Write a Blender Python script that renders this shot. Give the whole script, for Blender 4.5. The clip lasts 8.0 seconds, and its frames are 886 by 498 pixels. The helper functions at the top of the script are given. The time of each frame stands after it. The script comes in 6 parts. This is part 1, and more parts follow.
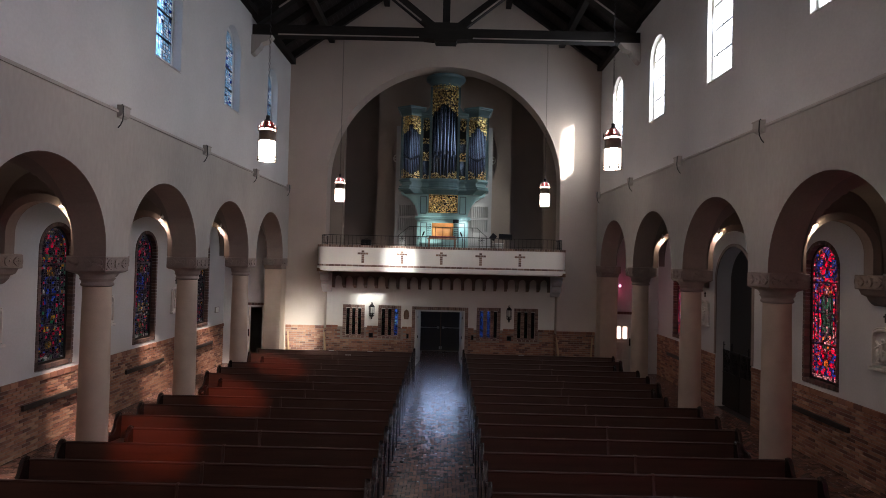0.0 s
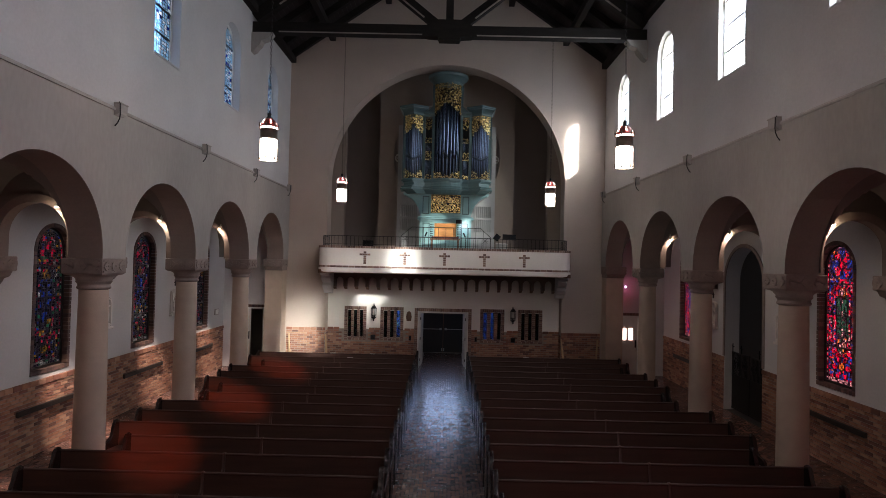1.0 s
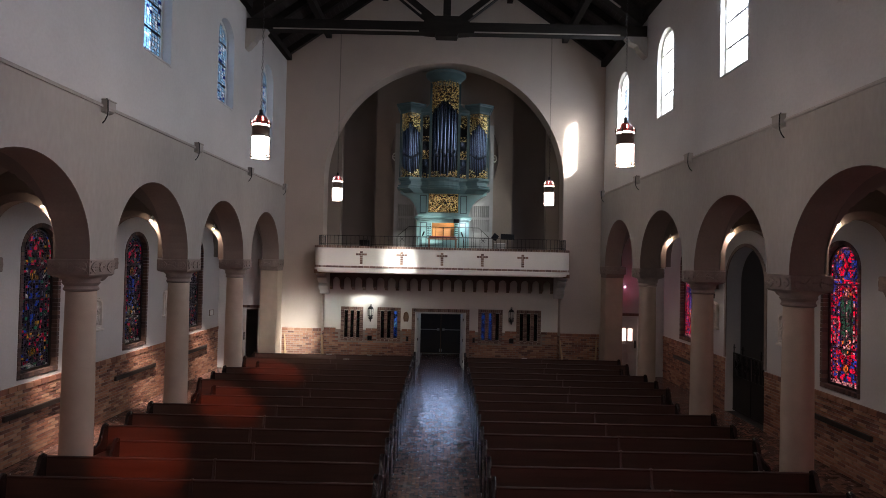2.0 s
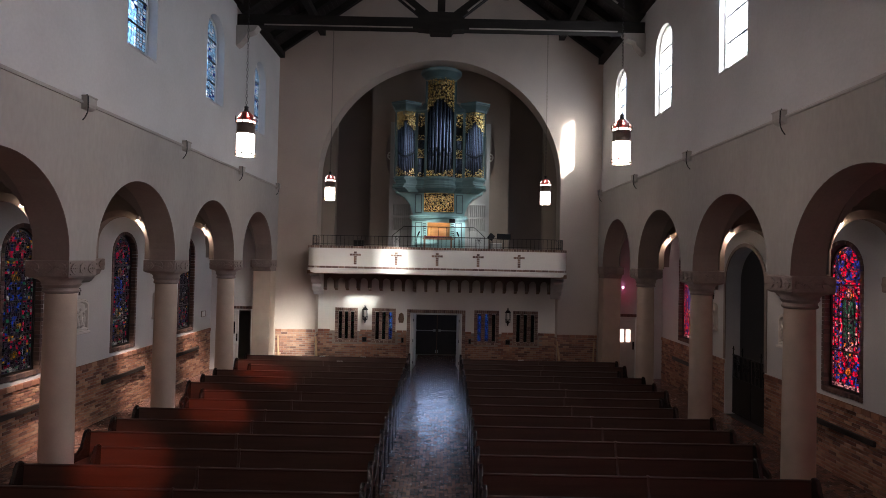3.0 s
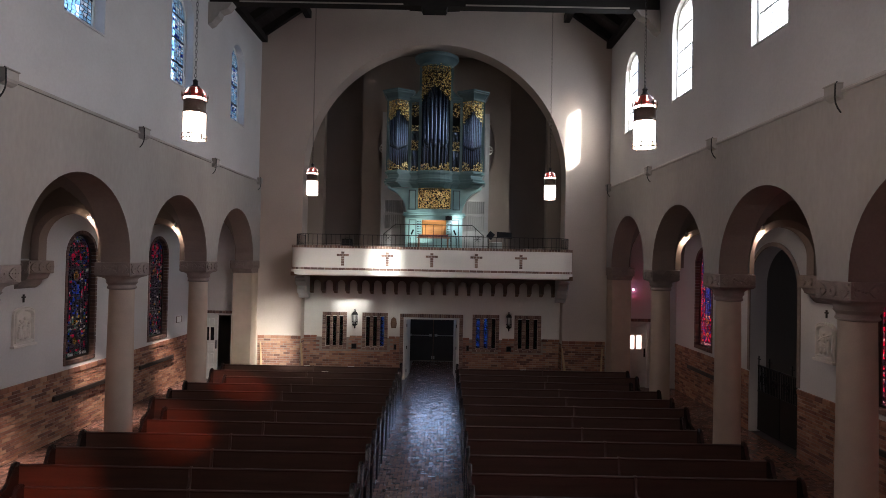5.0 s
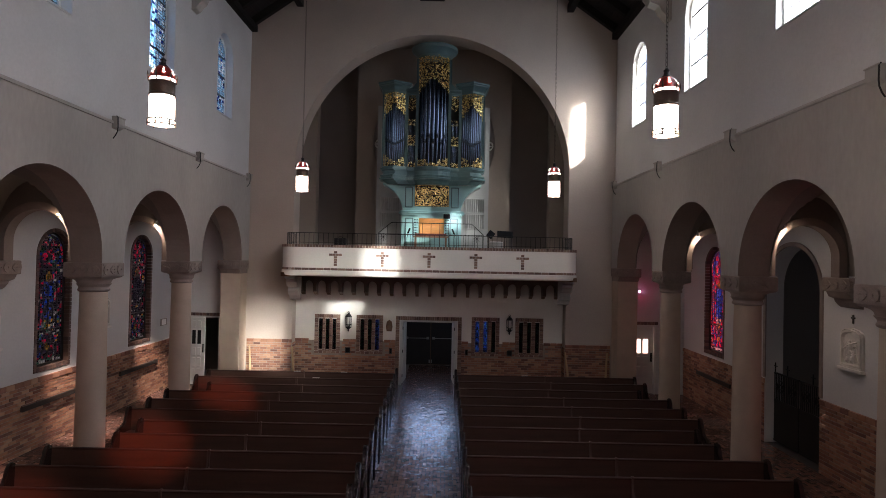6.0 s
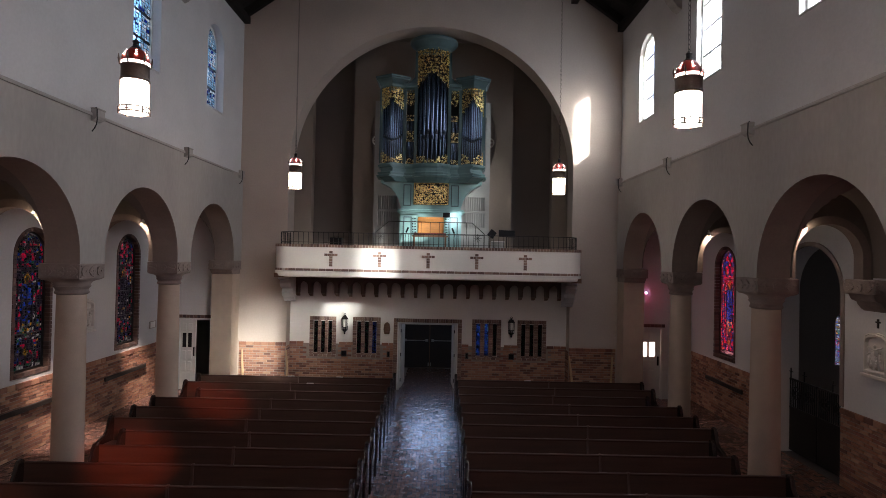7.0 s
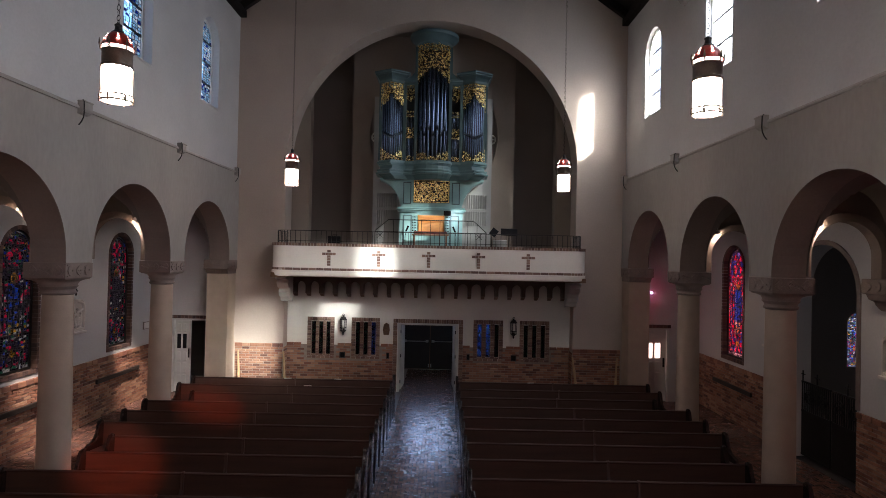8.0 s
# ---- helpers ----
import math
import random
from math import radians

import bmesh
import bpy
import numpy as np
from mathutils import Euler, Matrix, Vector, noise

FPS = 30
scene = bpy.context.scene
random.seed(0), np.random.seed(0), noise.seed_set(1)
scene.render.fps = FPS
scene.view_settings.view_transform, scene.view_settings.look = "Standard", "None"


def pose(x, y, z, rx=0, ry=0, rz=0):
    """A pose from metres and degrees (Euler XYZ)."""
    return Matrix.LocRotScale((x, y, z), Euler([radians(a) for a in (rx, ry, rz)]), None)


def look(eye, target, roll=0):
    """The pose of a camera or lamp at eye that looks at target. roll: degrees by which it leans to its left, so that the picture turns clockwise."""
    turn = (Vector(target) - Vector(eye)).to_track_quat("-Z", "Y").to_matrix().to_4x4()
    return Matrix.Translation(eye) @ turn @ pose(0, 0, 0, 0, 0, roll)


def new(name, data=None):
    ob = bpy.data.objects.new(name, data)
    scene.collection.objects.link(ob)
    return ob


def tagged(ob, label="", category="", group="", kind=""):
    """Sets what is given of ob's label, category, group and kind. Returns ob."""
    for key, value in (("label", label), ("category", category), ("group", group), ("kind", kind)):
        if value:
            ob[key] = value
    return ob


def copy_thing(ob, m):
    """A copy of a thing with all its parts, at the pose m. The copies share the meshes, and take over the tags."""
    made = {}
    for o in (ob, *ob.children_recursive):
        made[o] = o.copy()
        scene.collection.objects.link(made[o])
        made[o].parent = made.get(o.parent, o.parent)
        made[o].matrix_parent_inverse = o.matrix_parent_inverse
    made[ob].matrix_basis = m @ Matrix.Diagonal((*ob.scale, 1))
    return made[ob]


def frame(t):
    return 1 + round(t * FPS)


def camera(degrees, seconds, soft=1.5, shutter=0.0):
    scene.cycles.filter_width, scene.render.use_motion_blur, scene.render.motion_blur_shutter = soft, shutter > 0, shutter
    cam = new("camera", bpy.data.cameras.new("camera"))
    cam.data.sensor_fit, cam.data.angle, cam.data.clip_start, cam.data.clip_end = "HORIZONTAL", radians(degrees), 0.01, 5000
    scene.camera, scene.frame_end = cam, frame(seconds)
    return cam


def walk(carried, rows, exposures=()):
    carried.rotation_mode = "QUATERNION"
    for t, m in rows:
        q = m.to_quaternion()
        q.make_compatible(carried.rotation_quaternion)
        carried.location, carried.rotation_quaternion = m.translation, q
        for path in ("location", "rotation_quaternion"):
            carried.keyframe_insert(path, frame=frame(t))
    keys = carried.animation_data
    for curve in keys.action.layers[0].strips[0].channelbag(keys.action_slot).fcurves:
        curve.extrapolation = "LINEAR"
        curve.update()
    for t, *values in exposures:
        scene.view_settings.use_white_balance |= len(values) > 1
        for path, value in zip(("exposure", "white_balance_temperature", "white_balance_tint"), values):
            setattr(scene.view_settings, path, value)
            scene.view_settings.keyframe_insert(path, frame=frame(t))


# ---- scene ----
cam = camera(75.0, 8.0, soft=0.45)
PATH = [
    (0, (0.159, -0.903, 4.008), (0.148, 1.097, 4.045), 1.4),
    (0.5, (0.075, -0.742, 4.017), (0.067, 1.257, 4.055), 1.3),
    (1, (0.028, -0.61, 4.027), (0.019, 1.389, 4.065), 1.3),
    (1.5, (0.03, -0.476, 4.043), (0.024, 1.524, 4.079), 1.3),
    (3, (0.195, -0.086, 4.068), (0.194, 1.914, 4.103), 1.2),
    (3.5, (0.26, 0.191, 4.096), (0.257, 2.19, 4.13), 1.2),
    (4, (0.289, 0.564, 4.123), (0.288, 2.564, 4.157), 1.2),
    (4.5, (0.325, 1.002, 4.145), (0.324, 3.002, 4.176), 1.2),
    (4.7, (0.361, 1.182, 4.139), (0.356, 3.182, 4.169), 1.1),
    (6, (0.379, 2.285, 4.152), (0.381, 4.285, 4.18), 1.2),
    (6.5, (0.374, 2.627, 4.167), (0.378, 4.626, 4.194), 1.2),
    (7, (0.358, 2.909, 4.173), (0.364, 4.909, 4.199), 1.2),
    (7.5, (0.339, 3.143, 4.161), (0.345, 5.143, 4.186), 1.2),
    (8, (0.329, 3.305, 4.155), (0.336, 5.305, 4.18), 1.2),
]
walk(cam, [(t, look(eye, target, roll)) for t, eye, target, roll in PATH], exposures=[(0.0, 3.36, 6330, 21.5), (8.0, 3.36, 6330, 21.5)])

# ---- light ----
SUN = Vector((-0.645, 1.0, -0.457)).normalized()
world = bpy.data.worlds.new("world")
scene.world = world
world.use_nodes = True
wn = world.node_tree
sky = wn.nodes.new("ShaderNodeTexSky")
sky.sky_type = "NISHITA"
sky.sun_disc = False
sky.sun_elevation = math.asin(-SUN.z)
sky.sun_rotation = math.atan2(-SUN.x, -SUN.y)
wn.nodes["Background"].inputs["Strength"].default_value = 0.08
wn.links.new(sky.outputs[0], wn.nodes["Background"].inputs["Color"])

sun = new("sun", bpy.data.lights.new("sun", "SUN"))
sun.data.energy = 5.0
sun.data.angle = radians(3.5)  # spread by the rippled glass
sun.data.color = (0.93, 1.0, 0.90)
sun.matrix_world = look((0, 0, 0), SUN)

BAYS = [18.4, 14.8, 11.2, 7.6, 4.0, 0.4, -3.2, -6.8]
UPPER_BAYS = [18.4, 14.8, 11.2, 7.6, 3.2, -0.4, -4.0, -7.6]
PIERS = [16.6, 13.0, 9.4, 5.8, 2.2, -1.4, -5.0, -8.6]


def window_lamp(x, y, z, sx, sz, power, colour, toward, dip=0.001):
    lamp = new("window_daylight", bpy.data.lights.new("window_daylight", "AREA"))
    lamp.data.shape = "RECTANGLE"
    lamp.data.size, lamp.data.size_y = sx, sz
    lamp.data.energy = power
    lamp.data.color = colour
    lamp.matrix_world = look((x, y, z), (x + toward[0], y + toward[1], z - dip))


for yb in UPPER_BAYS:
    window_lamp(6.10, yb, 9.1, 1.0, 2.3, 10.0, (0.72, 0.885, 1.0), (-1, 0), 0.5)
    window_lamp(-6.34, yb, 9.1, 1.0, 2.3, 0.35, (0.50, 0.72, 1.0), (1, 0))
# lamps behind the east aisle glass, tinted to redden that side
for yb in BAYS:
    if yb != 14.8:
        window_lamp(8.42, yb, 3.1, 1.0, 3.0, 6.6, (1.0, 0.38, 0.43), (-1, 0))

for yb in BAYS:
    window_lamp(-8.42, yb, 3.1, 1.0, 3.0, 0.7, (0.80, 0.92, 1.0), (1, 0))

# added lamps standing for sunlight spread by the rippled glass of the upper windows
for yb, power, spread in ((3.2, 2.0, 16), (7.6, 1.2, 19), (18.4, 1.6, 58)):
    lamp = new("window_glow", bpy.data.lights.new("window_glow", "AREA"))
    lamp.data.shape = "RECTANGLE"
    lamp.data.size, lamp.data.size_y = 0.8, 1.6
    lamp.data.energy = power
    lamp.data.spread = radians(spread)
    lamp.data.color = (0.93, 1.0, 0.88)
    lamp.matrix_world = look((5.86, yb, 9.0), Vector((5.86, yb, 9.0)) + SUN)

# red fill lamps added inside two unseen aisle windows
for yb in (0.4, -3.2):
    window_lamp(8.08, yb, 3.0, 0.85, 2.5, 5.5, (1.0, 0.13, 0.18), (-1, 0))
window_lamp(0.0, 25.0, 2.62, 1.9, 0.8, 4.8, (0.46, 0.64, 1.0), (0, -1))


# ---- materials ----
def mat(name, base, rough=0.6, metal=0.0, vary=0.15, scale=3.0, fine=60.0, bump=0.1, tint=None, rand=0.0, stretch=(1, 1, 1), ramp=None, coat=0.0, spec=0.5, depth=0.01):
    """Two scales of colour variation, relief, and a random shade for each piece."""
    m = bpy.data.materials.new(name)
    m.use_nodes = True
    nt = m.node_tree
    b = nt.nodes["Principled BSDF"]
    N, L = nt.nodes.new, nt.links.new
    tc = N("ShaderNodeTexCoord")
    mp = N("ShaderNodeMapping")
    mp.inputs["Scale"].default_value = stretch
    L(tc.outputs["Object"], mp.inputs["Vector"])
    n1, n2 = N("ShaderNodeTexNoise"), N("ShaderNodeTexNoise")
    n1.inputs["Scale"].default_value, n2.inputs["Scale"].default_value = scale, fine
    n1.inputs["Detail"].default_value, n2.inputs["Detail"].default_value = 5.0, 3.0
    L(mp.outputs[0], n1.inputs["Vector"])
    L(mp.outputs[0], n2.inputs["Vector"])
    avg = N("ShaderNodeMath")
    avg.operation = "MULTIPLY_ADD"
    avg.inputs[1].default_value = 0.65
    L(n1.outputs["Fac"], avg.inputs[0])
    half = N("ShaderNodeMath")
    half.operation = "MULTIPLY"
    half.inputs[1].default_value = 0.35
    L(n2.outputs["Fac"], half.inputs[0])
    L(half.outputs[0], avg.inputs[2])
    cr = N("ShaderNodeValToRGB")
    dark = [c * (1 - vary) for c in base]
    light = [min(1, c * (1 + vary)) for c in base]
    if tint:
        dark = [c * (1 - vary * 0.5) for c in tint]
    cr.color_ramp.elements[0].position, cr.color_ramp.elements[1].position = 0.32, 0.68
    cr.color_ramp.elements[0].color, cr.color_ramp.elements[1].color = (*dark, 1), (*light, 1)
    L(avg.outputs[0], cr.inputs[0])
    out = cr.outputs[0]
    if ramp:
        oi, ge = N("ShaderNodeObjectInfo"), N("ShaderNodeNewGeometry")
        add = N("ShaderNodeMath")
        add.operation = "ADD"
        L(oi.outputs["Random"], add.inputs[0])
        L(ge.outputs["Random Per Island"], add.inputs[1])
        fr = N("ShaderNodeMath")
        fr.operation = "FRACT"
        L(add.outputs[0], fr.inputs[0])
        rr = N("ShaderNodeValToRGB")
        rr.color_ramp.interpolation = "CONSTANT"
        els = rr.color_ramp.elements
        while len(els) < len(ramp):
            els.new(0.5)
        for i, c in enumerate(ramp):
            els[i].position = i / len(ramp)
            els[i].color = (*c, 1)
        L(fr.outputs[0], rr.inputs[0])
        mx = N("ShaderNodeMix")
        mx.data_type, mx.blend_type = "RGBA", "MULTIPLY"
        mx.inputs[0].default_value = 1.0
        L(rr.outputs[0], mx.inputs[6])
        L(cr.outputs[0], mx.inputs[7])
        out = mx.outputs[2]
    L(out, b.inputs["Base Color"])
    b.inputs["Roughness"].default_value = rough
    b.inputs["Metallic"].default_value = metal
    b.inputs["Specular IOR Level"].default_value = spec
    b.inputs["Coat Weight"].default_value = coat
    if rough < 0.95 and metal < 0.99:
        rm = N("ShaderNodeMapRange")
        rm.inputs[3].default_value, rm.inputs[4].default_value = max(0.05, rough - 0.12), min(1, rough + 0.12)
        L(n1.outputs["Fac"], rm.inputs[0])
        L(rm.outputs[0], b.inputs["Roughness"])
    if bump:
        bp = N("ShaderNodeBump")
        bp.inputs["Strength"].default_value = bump
        bp.inputs["Distance"].default_value = depth
        L(avg.outputs[0], bp.inputs["Height"])
        L(bp.outputs[0], b.inputs["Normal"])
    return m


def glass_mat(name, colour, clear=0.5, fine=30.0, low=0.38):
    """Leaded glass: partly clear, partly diffusing, with streaks."""
    m = bpy.data.materials.new(name)
    m.use_nodes = True
    nt = m.node_tree
    N, L = nt.nodes.new, nt.links.new
    nt.nodes.remove(nt.nodes["Principled BSDF"])
    out = nt.nodes["Material Output"]
    tc, nz = N("ShaderNodeTexCoord"), N("ShaderNodeTexNoise")
    nz.inputs["Scale"].default_value = fine
    L(tc.outputs["Object"], nz.inputs["Vector"])
    ge, ad = N("ShaderNodeNewGeometry"), N("ShaderNodeMath")
    ad.operation = "MULTIPLY_ADD"
    ad.inputs[1].default_value = 0.45
    L(ge.outputs["Random Per Island"], ad.inputs[0])
    L(nz.outputs["Fac"], ad.inputs[2])
    cr = N("ShaderNodeValToRGB")
    cr.color_ramp.elements[0].position, cr.color_ramp.elements[1].position = 0.48, 1.05
    cr.color_ramp.elements[0].color = (*[c * low for c in colour], 1)
    cr.color_ramp.elements[1].color = (*[min(1, c * 1.3) for c in colour], 1)
    L(ad.outputs[0], cr.inputs[0])
    tr, tl, gl = N("ShaderNodeBsdfTransparent"), N("ShaderNodeBsdfTranslucent"), N("ShaderNodeBsdfGlossy")
    gl.inputs["Roughness"].default_value = 0.15
    L(cr.outputs[0], tr.inputs[0])
    L(cr.outputs[0], tl.inputs[0])
    m1, m2 = N("ShaderNodeMixShader"), N("ShaderNodeMixShader")
    m1.inputs[0].default_value = clear
    L(tl.outputs[0], m1.inputs[1])
    L(tr.outputs[0], m1.inputs[2])
    m2.inputs[0].default_value = 0.04
    L(m1.outputs[0], m2.inputs[1])
    L(gl.outputs[0], m2.inputs[2])
    L(m2.outputs[0], out.inputs["Surface"])
    return m


def glow(name, colour, strength):
    m = bpy.data.materials.new(name)
    m.use_nodes = True
    b = m.node_tree.nodes["Principled BSDF"]
    b.inputs["Base Color"].default_value = (*colour, 1)
    b.inputs["Emission Color"].default_value = (*colour, 1)
    b.inputs["Emission Strength"].default_value = strength
    return m


BRICKS = [(0.324, 0.141, 0.085), (0.378, 0.187, 0.115), (0.243, 0.102, 0.069), (0.450, 0.256, 0.163), (0.171, 0.078, 0.056), (0.351, 0.158, 0.094), (0.279, 0.133, 0.089), (0.405, 0.213, 0.136)]
PAVERS = [(0.14, 0.076, 0.06), (0.18, 0.092, 0.07), (0.095, 0.058, 0.05), (0.20, 0.10, 0.074), (0.15, 0.086, 0.07), (0.115, 0.068, 0.06)]
# plaster paled in colour to stand for light round and under the balcony
M_BRIGHT_PLASTER = mat("cream_painted_plaster", (0.78, 0.74, 0.68), 0.8, vary=0.06, scale=0.9, fine=22, bump=0.2)
M_PLASTER = mat("white_plaster", (0.56, 0.545, 0.535), 0.85, vary=0.085, scale=0.8, fine=22, bump=0.25)
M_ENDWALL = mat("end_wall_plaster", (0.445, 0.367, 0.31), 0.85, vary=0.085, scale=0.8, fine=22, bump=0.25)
M_ARCADE = mat("tan_plaster", (0.355, 0.325, 0.295), 0.85, vary=0.12, scale=1.1, stretch=(1, 1, 0.4), fine=14, bump=0.12)
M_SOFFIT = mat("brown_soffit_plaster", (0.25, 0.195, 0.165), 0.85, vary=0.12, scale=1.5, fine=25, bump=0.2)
# plaster darkened in colour to stand for shade in vaults, lobby and chapel
M_SHADED_PLASTER = mat("aisle_plaster", (0.18, 0.152, 0.133), 0.85, vary=0.08, scale=0.9, fine=25, bump=0.2)
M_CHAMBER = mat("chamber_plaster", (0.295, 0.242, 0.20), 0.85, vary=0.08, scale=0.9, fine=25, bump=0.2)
M_STONE = mat("column_stone", (0.46, 0.36, 0.28), 0.7, vary=0.12, scale=2.5, fine=70, bump=0.2)
M_CARVE = mat("carved_stone", (0.25, 0.198, 0.172), 0.75, vary=0.2, scale=6, fine=80, bump=0.4)
M_BRICK = mat("wall_brick", (1.0, 1.0, 1.0), 0.8, vary=0.25, scale=9, fine=120, bump=0.5, ramp=BRICKS)
M_MORTAR = mat("mortar", (0.28, 0.225, 0.185), 0.9, vary=0.2, scale=8, fine=90, bump=0.4)
M_LIME = mat("lime_mortar", (0.42, 0.36, 0.30), 0.9, vary=0.2, scale=8, fine=90, bump=0.4)
M_TRIMBRICK = mat("trim_brick", (1.0, 1.0, 1.0), 0.8, vary=0.25, scale=9, fine=120, bump=0.5, ramp=[(0.22, 0.13, 0.10), (0.27, 0.17, 0.125), (0.17, 0.10, 0.08), (0.31, 0.20, 0.15)])
M_DARKTRIM = mat("dark_trim_brick", (1.0, 1.0, 1.0), 0.8, vary=0.25, scale=9, fine=120, bump=0.5, ramp=[(0.12, 0.07, 0.06), (0.15, 0.085, 0.065), (0.09, 0.055, 0.05), (0.17, 0.10, 0.075)])
M_PAVER = mat("glazed_paver", (1.0, 1.0, 1.0), 0.235, vary=0.25, scale=11, fine=70, bump=0.10, ramp=PAVERS, depth=0.004, spec=0.5)
M_JOINT = mat("paver_joint", (0.035, 0.03, 0.028), 0.7, vary=0.2, scale=8, fine=70, bump=0.3)
M_TILE = mat("aisle_floor_tile", (0.10, 0.075, 0.06), 0.4, vary=0.35, scale=5, fine=40, bump=0.3)
M_PEW = mat("dark_red_wood", (0.067, 0.030, 0.020), 0.50, vary=0.3, scale=2.2, fine=40, bump=0.12, stretch=(0.5, 4, 6))
M_PEWRAIL = mat("pew_rail_wood", (0.052, 0.025, 0.018), 0.64, spec=0.3, vary=0.3, scale=2.2, fine=40, bump=0.08, stretch=(0.5, 4, 6))
M_PEWEND = mat("pew_end_wood", (0.020, 0.011, 0.009), 0.19, spec=0.5, vary=0.3, scale=2.2, fine=40, bump=0.12, stretch=(4, 4, 0.6))
M_BEAM = mat("dark_beam_wood", (0.018, 0.015, 0.013), 0.8, spec=0.15, vary=0.3, scale=2, fine=40, bump=0.3, stretch=(1, 1, 4))
M_DECK = mat("roof_boards", (0.030, 0.025, 0.023), 0.85, spec=0.15, vary=0.3, scale=2, fine=30, bump=0.3, stretch=(1, 6, 1))
M_STRIP = mat("pale_edge_strip", (0.27, 0.23, 0.195), 0.6, vary=0.15, scale=4, fine=30, bump=0.05)
M_IRON = mat("black_iron", (0.025, 0.023, 0.022), 0.5, metal=0.6, vary=0.3, scale=8, fine=60, bump=0.15)
M_BRASS = mat("aged_bronze", (0.12, 0.09, 0.07), 0.35, metal=0.9, vary=0.3, scale=9, fine=60, bump=0.1)
M_GOLD = mat("gilt_carving", (0.95, 0.62, 0.25), 0.27, metal=0.92, vary=0.3, scale=20, fine=120, bump=0.25)
# one teal paint, its light put into the colour: pale below, dark above
M_TEAL_LIT = mat("teal_paint", (0.23, 0.41, 0.40), 0.42, vary=0.12, scale=3, fine=50, bump=0.08)
M_TEAL_DIM = mat("dark_teal_paint", (0.062, 0.108, 0.113), 0.42, vary=0.15, scale=3, fine=50, bump=0.08)
M_TEAL_MID = mat("mid_teal_paint", (0.105, 0.19, 0.19), 0.42, vary=0.12, scale=3, fine=50, bump=0.08)
# near-black, standing for shade in the case, carving gaps and pipe mouths
M_HOLLOW_SHADE = mat("organ_inside", (0.012, 0.012, 0.013), 0.9, vary=0.2)
M_PIPE = mat("organ_pipe_tin", (0.085, 0.11, 0.155), 0.20, metal=0.95, vary=0.2, scale=3, fine=30, bump=0.03)
M_LOUVRE = mat("grey_louvre_paint", (0.35, 0.35, 0.33), 0.55, vary=0.08)
M_HONEY = mat("honey_wood", (0.55, 0.24, 0.07), 0.4, vary=0.2, scale=3, fine=40, stretch=(1, 5, 5))
M_WHITE = mat("white_door_paint", (0.60, 0.60, 0.57), 0.45, vary=0.08)
M_BROWNW = mat("brown_wood", (0.16, 0.085, 0.045), 0.5, vary=0.25, scale=3, fine=40, stretch=(4, 4, 0.7))
# darker copy of the chamber plaster, standing for shade in the recesses
M_CHAMBER_DIM = mat("dim_plaster", (0.23, 0.195, 0.175), 0.85, vary=0.1, scale=0.9, fine=25, bump=0.2)
M_FRIEZE = mat("brown_frieze", (0.15, 0.115, 0.095), 0.8, vary=0.25, scale=4, fine=60, bump=0.3)
M_DARKW = mat("dark_rail_wood", (0.022, 0.016, 0.014), 0.5, vary=0.3, scale=3, fine=40)
M_RED = mat("red_enamel", (0.30, 0.03, 0.02), 0.3, vary=0.2, scale=9)
M_CUSHION = mat("red_cushion", (0.15, 0.02, 0.02), 0.8, vary=0.2, scale=9)
M_FROST = mat("dusty_frosted_glass", (0.70, 0.68, 0.62), 0.5, vary=0.15, scale=9)
M_POLE = mat("pale_pole_wood", (0.45, 0.30, 0.16), 0.5, vary=0.2, scale=4, fine=50)
M_BLACK = mat("black_plastic", (0.008, 0.008, 0.009), 0.6, spec=0.12, vary=0.2)
M_PAPER = mat("paper", (0.75, 0.74, 0.70), 0.7, vary=0.05)
M_RELIEF = mat("relief_plaster", (0.66, 0.62, 0.57), 0.75, vary=0.1, scale=5, fine=60, bump=0.2)
M_GRASS = mat("lawn", (0.06, 0.09, 0.035), 0.9, vary=0.35, scale=0.6, fine=12, bump=0.3)
M_SHADE_BLOCK = mat("far_brick", (0.10, 0.065, 0.05), 0.9, vary=0.25, scale=0.8, fine=9)
M_LEAD = mat("lead_came", (0.02, 0.02, 0.022), 0.6, metal=0.3, vary=0.2)
M_LAMPGLASS = glow("lantern_glass", (1.0, 0.88, 0.74), 4.0)
M_BULB = glow("lamp_bulb", (1.0, 0.85, 0.62), 12.0)
M_PINKBULB = glow("pink_bulb", (0.85, 0.55, 0.95), 1.6)
M_CONSOLEFILL = glow("console_strip", (1.0, 0.80, 0.55), 2.6)
M_PANEGLOW = glow("lit_frosted_pane", (1.0, 0.70, 0.52), 0.42)
G_RED = glass_mat("red_glass", (0.30, 0.004, 0.024), 0.12, 45, low=0.04)
G_BLUE = glass_mat("blue_glass", (0.005, 0.022, 0.15), 0.0, 45, low=0.04)
G_WHITE = glass_mat("pale_glass", (0.20, 0.18, 0.15), 0.0, 45, low=0.03)
G_GREEN = glass_mat("green_glass", (0.006, 0.045, 0.022), 0.0, 45, low=0.04)
G_GOLD = glass_mat("yellow_glass", (0.24, 0.11, 0.010), 0.0, 45, low=0.04)
G_COBALT = glass_mat("cobalt_glass", (0.06, 0.13, 0.85), 0.85, 45, low=0.15)
G_PURPLE = glass_mat("purple_glass", (0.014, 0.008, 0.014), 0.0, 45, low=0.04)
G_MILK = glass_mat("milky_leaded_glass", (0.80, 0.80, 0.78), 0.018, low=0.7)
G_SKY = glass_mat("pale_blue_glass", (0.36, 0.64, 0.88), 0.85, low=0.5)
G_CLEAR = glass_mat("clear_leaded_glass", (0.98, 0.97, 0.94), 0.92, low=0.8)
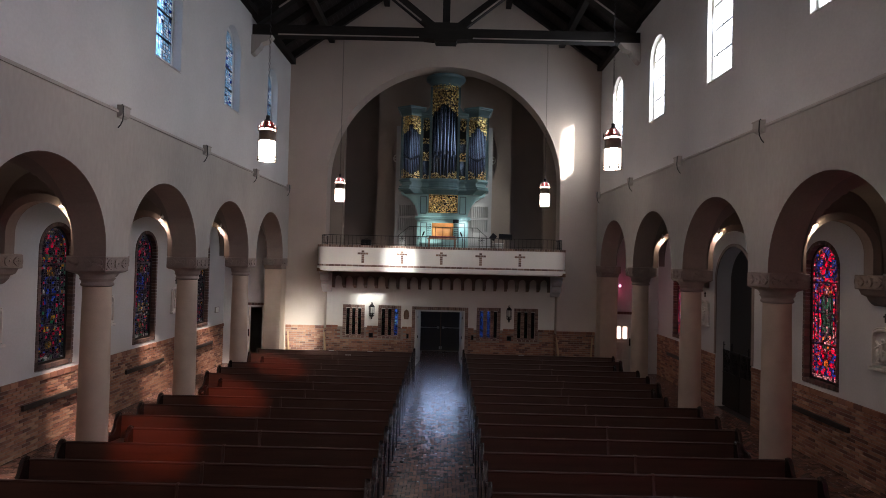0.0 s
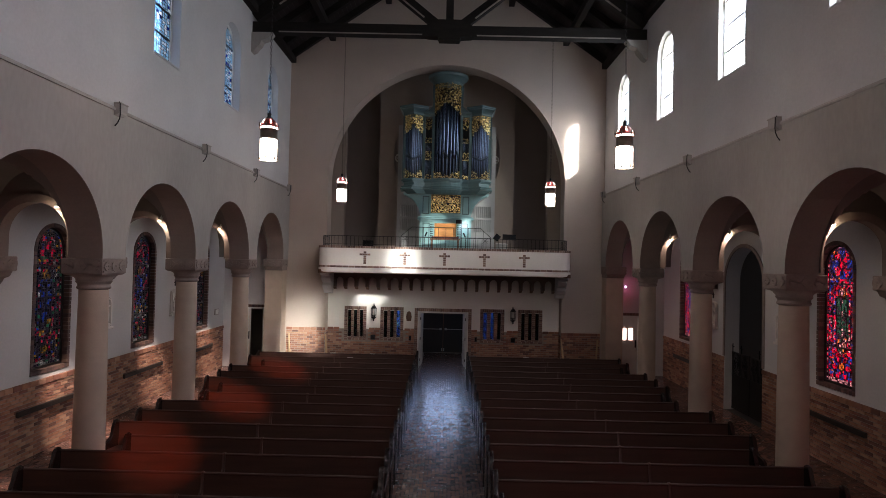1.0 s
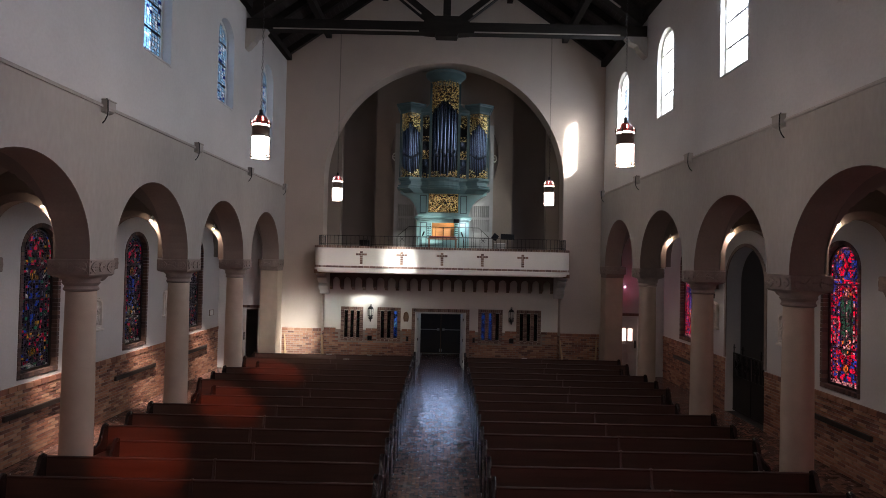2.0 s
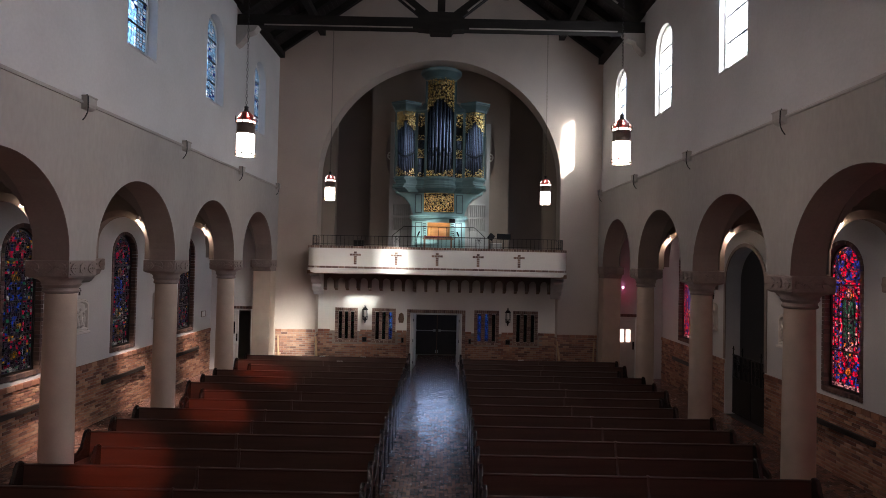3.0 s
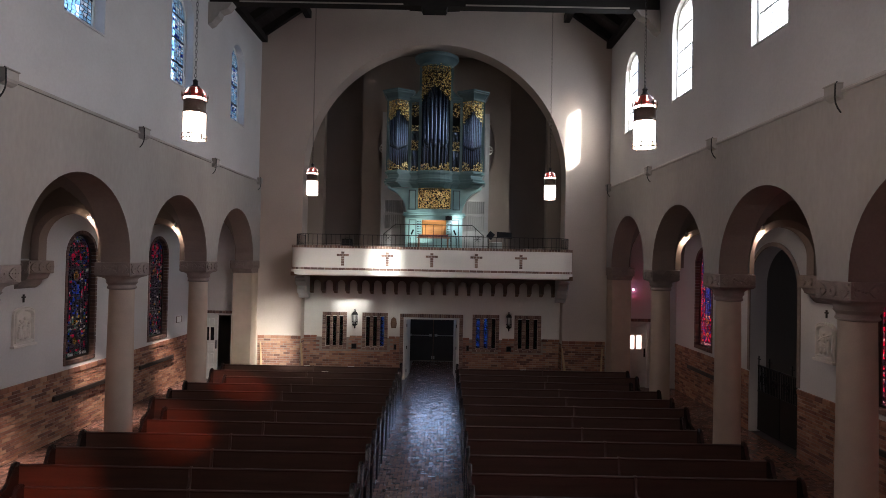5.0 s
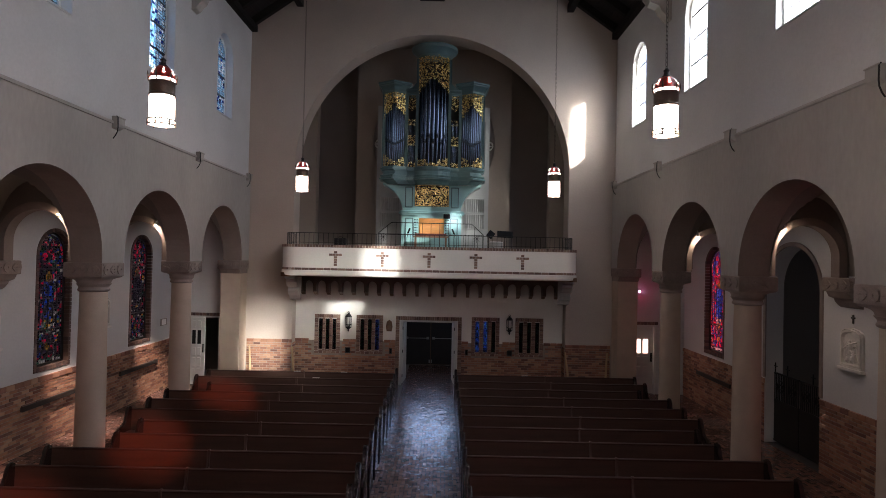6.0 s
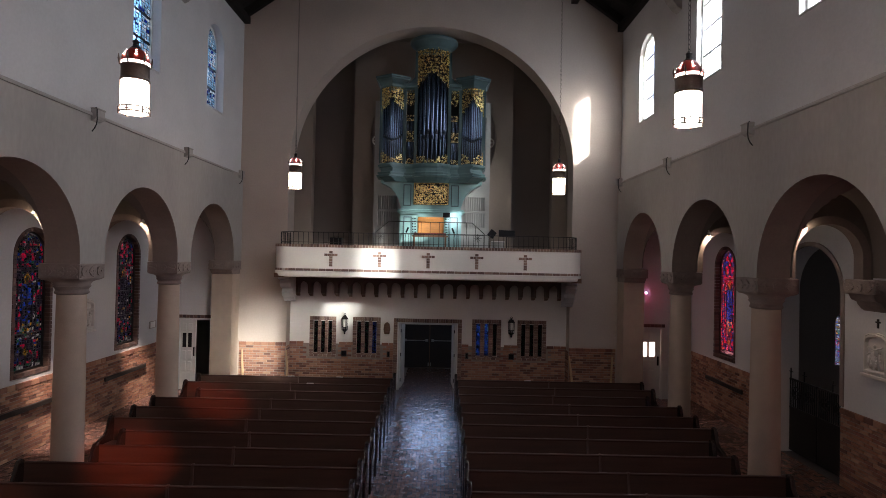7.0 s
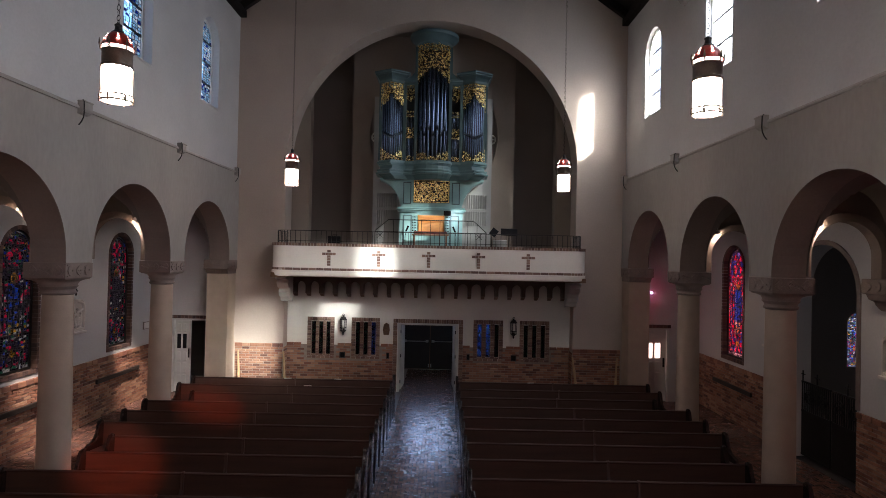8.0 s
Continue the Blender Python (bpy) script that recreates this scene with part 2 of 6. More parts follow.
G_ROSE = glass_mat("rose_tinted_glass", (0.95, 0.13, 0.05), 0.92, 9, low=0.16)
G_HAZE = glass_mat("frosted_leaded_glass", (0.80, 0.80, 0.78), 0.12, low=0.7)
G_HALF = glass_mat("seedy_leaded_glass", (0.85, 0.85, 0.82), 0.45, low=0.7)


# ---- builders ----
class Build:
    """Gathers faces for one mesh."""

    def __init__(self):
        self.v, self.f, self.m = [], [], []

    def face(self, pts, m=0):
        n = len(self.v)
        self.v.extend([tuple(p) for p in pts])
        self.f.append(tuple(range(n, n + len(pts))))
        self.m.append(m)

    def grid(self, rows, m=0, wrap=False):
        """Quads between rows of points, with shared corners."""
        n, w = len(self.v), len(rows[0])
        for r in rows:
            self.v.extend([tuple(p) for p in r])
        for i in range(len(rows) - 1):
            for j in range(w if wrap else w - 1):
                k = (j + 1) % w
                self.f.append((n + i * w + j, n + i * w + k, n + (i + 1) * w + k, n + (i + 1) * w + j))
                self.m.append(m)
        return n

    def box(self, x0, x1, y0, y1, z0, z1, m=0, bevel=0.0):
        b = min(bevel, abs(x1 - x0) / 3, abs(y1 - y0) / 3, abs(z1 - z0) / 3)
        if b <= 0:
            n = len(self.v)
            self.v.extend([(x, y, z) for z in (z0, z1) for y in (y0, y1) for x in (x0, x1)])
            for q in ((0, 1, 3, 2), (4, 6, 7, 5), (0, 4, 5, 1), (1, 5, 7, 3), (3, 7, 6, 2), (2, 6, 4, 0)):
                self.f.append(tuple(n + i for i in q))
                self.m.append(m)
            return
        ring = lambda d, z: [(x0 + d, y0 + d, z), (x1 - d, y0 + d, z), (x1 - d, y1 - d, z), (x0 + d, y1 - d, z)]
        rows = [ring(b, z0), ring(0, z0 + b), ring(0, z1 - b), ring(b, z1)]
        n = self.grid(rows, m, True)
        self.f += [(n + 3, n + 2, n + 1, n), (n + 12, n + 13, n + 14, n + 15)]
        self.m += [m, m]

    def prism(self, pts, axis, a0, a1, m=0):
        """A flat outline pushed along an axis: x takes (y, z), y takes (x, z), z takes (x, y)."""
        put = {"x": lambda p, a: (a, p[0], p[1]), "y": lambda p, a: (p[0], a, p[1]), "z": lambda p, a: (p[0], p[1], a)}[axis]
        w = len(pts)
        n = self.grid([[put(p, a0) for p in pts], [put(p, a1) for p in pts]], m, True)
        self.f += [tuple(range(n + w - 1, n - 1, -1)), tuple(range(n + w, n + 2 * w))]
        self.m += [m, m]

    def lathe(self, prof, n=20, c=(0, 0), a0=0.0, a1=math.tau, m=0, caps=True):
        """A profile of (radius, z) turned about an upright axis."""
        full = abs(a1 - a0 - math.tau) < 1e-6
        k = n if full else n + 1
        rows = [[(c[0] + r * math.cos(a0 + (a1 - a0) * j / n), c[1] + r * math.sin(a0 + (a1 - a0) * j / n), z) for j in range(k)] for r, z in prof]
        s = self.grid(rows, m, full)
        if caps and full:
            self.f += [tuple(range(s + k - 1, s - 1, -1)), tuple(range(s + (len(prof) - 1) * k, s + len(prof) * k))]
            self.m += [m, m]

    def tube(self, path, r, n=4, m=0, closed=False):
        """A round bar along a path; r may be one radius or one for each point."""
        P = [Vector(p) for p in path]
        rows = []
        for i, p in enumerate(P):
            a = P[i - 1] if i else (P[-1] if closed else P[0])
            b = P[i + 1] if i + 1 < len(P) else (P[0] if closed else P[-1])
            d = (b - a)
            d = d.normalized() if d.length > 1e-9 else Vector((0, 0, 1))
            u = d.cross(Vector((0, 0, 1)) if abs(d.z) < 0.9 else Vector((1, 0, 0))).normalized()
            w = d.cross(u)
            rad = r[i] if isinstance(r, (list, tuple)) else r
            rows.append([p + (u * math.cos(math.tau * (j + 0.5) / n) + w * math.sin(math.tau * (j + 0.5) / n)) * rad for j in range(n)])
        if closed:
            rows.append(rows[0])
        s = self.grid(rows, m, True)
        if not closed:
            k = len(rows) - 1
            self.f += [tuple(range(s + n - 1, s - 1, -1)), tuple(range(s + k * n, s + k * n + n))]
            self.m += [m, m]

    def shift(self, x, y, z, start=0):
        self.v[start:] = [(a + x, b + y, c + z) for a, b, c in self.v[start:]]
        return self

    def mesh(self, name, mats, smooth=False):
        me = bpy.data.meshes.new(name)
        me.from_pydata(self.v, [], self.f)
        for mm in mats:
            me.materials.append(mm)
        if len(mats) > 1:
            me.polygons.foreach_set("material_index", self.m)
        bm = bmesh.new()
        bm.from_mesh(me)
        bmesh.ops.recalc_face_normals(bm, faces=bm.faces)
        if smooth:
            for e in bm.edges:
                e.smooth = len(e.link_faces) == 2 and e.calc_face_angle(0) < 0.6
            for f in bm.faces:
                f.smooth = True
        bm.to_mesh(me)
        bm.free()
        return me


def as_list(m):
    return list(m) if isinstance(m, (list, tuple)) else [m]


def thing(name, at, label, category, group="", kind=""):
    ob = new(name)
    ob.location = at
    ob.empty_display_size = 0.1
    return tagged(ob, label, category, group, kind)


def part(name, b, material, parent, label="", smooth=False):
    """One mesh under a thing or a part, in the thing's own coordinates."""
    ob = new(name, b.mesh(name, as_list(material), smooth))
    ob.parent = parent
    if label:
        tagged(ob, label)
    return ob


def solid(name, b, material, label, category, kind="structure", group="", smooth=False):
    return tagged(new(name, b.mesh(name, as_list(material), smooth)), label, category, group, kind)


def arched_wall(b, axis, d0, d1, u0, u1, z0, z1, holes, n=24, m=0, soffit=0):
    """A wall between two faces, with openings (middle, half width, sill, spring, arched) right through it."""
    put = (lambda u, d, z: (d, u, z)) if axis == "y" else (lambda u, d, z: (u, d, z))

    def both(ua, ub, za, zb, zc=None, zd=None):
        zc, zd = (za if zc is None else zc), (zb if zd is None else zd)
        for d in (d0, d1):
            b.face([put(ua, d, za), put(ub, d, zc), put(ub, d, zd), put(ua, d, zb)], m)

    def across(ua, za, ub, zb, mm):
        b.face([put(ua, d0, za), put(ub, d0, zb), put(ub, d1, zb), put(ua, d1, za)], mm)

    at = u0
    for uc, hw, sill, spring, arched in sorted(holes):
        if uc - hw > at + 1e-6:
            both(at, uc - hw, z0, z1)
        if sill > z0 + 1e-6:
            both(uc - hw, uc + hw, z0, sill)
            across(uc - hw, sill, uc + hw, sill, soffit)
        across(uc - hw, sill, uc - hw, spring, soffit)
        across(uc + hw, sill, uc + hw, spring, soffit)
        k = n if arched else 1
        for i in range(k):
            ta, tb = math.pi * (1 - i / k), math.pi * (1 - (i + 1) / k)
            ua, ub = uc + hw * math.cos(ta), uc + hw * math.cos(tb)
            za = spring + (hw * math.sin(ta) if arched else 0)
            zb = spring + (hw * math.sin(tb) if arched else 0)
            both(ua, ub, za, z1, zb, z1)
            across(ua, za, ub, zb, soffit)
        at = uc + hw
    if at < u1 - 1e-6:
        both(at, u1, z0, z1)
    across(u0, z0, u0, z1, m)
    across(u1, z0, u1, z1, m)
    across(u0, z1, u1, z1, m)
    if not any(h[2] <= z0 + 1e-6 for h in holes):
        across(u0, z0, u1, z0, m)


def arch_outline(hw, sill, spring, n=20):
    """The outline of an arched opening, from one foot over the top to the other."""
    return [(-hw, sill)] + [(hw * math.cos(math.pi * (1 - i / n)), spring + hw * math.sin(math.pi * (1 - i / n))) for i in range(n + 1)] + [(hw, sill)]


# ---- structure ----
Y_END, Y_REC, Y_BACK = 20.5, 20.92, -10.4
X_ARC, X_ARCB, X_CLE, X_OUT = 5.72, 6.29, 5.80, 8.0

b = Build()
b.box(-8.4, 8.4, Y_BACK, 24.9, -0.2, -0.02)
solid("floor", b, M_JOINT, "dark mortar bed under the brick paving of the church", "floor")

for side, tag in ((-1, "west"), (1, "east")):
    b = Build()
    holes = [(y, 1.45, 3.92, 4.01, True) if side < 0 else (y + 0.025, 1.475, 3.92, 3.985, True) for y in BAYS]
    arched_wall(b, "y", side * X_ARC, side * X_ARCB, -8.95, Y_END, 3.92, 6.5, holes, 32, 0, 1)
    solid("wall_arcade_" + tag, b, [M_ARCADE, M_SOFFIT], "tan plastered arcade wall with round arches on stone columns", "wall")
    b = Build()
    holes = [(y, 0.55, 8.0, 9.72, True) for y in UPPER_BAYS]
    arched_wall(b, "y", side * X_CLE, side * (6.25 if side < 0 else 6.02), -10.4, Y_END, 6.5, 11.5, holes)
    solid("wall_clerestory_" + tag, b, M_PLASTER, "off-white plastered upper nave wall with small arched windows", "wall")
    # aisle vaults: groined bays between low cross arches that carry the lamps
    b = Build()
    xs = [6.29 + 1.71 * (0.5 - 0.5 * math.cos(math.pi * i / 28)) for i in range(29)]
    ys = []
    offs = [-1.80, -1.441] + [-1.44 * math.cos(math.pi * i / 44) for i in range(45)] + [1.441]
    for yb in reversed(BAYS):
        ys += [yb + o for o in offs]
    ys.append(20.38)

    def vault(x, y):
        d = min(abs(y - q) for q in BAYS)
        za = 3.95 + 1.56 * math.sqrt(max(0, 1 - (d / 1.47) ** 2))
        zb = 3.95 + 1.50 * max(0, 1 - abs((x - 7.145) / 0.855) ** 2.4) ** (1 / 2.4)
        return max(za, zb) if d < 1.4405 else zb
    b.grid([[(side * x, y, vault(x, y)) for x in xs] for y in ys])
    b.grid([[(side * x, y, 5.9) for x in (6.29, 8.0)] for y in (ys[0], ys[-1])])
    solid("ceiling_aisle_" + tag, b, M_SHADED_PLASTER, "plastered groin vaults over the side aisle bays", "ceiling", smooth=True)
    for k, y in enumerate(PIERS):
        b = Build()
        lo, hi = sorted((side * 6.285, side * 7.998))
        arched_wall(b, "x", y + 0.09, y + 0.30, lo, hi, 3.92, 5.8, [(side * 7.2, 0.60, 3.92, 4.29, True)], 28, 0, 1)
        solid("wall_cross_arch_%s_%d" % (tag, k + 1), b, [M_SHADED_PLASTER, M_SOFFIT], "low plastered cross arch over the side aisle", "wall")
        b = Build()
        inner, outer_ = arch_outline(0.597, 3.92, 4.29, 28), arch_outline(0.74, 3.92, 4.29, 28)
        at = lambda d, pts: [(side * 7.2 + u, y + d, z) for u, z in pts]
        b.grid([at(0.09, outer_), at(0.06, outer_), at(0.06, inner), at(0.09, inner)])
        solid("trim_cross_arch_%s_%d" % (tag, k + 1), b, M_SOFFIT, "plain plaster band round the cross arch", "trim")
    # outer wall
    b = Build()
    holes = []
    for y in BAYS:
        if side == 1 and y == 14.8:
            holes.append((14.85, 0.97, 0.0, 3.58, True))
        else:
            holes.append((y, 0.58, 1.55, 4.02, True))
    arched_wall(b, "y", side * X_OUT, side * 8.4, Y_BACK, 20.9, 0, 6.6, holes)
    solid("wall_aisle_" + tag, b, M_PLASTER, "off-white plastered aisle wall above a brick dado", "wall")
    # aisle end wall with a doorway
    b = Build()
    door = (-7.02, 0.50) if side < 0 else (6.74, 0.36)
    lo, hi = sorted((side * X_ARCB, side * X_OUT))
    arched_wall(b, "x", 20.4, 20.75, lo, hi, 0, 5.9, [(door[0], door[1], 0, 2.16, False)])
    solid("wall_aisle_end_" + tag, b, M_PLASTER, "plain plastered end wall of the aisle with a doorway", "wall")
    # room behind that doorway
    b = Build()
    b.box(lo, hi, 22.6, 22.8, 0, 3)
    b.box(lo - 0.1, lo, 20.75, 22.8, 0, 3)
    b.box(hi, hi + 0.1, 20.75, 22.8, 0, 3)
    b.box(lo, hi, 20.75, 22.8, 2.7, 2.8)
    solid("wall_lobby_" + tag, b, M_SHADED_PLASTER, "plain walls of the dark lobby beyond the aisle door", "wall")
    # aisle roof and closing end
    b = Build()
    b.prism([(side * 6.0, 7.2), (side * 8.6, 6.5), (side * 8.6, 6.65), (side * 6.0, 7.4)], "y", Y_BACK, 20.9)
    solid("roof_aisle_" + tag, b, M_DECK, "lean-to roof over the side aisle", "roof")

# end wall with the great organ arch
b = Build()
arched_wall(b, "x", Y_END, 21.25, -6.4, 6.4, 3.62, 11.45, [(0.0, 4.34, 3.62, 6.86, True)], 64)
b.prism([(-6.4, 11.45), (6.4, 11.45), (0, 15.95)], "y", Y_END, 21.25)
for s in (-1, 1):
    b.box(*sorted((s * 4.3, s * 6.4)), Y_END, 21.25, 0, 3.62)
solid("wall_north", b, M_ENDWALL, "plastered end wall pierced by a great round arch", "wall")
b = Build()
SLITS = [-3.49, -3.27, -3.05, -2.15, -1.91, -1.67, 1.56, 1.82, 2.08, 2.97, 3.23, 3.49]
holes = [(x, 0.07, 1.1, 2.1, False) for x in SLITS] + [(-0.01, 0.92, 0, 2.1, False)]
arched_wall(b, "x", Y_REC, 21.25, -4.3, 4.3, 0, 3.62, holes)
solid("wall_entrance", b, M_BRIGHT_PLASTER, "plastered entrance wall under the organ balcony", "wall")

# south wall behind the walk, plain
b = Build()
b.box(-8.4, 8.4, Y_BACK - 0.4, Y_BACK, 0, 6.9)
b.box(-6.4, 6.4, Y_BACK - 0.4, Y_BACK, 6.9, 11.5)
b.prism([(-6.4, 11.5), (6.4, 11.5), (0, 15.95)], "y", Y_BACK - 0.4, Y_BACK)
solid("wall_south", b, M_PLASTER, "plain plastered wall closing the far end", "wall")

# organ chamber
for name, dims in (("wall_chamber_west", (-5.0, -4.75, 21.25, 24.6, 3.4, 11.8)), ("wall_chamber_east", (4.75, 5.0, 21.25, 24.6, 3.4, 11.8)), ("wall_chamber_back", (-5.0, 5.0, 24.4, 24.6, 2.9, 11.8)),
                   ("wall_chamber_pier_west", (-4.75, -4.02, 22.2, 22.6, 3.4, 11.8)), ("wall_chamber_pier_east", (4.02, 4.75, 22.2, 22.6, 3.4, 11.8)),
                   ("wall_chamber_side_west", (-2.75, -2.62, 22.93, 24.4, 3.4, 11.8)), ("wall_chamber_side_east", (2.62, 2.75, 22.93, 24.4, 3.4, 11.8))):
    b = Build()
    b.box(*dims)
    solid(name, b, M_CHAMBER_DIM if "back" in name or "side" in name else M_CHAMBER, "brown plastered wall of the organ chamber", "wall")
b = Build()
# front of the middle bay, round a circular window
CIR, CZ = 2.2, 8.25
n = 48
rim, edge = [], []
for i in range(n):
    a = math.tau * i / n
    c, s_ = math.cos(a), math.sin(a)
    rim.append((CIR * c, CZ + CIR * s_))
    k = min(2.75 / max(abs(c), 1e-6), (3.55 if s_ > 0 else 4.85) / max(abs(s_), 1e-6))
    edge.append((k * c, CZ + k * s_))
for i in range(n):
    j = (i + 1) % n
    b.face([(rim[i][0], 22.9, rim[i][1]), (rim[j][0], 22.9, rim[j][1]), (edge[j][0], 22.9, edge[j][1]), (edge[i][0], 22.9, edge[i][1])])
    b.face([(rim[i][0], 22.9, rim[i][1]), (rim[j][0], 22.9, rim[j][1]), (rim[j][0], 23.4, rim[j][1]), (rim[i][0], 23.4, rim[i][1])])
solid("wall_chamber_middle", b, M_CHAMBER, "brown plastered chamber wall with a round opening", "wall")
b = Build()
b.box(-5.0, 5.0, 21.25, 24.6, 11.6, 11.8)
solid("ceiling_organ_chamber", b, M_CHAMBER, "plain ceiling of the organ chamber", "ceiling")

# entrance lobby
b = Build()
arched_wall(b, "x", 24.6, 24.9, -5.2, 5.2, 0, 3.4, [(-1.88, 0.17, 0.4, 2.2, False), (0.0, 0.85, 2.28, 2.92, False), (1.90, 0.34, 0.4, 2.2, False)])
b.box(-5.2, -5.0, 21.25, 24.6, 0, 3.4)
b.box(5.0, 5.2, 21.25, 24.6, 0, 3.4)
solid("wall_lobby_entrance", b, M_BROWNW, "walls of the unlit entrance lobby", "wall")
b = Build()
b.box(-5.2, 5.2, 21.25, 24.9, 3.0, 3.4)
solid("ceiling_lobby", b, M_BROWNW, "low ceiling of the entrance lobby under the loft", "ceiling")

# nave roof
b = Build()
SL = 0.70
for s in (-1, 1):
    k = 0
    while k < 46:
        x0, x1 = 6.6 - k * 0.145, 6.6 - (k + 1) * 0.145 + 0.012
        zz = lambda x: 11.40 + (5.95 - x) * SL
        b.prism([(s * x0, zz(x0)), (s * x1, zz(x1)), (s * x1, zz(x1) + 0.06), (s * x0, zz(x0) + 0.06)], "y", Y_BACK - 0.4, Y_END)
        k += 1
    b.prism([(s * 6.6, 11.1), (0, 15.72), (0, 15.95), (s * 6.6, 11.33)], "y", Y_BACK - 0.4, 21.3)
solid("ceiling_nave", b, M_DECK, "dark boarded underside of the steep nave roof", "ceiling")

b = Build()
b.box(-9, 9, Y_BACK - 1, 25.5, -0.45, -0.22)
b.box(-400, 400, -400, 400, -0.8, -0.4)
solid("ground", b, M_GRASS, "lawn around the church reaching the horizon", "ground")
# blocks added out of view to keep sun and sky off the aisle glass
b = Build()
b.box(-17, -16, -30, 45, -0.4, 10.6)
b.prism([(-17.5, 10.6), (-15.5, 10.6), (-16.5, 11.7)], "y", -30, 45)
b.box(15, 16, -45, 45, -0.4, 9.6)
b.prism([(14.6, 9.6), (16.4, 9.6), (15.5, 10.1)], "y", -45, 45)
solid("backdrop", b, M_SHADE_BLOCK, "dark brick buildings close beside the church", "backdrop")

# ---- columns ----
def carved_face(b, put, w, z0, z1, style):
    """Raised lozenges or rosettes on one face of a capital."""
    h = z1 - z0
    bar = lambda p, q, r=0.026: b.tube([put(*p), put(*q)], r, 4)
    bar((-w, z0 + 0.02), (w, z0 + 0.02), 0.018)
    bar((-w, z1 - 0.02), (w, z1 - 0.02), 0.018)
    n = 3
    step = 2 * w / n
    for i in range(n):
        c = -w + step * (i + 0.5)
        zc = (z0 + z1) / 2
        if (i + style) % 2:
            for s in (-1, 1):
                for k in (0.42, 0.2):
                    bar((c - step * k, zc), (c, zc + s * h * 0.4 * k / 0.42))
                    bar((c + step * k, zc), (c, zc + s * h * 0.4 * k / 0.42))
        else:
            for r in (0.36, 0.18):
                ring = [put(c + step * r * math.cos(a * math.tau / 10), zc + h * r * math.sin(a * math.tau / 10)) for a in range(10)]
                b.tube(ring, 0.027, 4, closed=True)
            for s in (-1, 1):
                bar((c - step * 0.4, zc + s * h * 0.3), (c + step * 0.4, zc - s * h * 0.3), 0.010)


def column(style):
    col = thing("column", (6.06, 0, 0), "round tan stone column with carved block capital and moulded base", "column", "arcade columns")
    b = Build()
    b.box(-0.34, 0.34, -0.34, 0.34, 0, 0.14, bevel=0.015)
    b.lathe([(0.335, 0.14), (0.345, 0.17), (0.335, 0.21), (0.295, 0.24), (0.285, 0.27), (0.30, 0.30), (0.30, 0.33), (0.265, 0.37)], 28)
    part("base", b, M_STONE, col, smooth=True)
    b = Build()
    b.lathe([(0.255, 0.36), (0.25, 0.9), (0.245, 1.8), (0.235, 2.8), (0.228, 3.40)], 32)
    part("shaft", b, M_STONE, col, smooth=True)
    b = Build()
    b.lathe([(0.228, 3.38), (0.262, 3.40), (0.266, 3.425), (0.25, 3.45), (0.25, 3.475), (0.27, 3.50), (0.29, 3.53)], 28)
    rows = []
    for k, r, z in ((0.0, 0.262, 3.50), (0.0, 0.272, 3.53), (0.08, 0.280, 3.57), (0.25, 0.288, 3.60), (0.6, 0.30, 3.622), (1.0, 0.325, 3.64), (1.0, 0.335, 3.66)):
        ring = []
        for j in range(32):
            a = math.tau * j / 32
            c, s = math.cos(a), math.sin(a)
            q = r * (1 + (1 / max(abs(c), abs(s)) - 1) * k)
            ring.append((q * c, q * s, z))
        rows.append(ring)
    b.grid(rows, 0, True)
    part("necking", b, M_CARVE, col, smooth=True)
    b = Build()
    b.box(-0.345, 0.345, -0.36, 0.36, 3.655, 3.918, bevel=0.012)
    for s in (-1, 1):
        carved_face(b, lambda u, z, s=s: (s * 0.348, u, z), 0.33, 3.68, 3.90, style)
        carved_face(b, lambda u, z, s=s: (u, s * 0.363, z), 0.32, 3.68, 3.90, style + 1)
    part("capital", b, M_CARVE, col, "carved stone capital block with lozenges and rosettes")
    return col


first = column(0)
second = column(1)
for i, y in enumerate(PIERS):
    for s in (-1, 1):
        src = first if i % 2 else second
        m = pose(s * 6.06, y, 0)
        if (i, s) == (1, 1):
            first.matrix_basis = m
        elif (i, s) == (0, 1):
            second.matrix_basis = m
        else:
            copy_thing(src, m)

# square half pillars at the end wall
for s in (-1, 1):
    p = thing("pilaster", (s * 6.06, 20.1, 0), "square tan stone pilaster with carved capital against the end wall", "pilaster", "end pilasters")
    b = Build()
    b.box(-0.30, 0.30, -0.20, 0.40, 0.0, 3.655, bevel=0.01)
    part("shaft", b, M_STONE, p)
    b = Build()
    b.box(-0.345, 0.345, -0.36, 0.40, 3.655, 3.918, bevel=0.012)
    b.prism([(-0.2, 3.52), (0.4, 3.52), (0.4, 3.655), (-0.34, 3.655)], "x", -0.31, 0.31)
    for q in (-1, 1):
        carved_face(b, lambda u, z, q=q: (q * 0.348, u, z), 0.33, 3.68, 3.90, 0)
    carved_face(b, lambda u, z: (u, -0.363, z), 0.32, 3.68, 3.90, 1)
    part("capital", b, M_CARVE, p)

# corbels of the aisle vaults on the outer walls
c0 = None
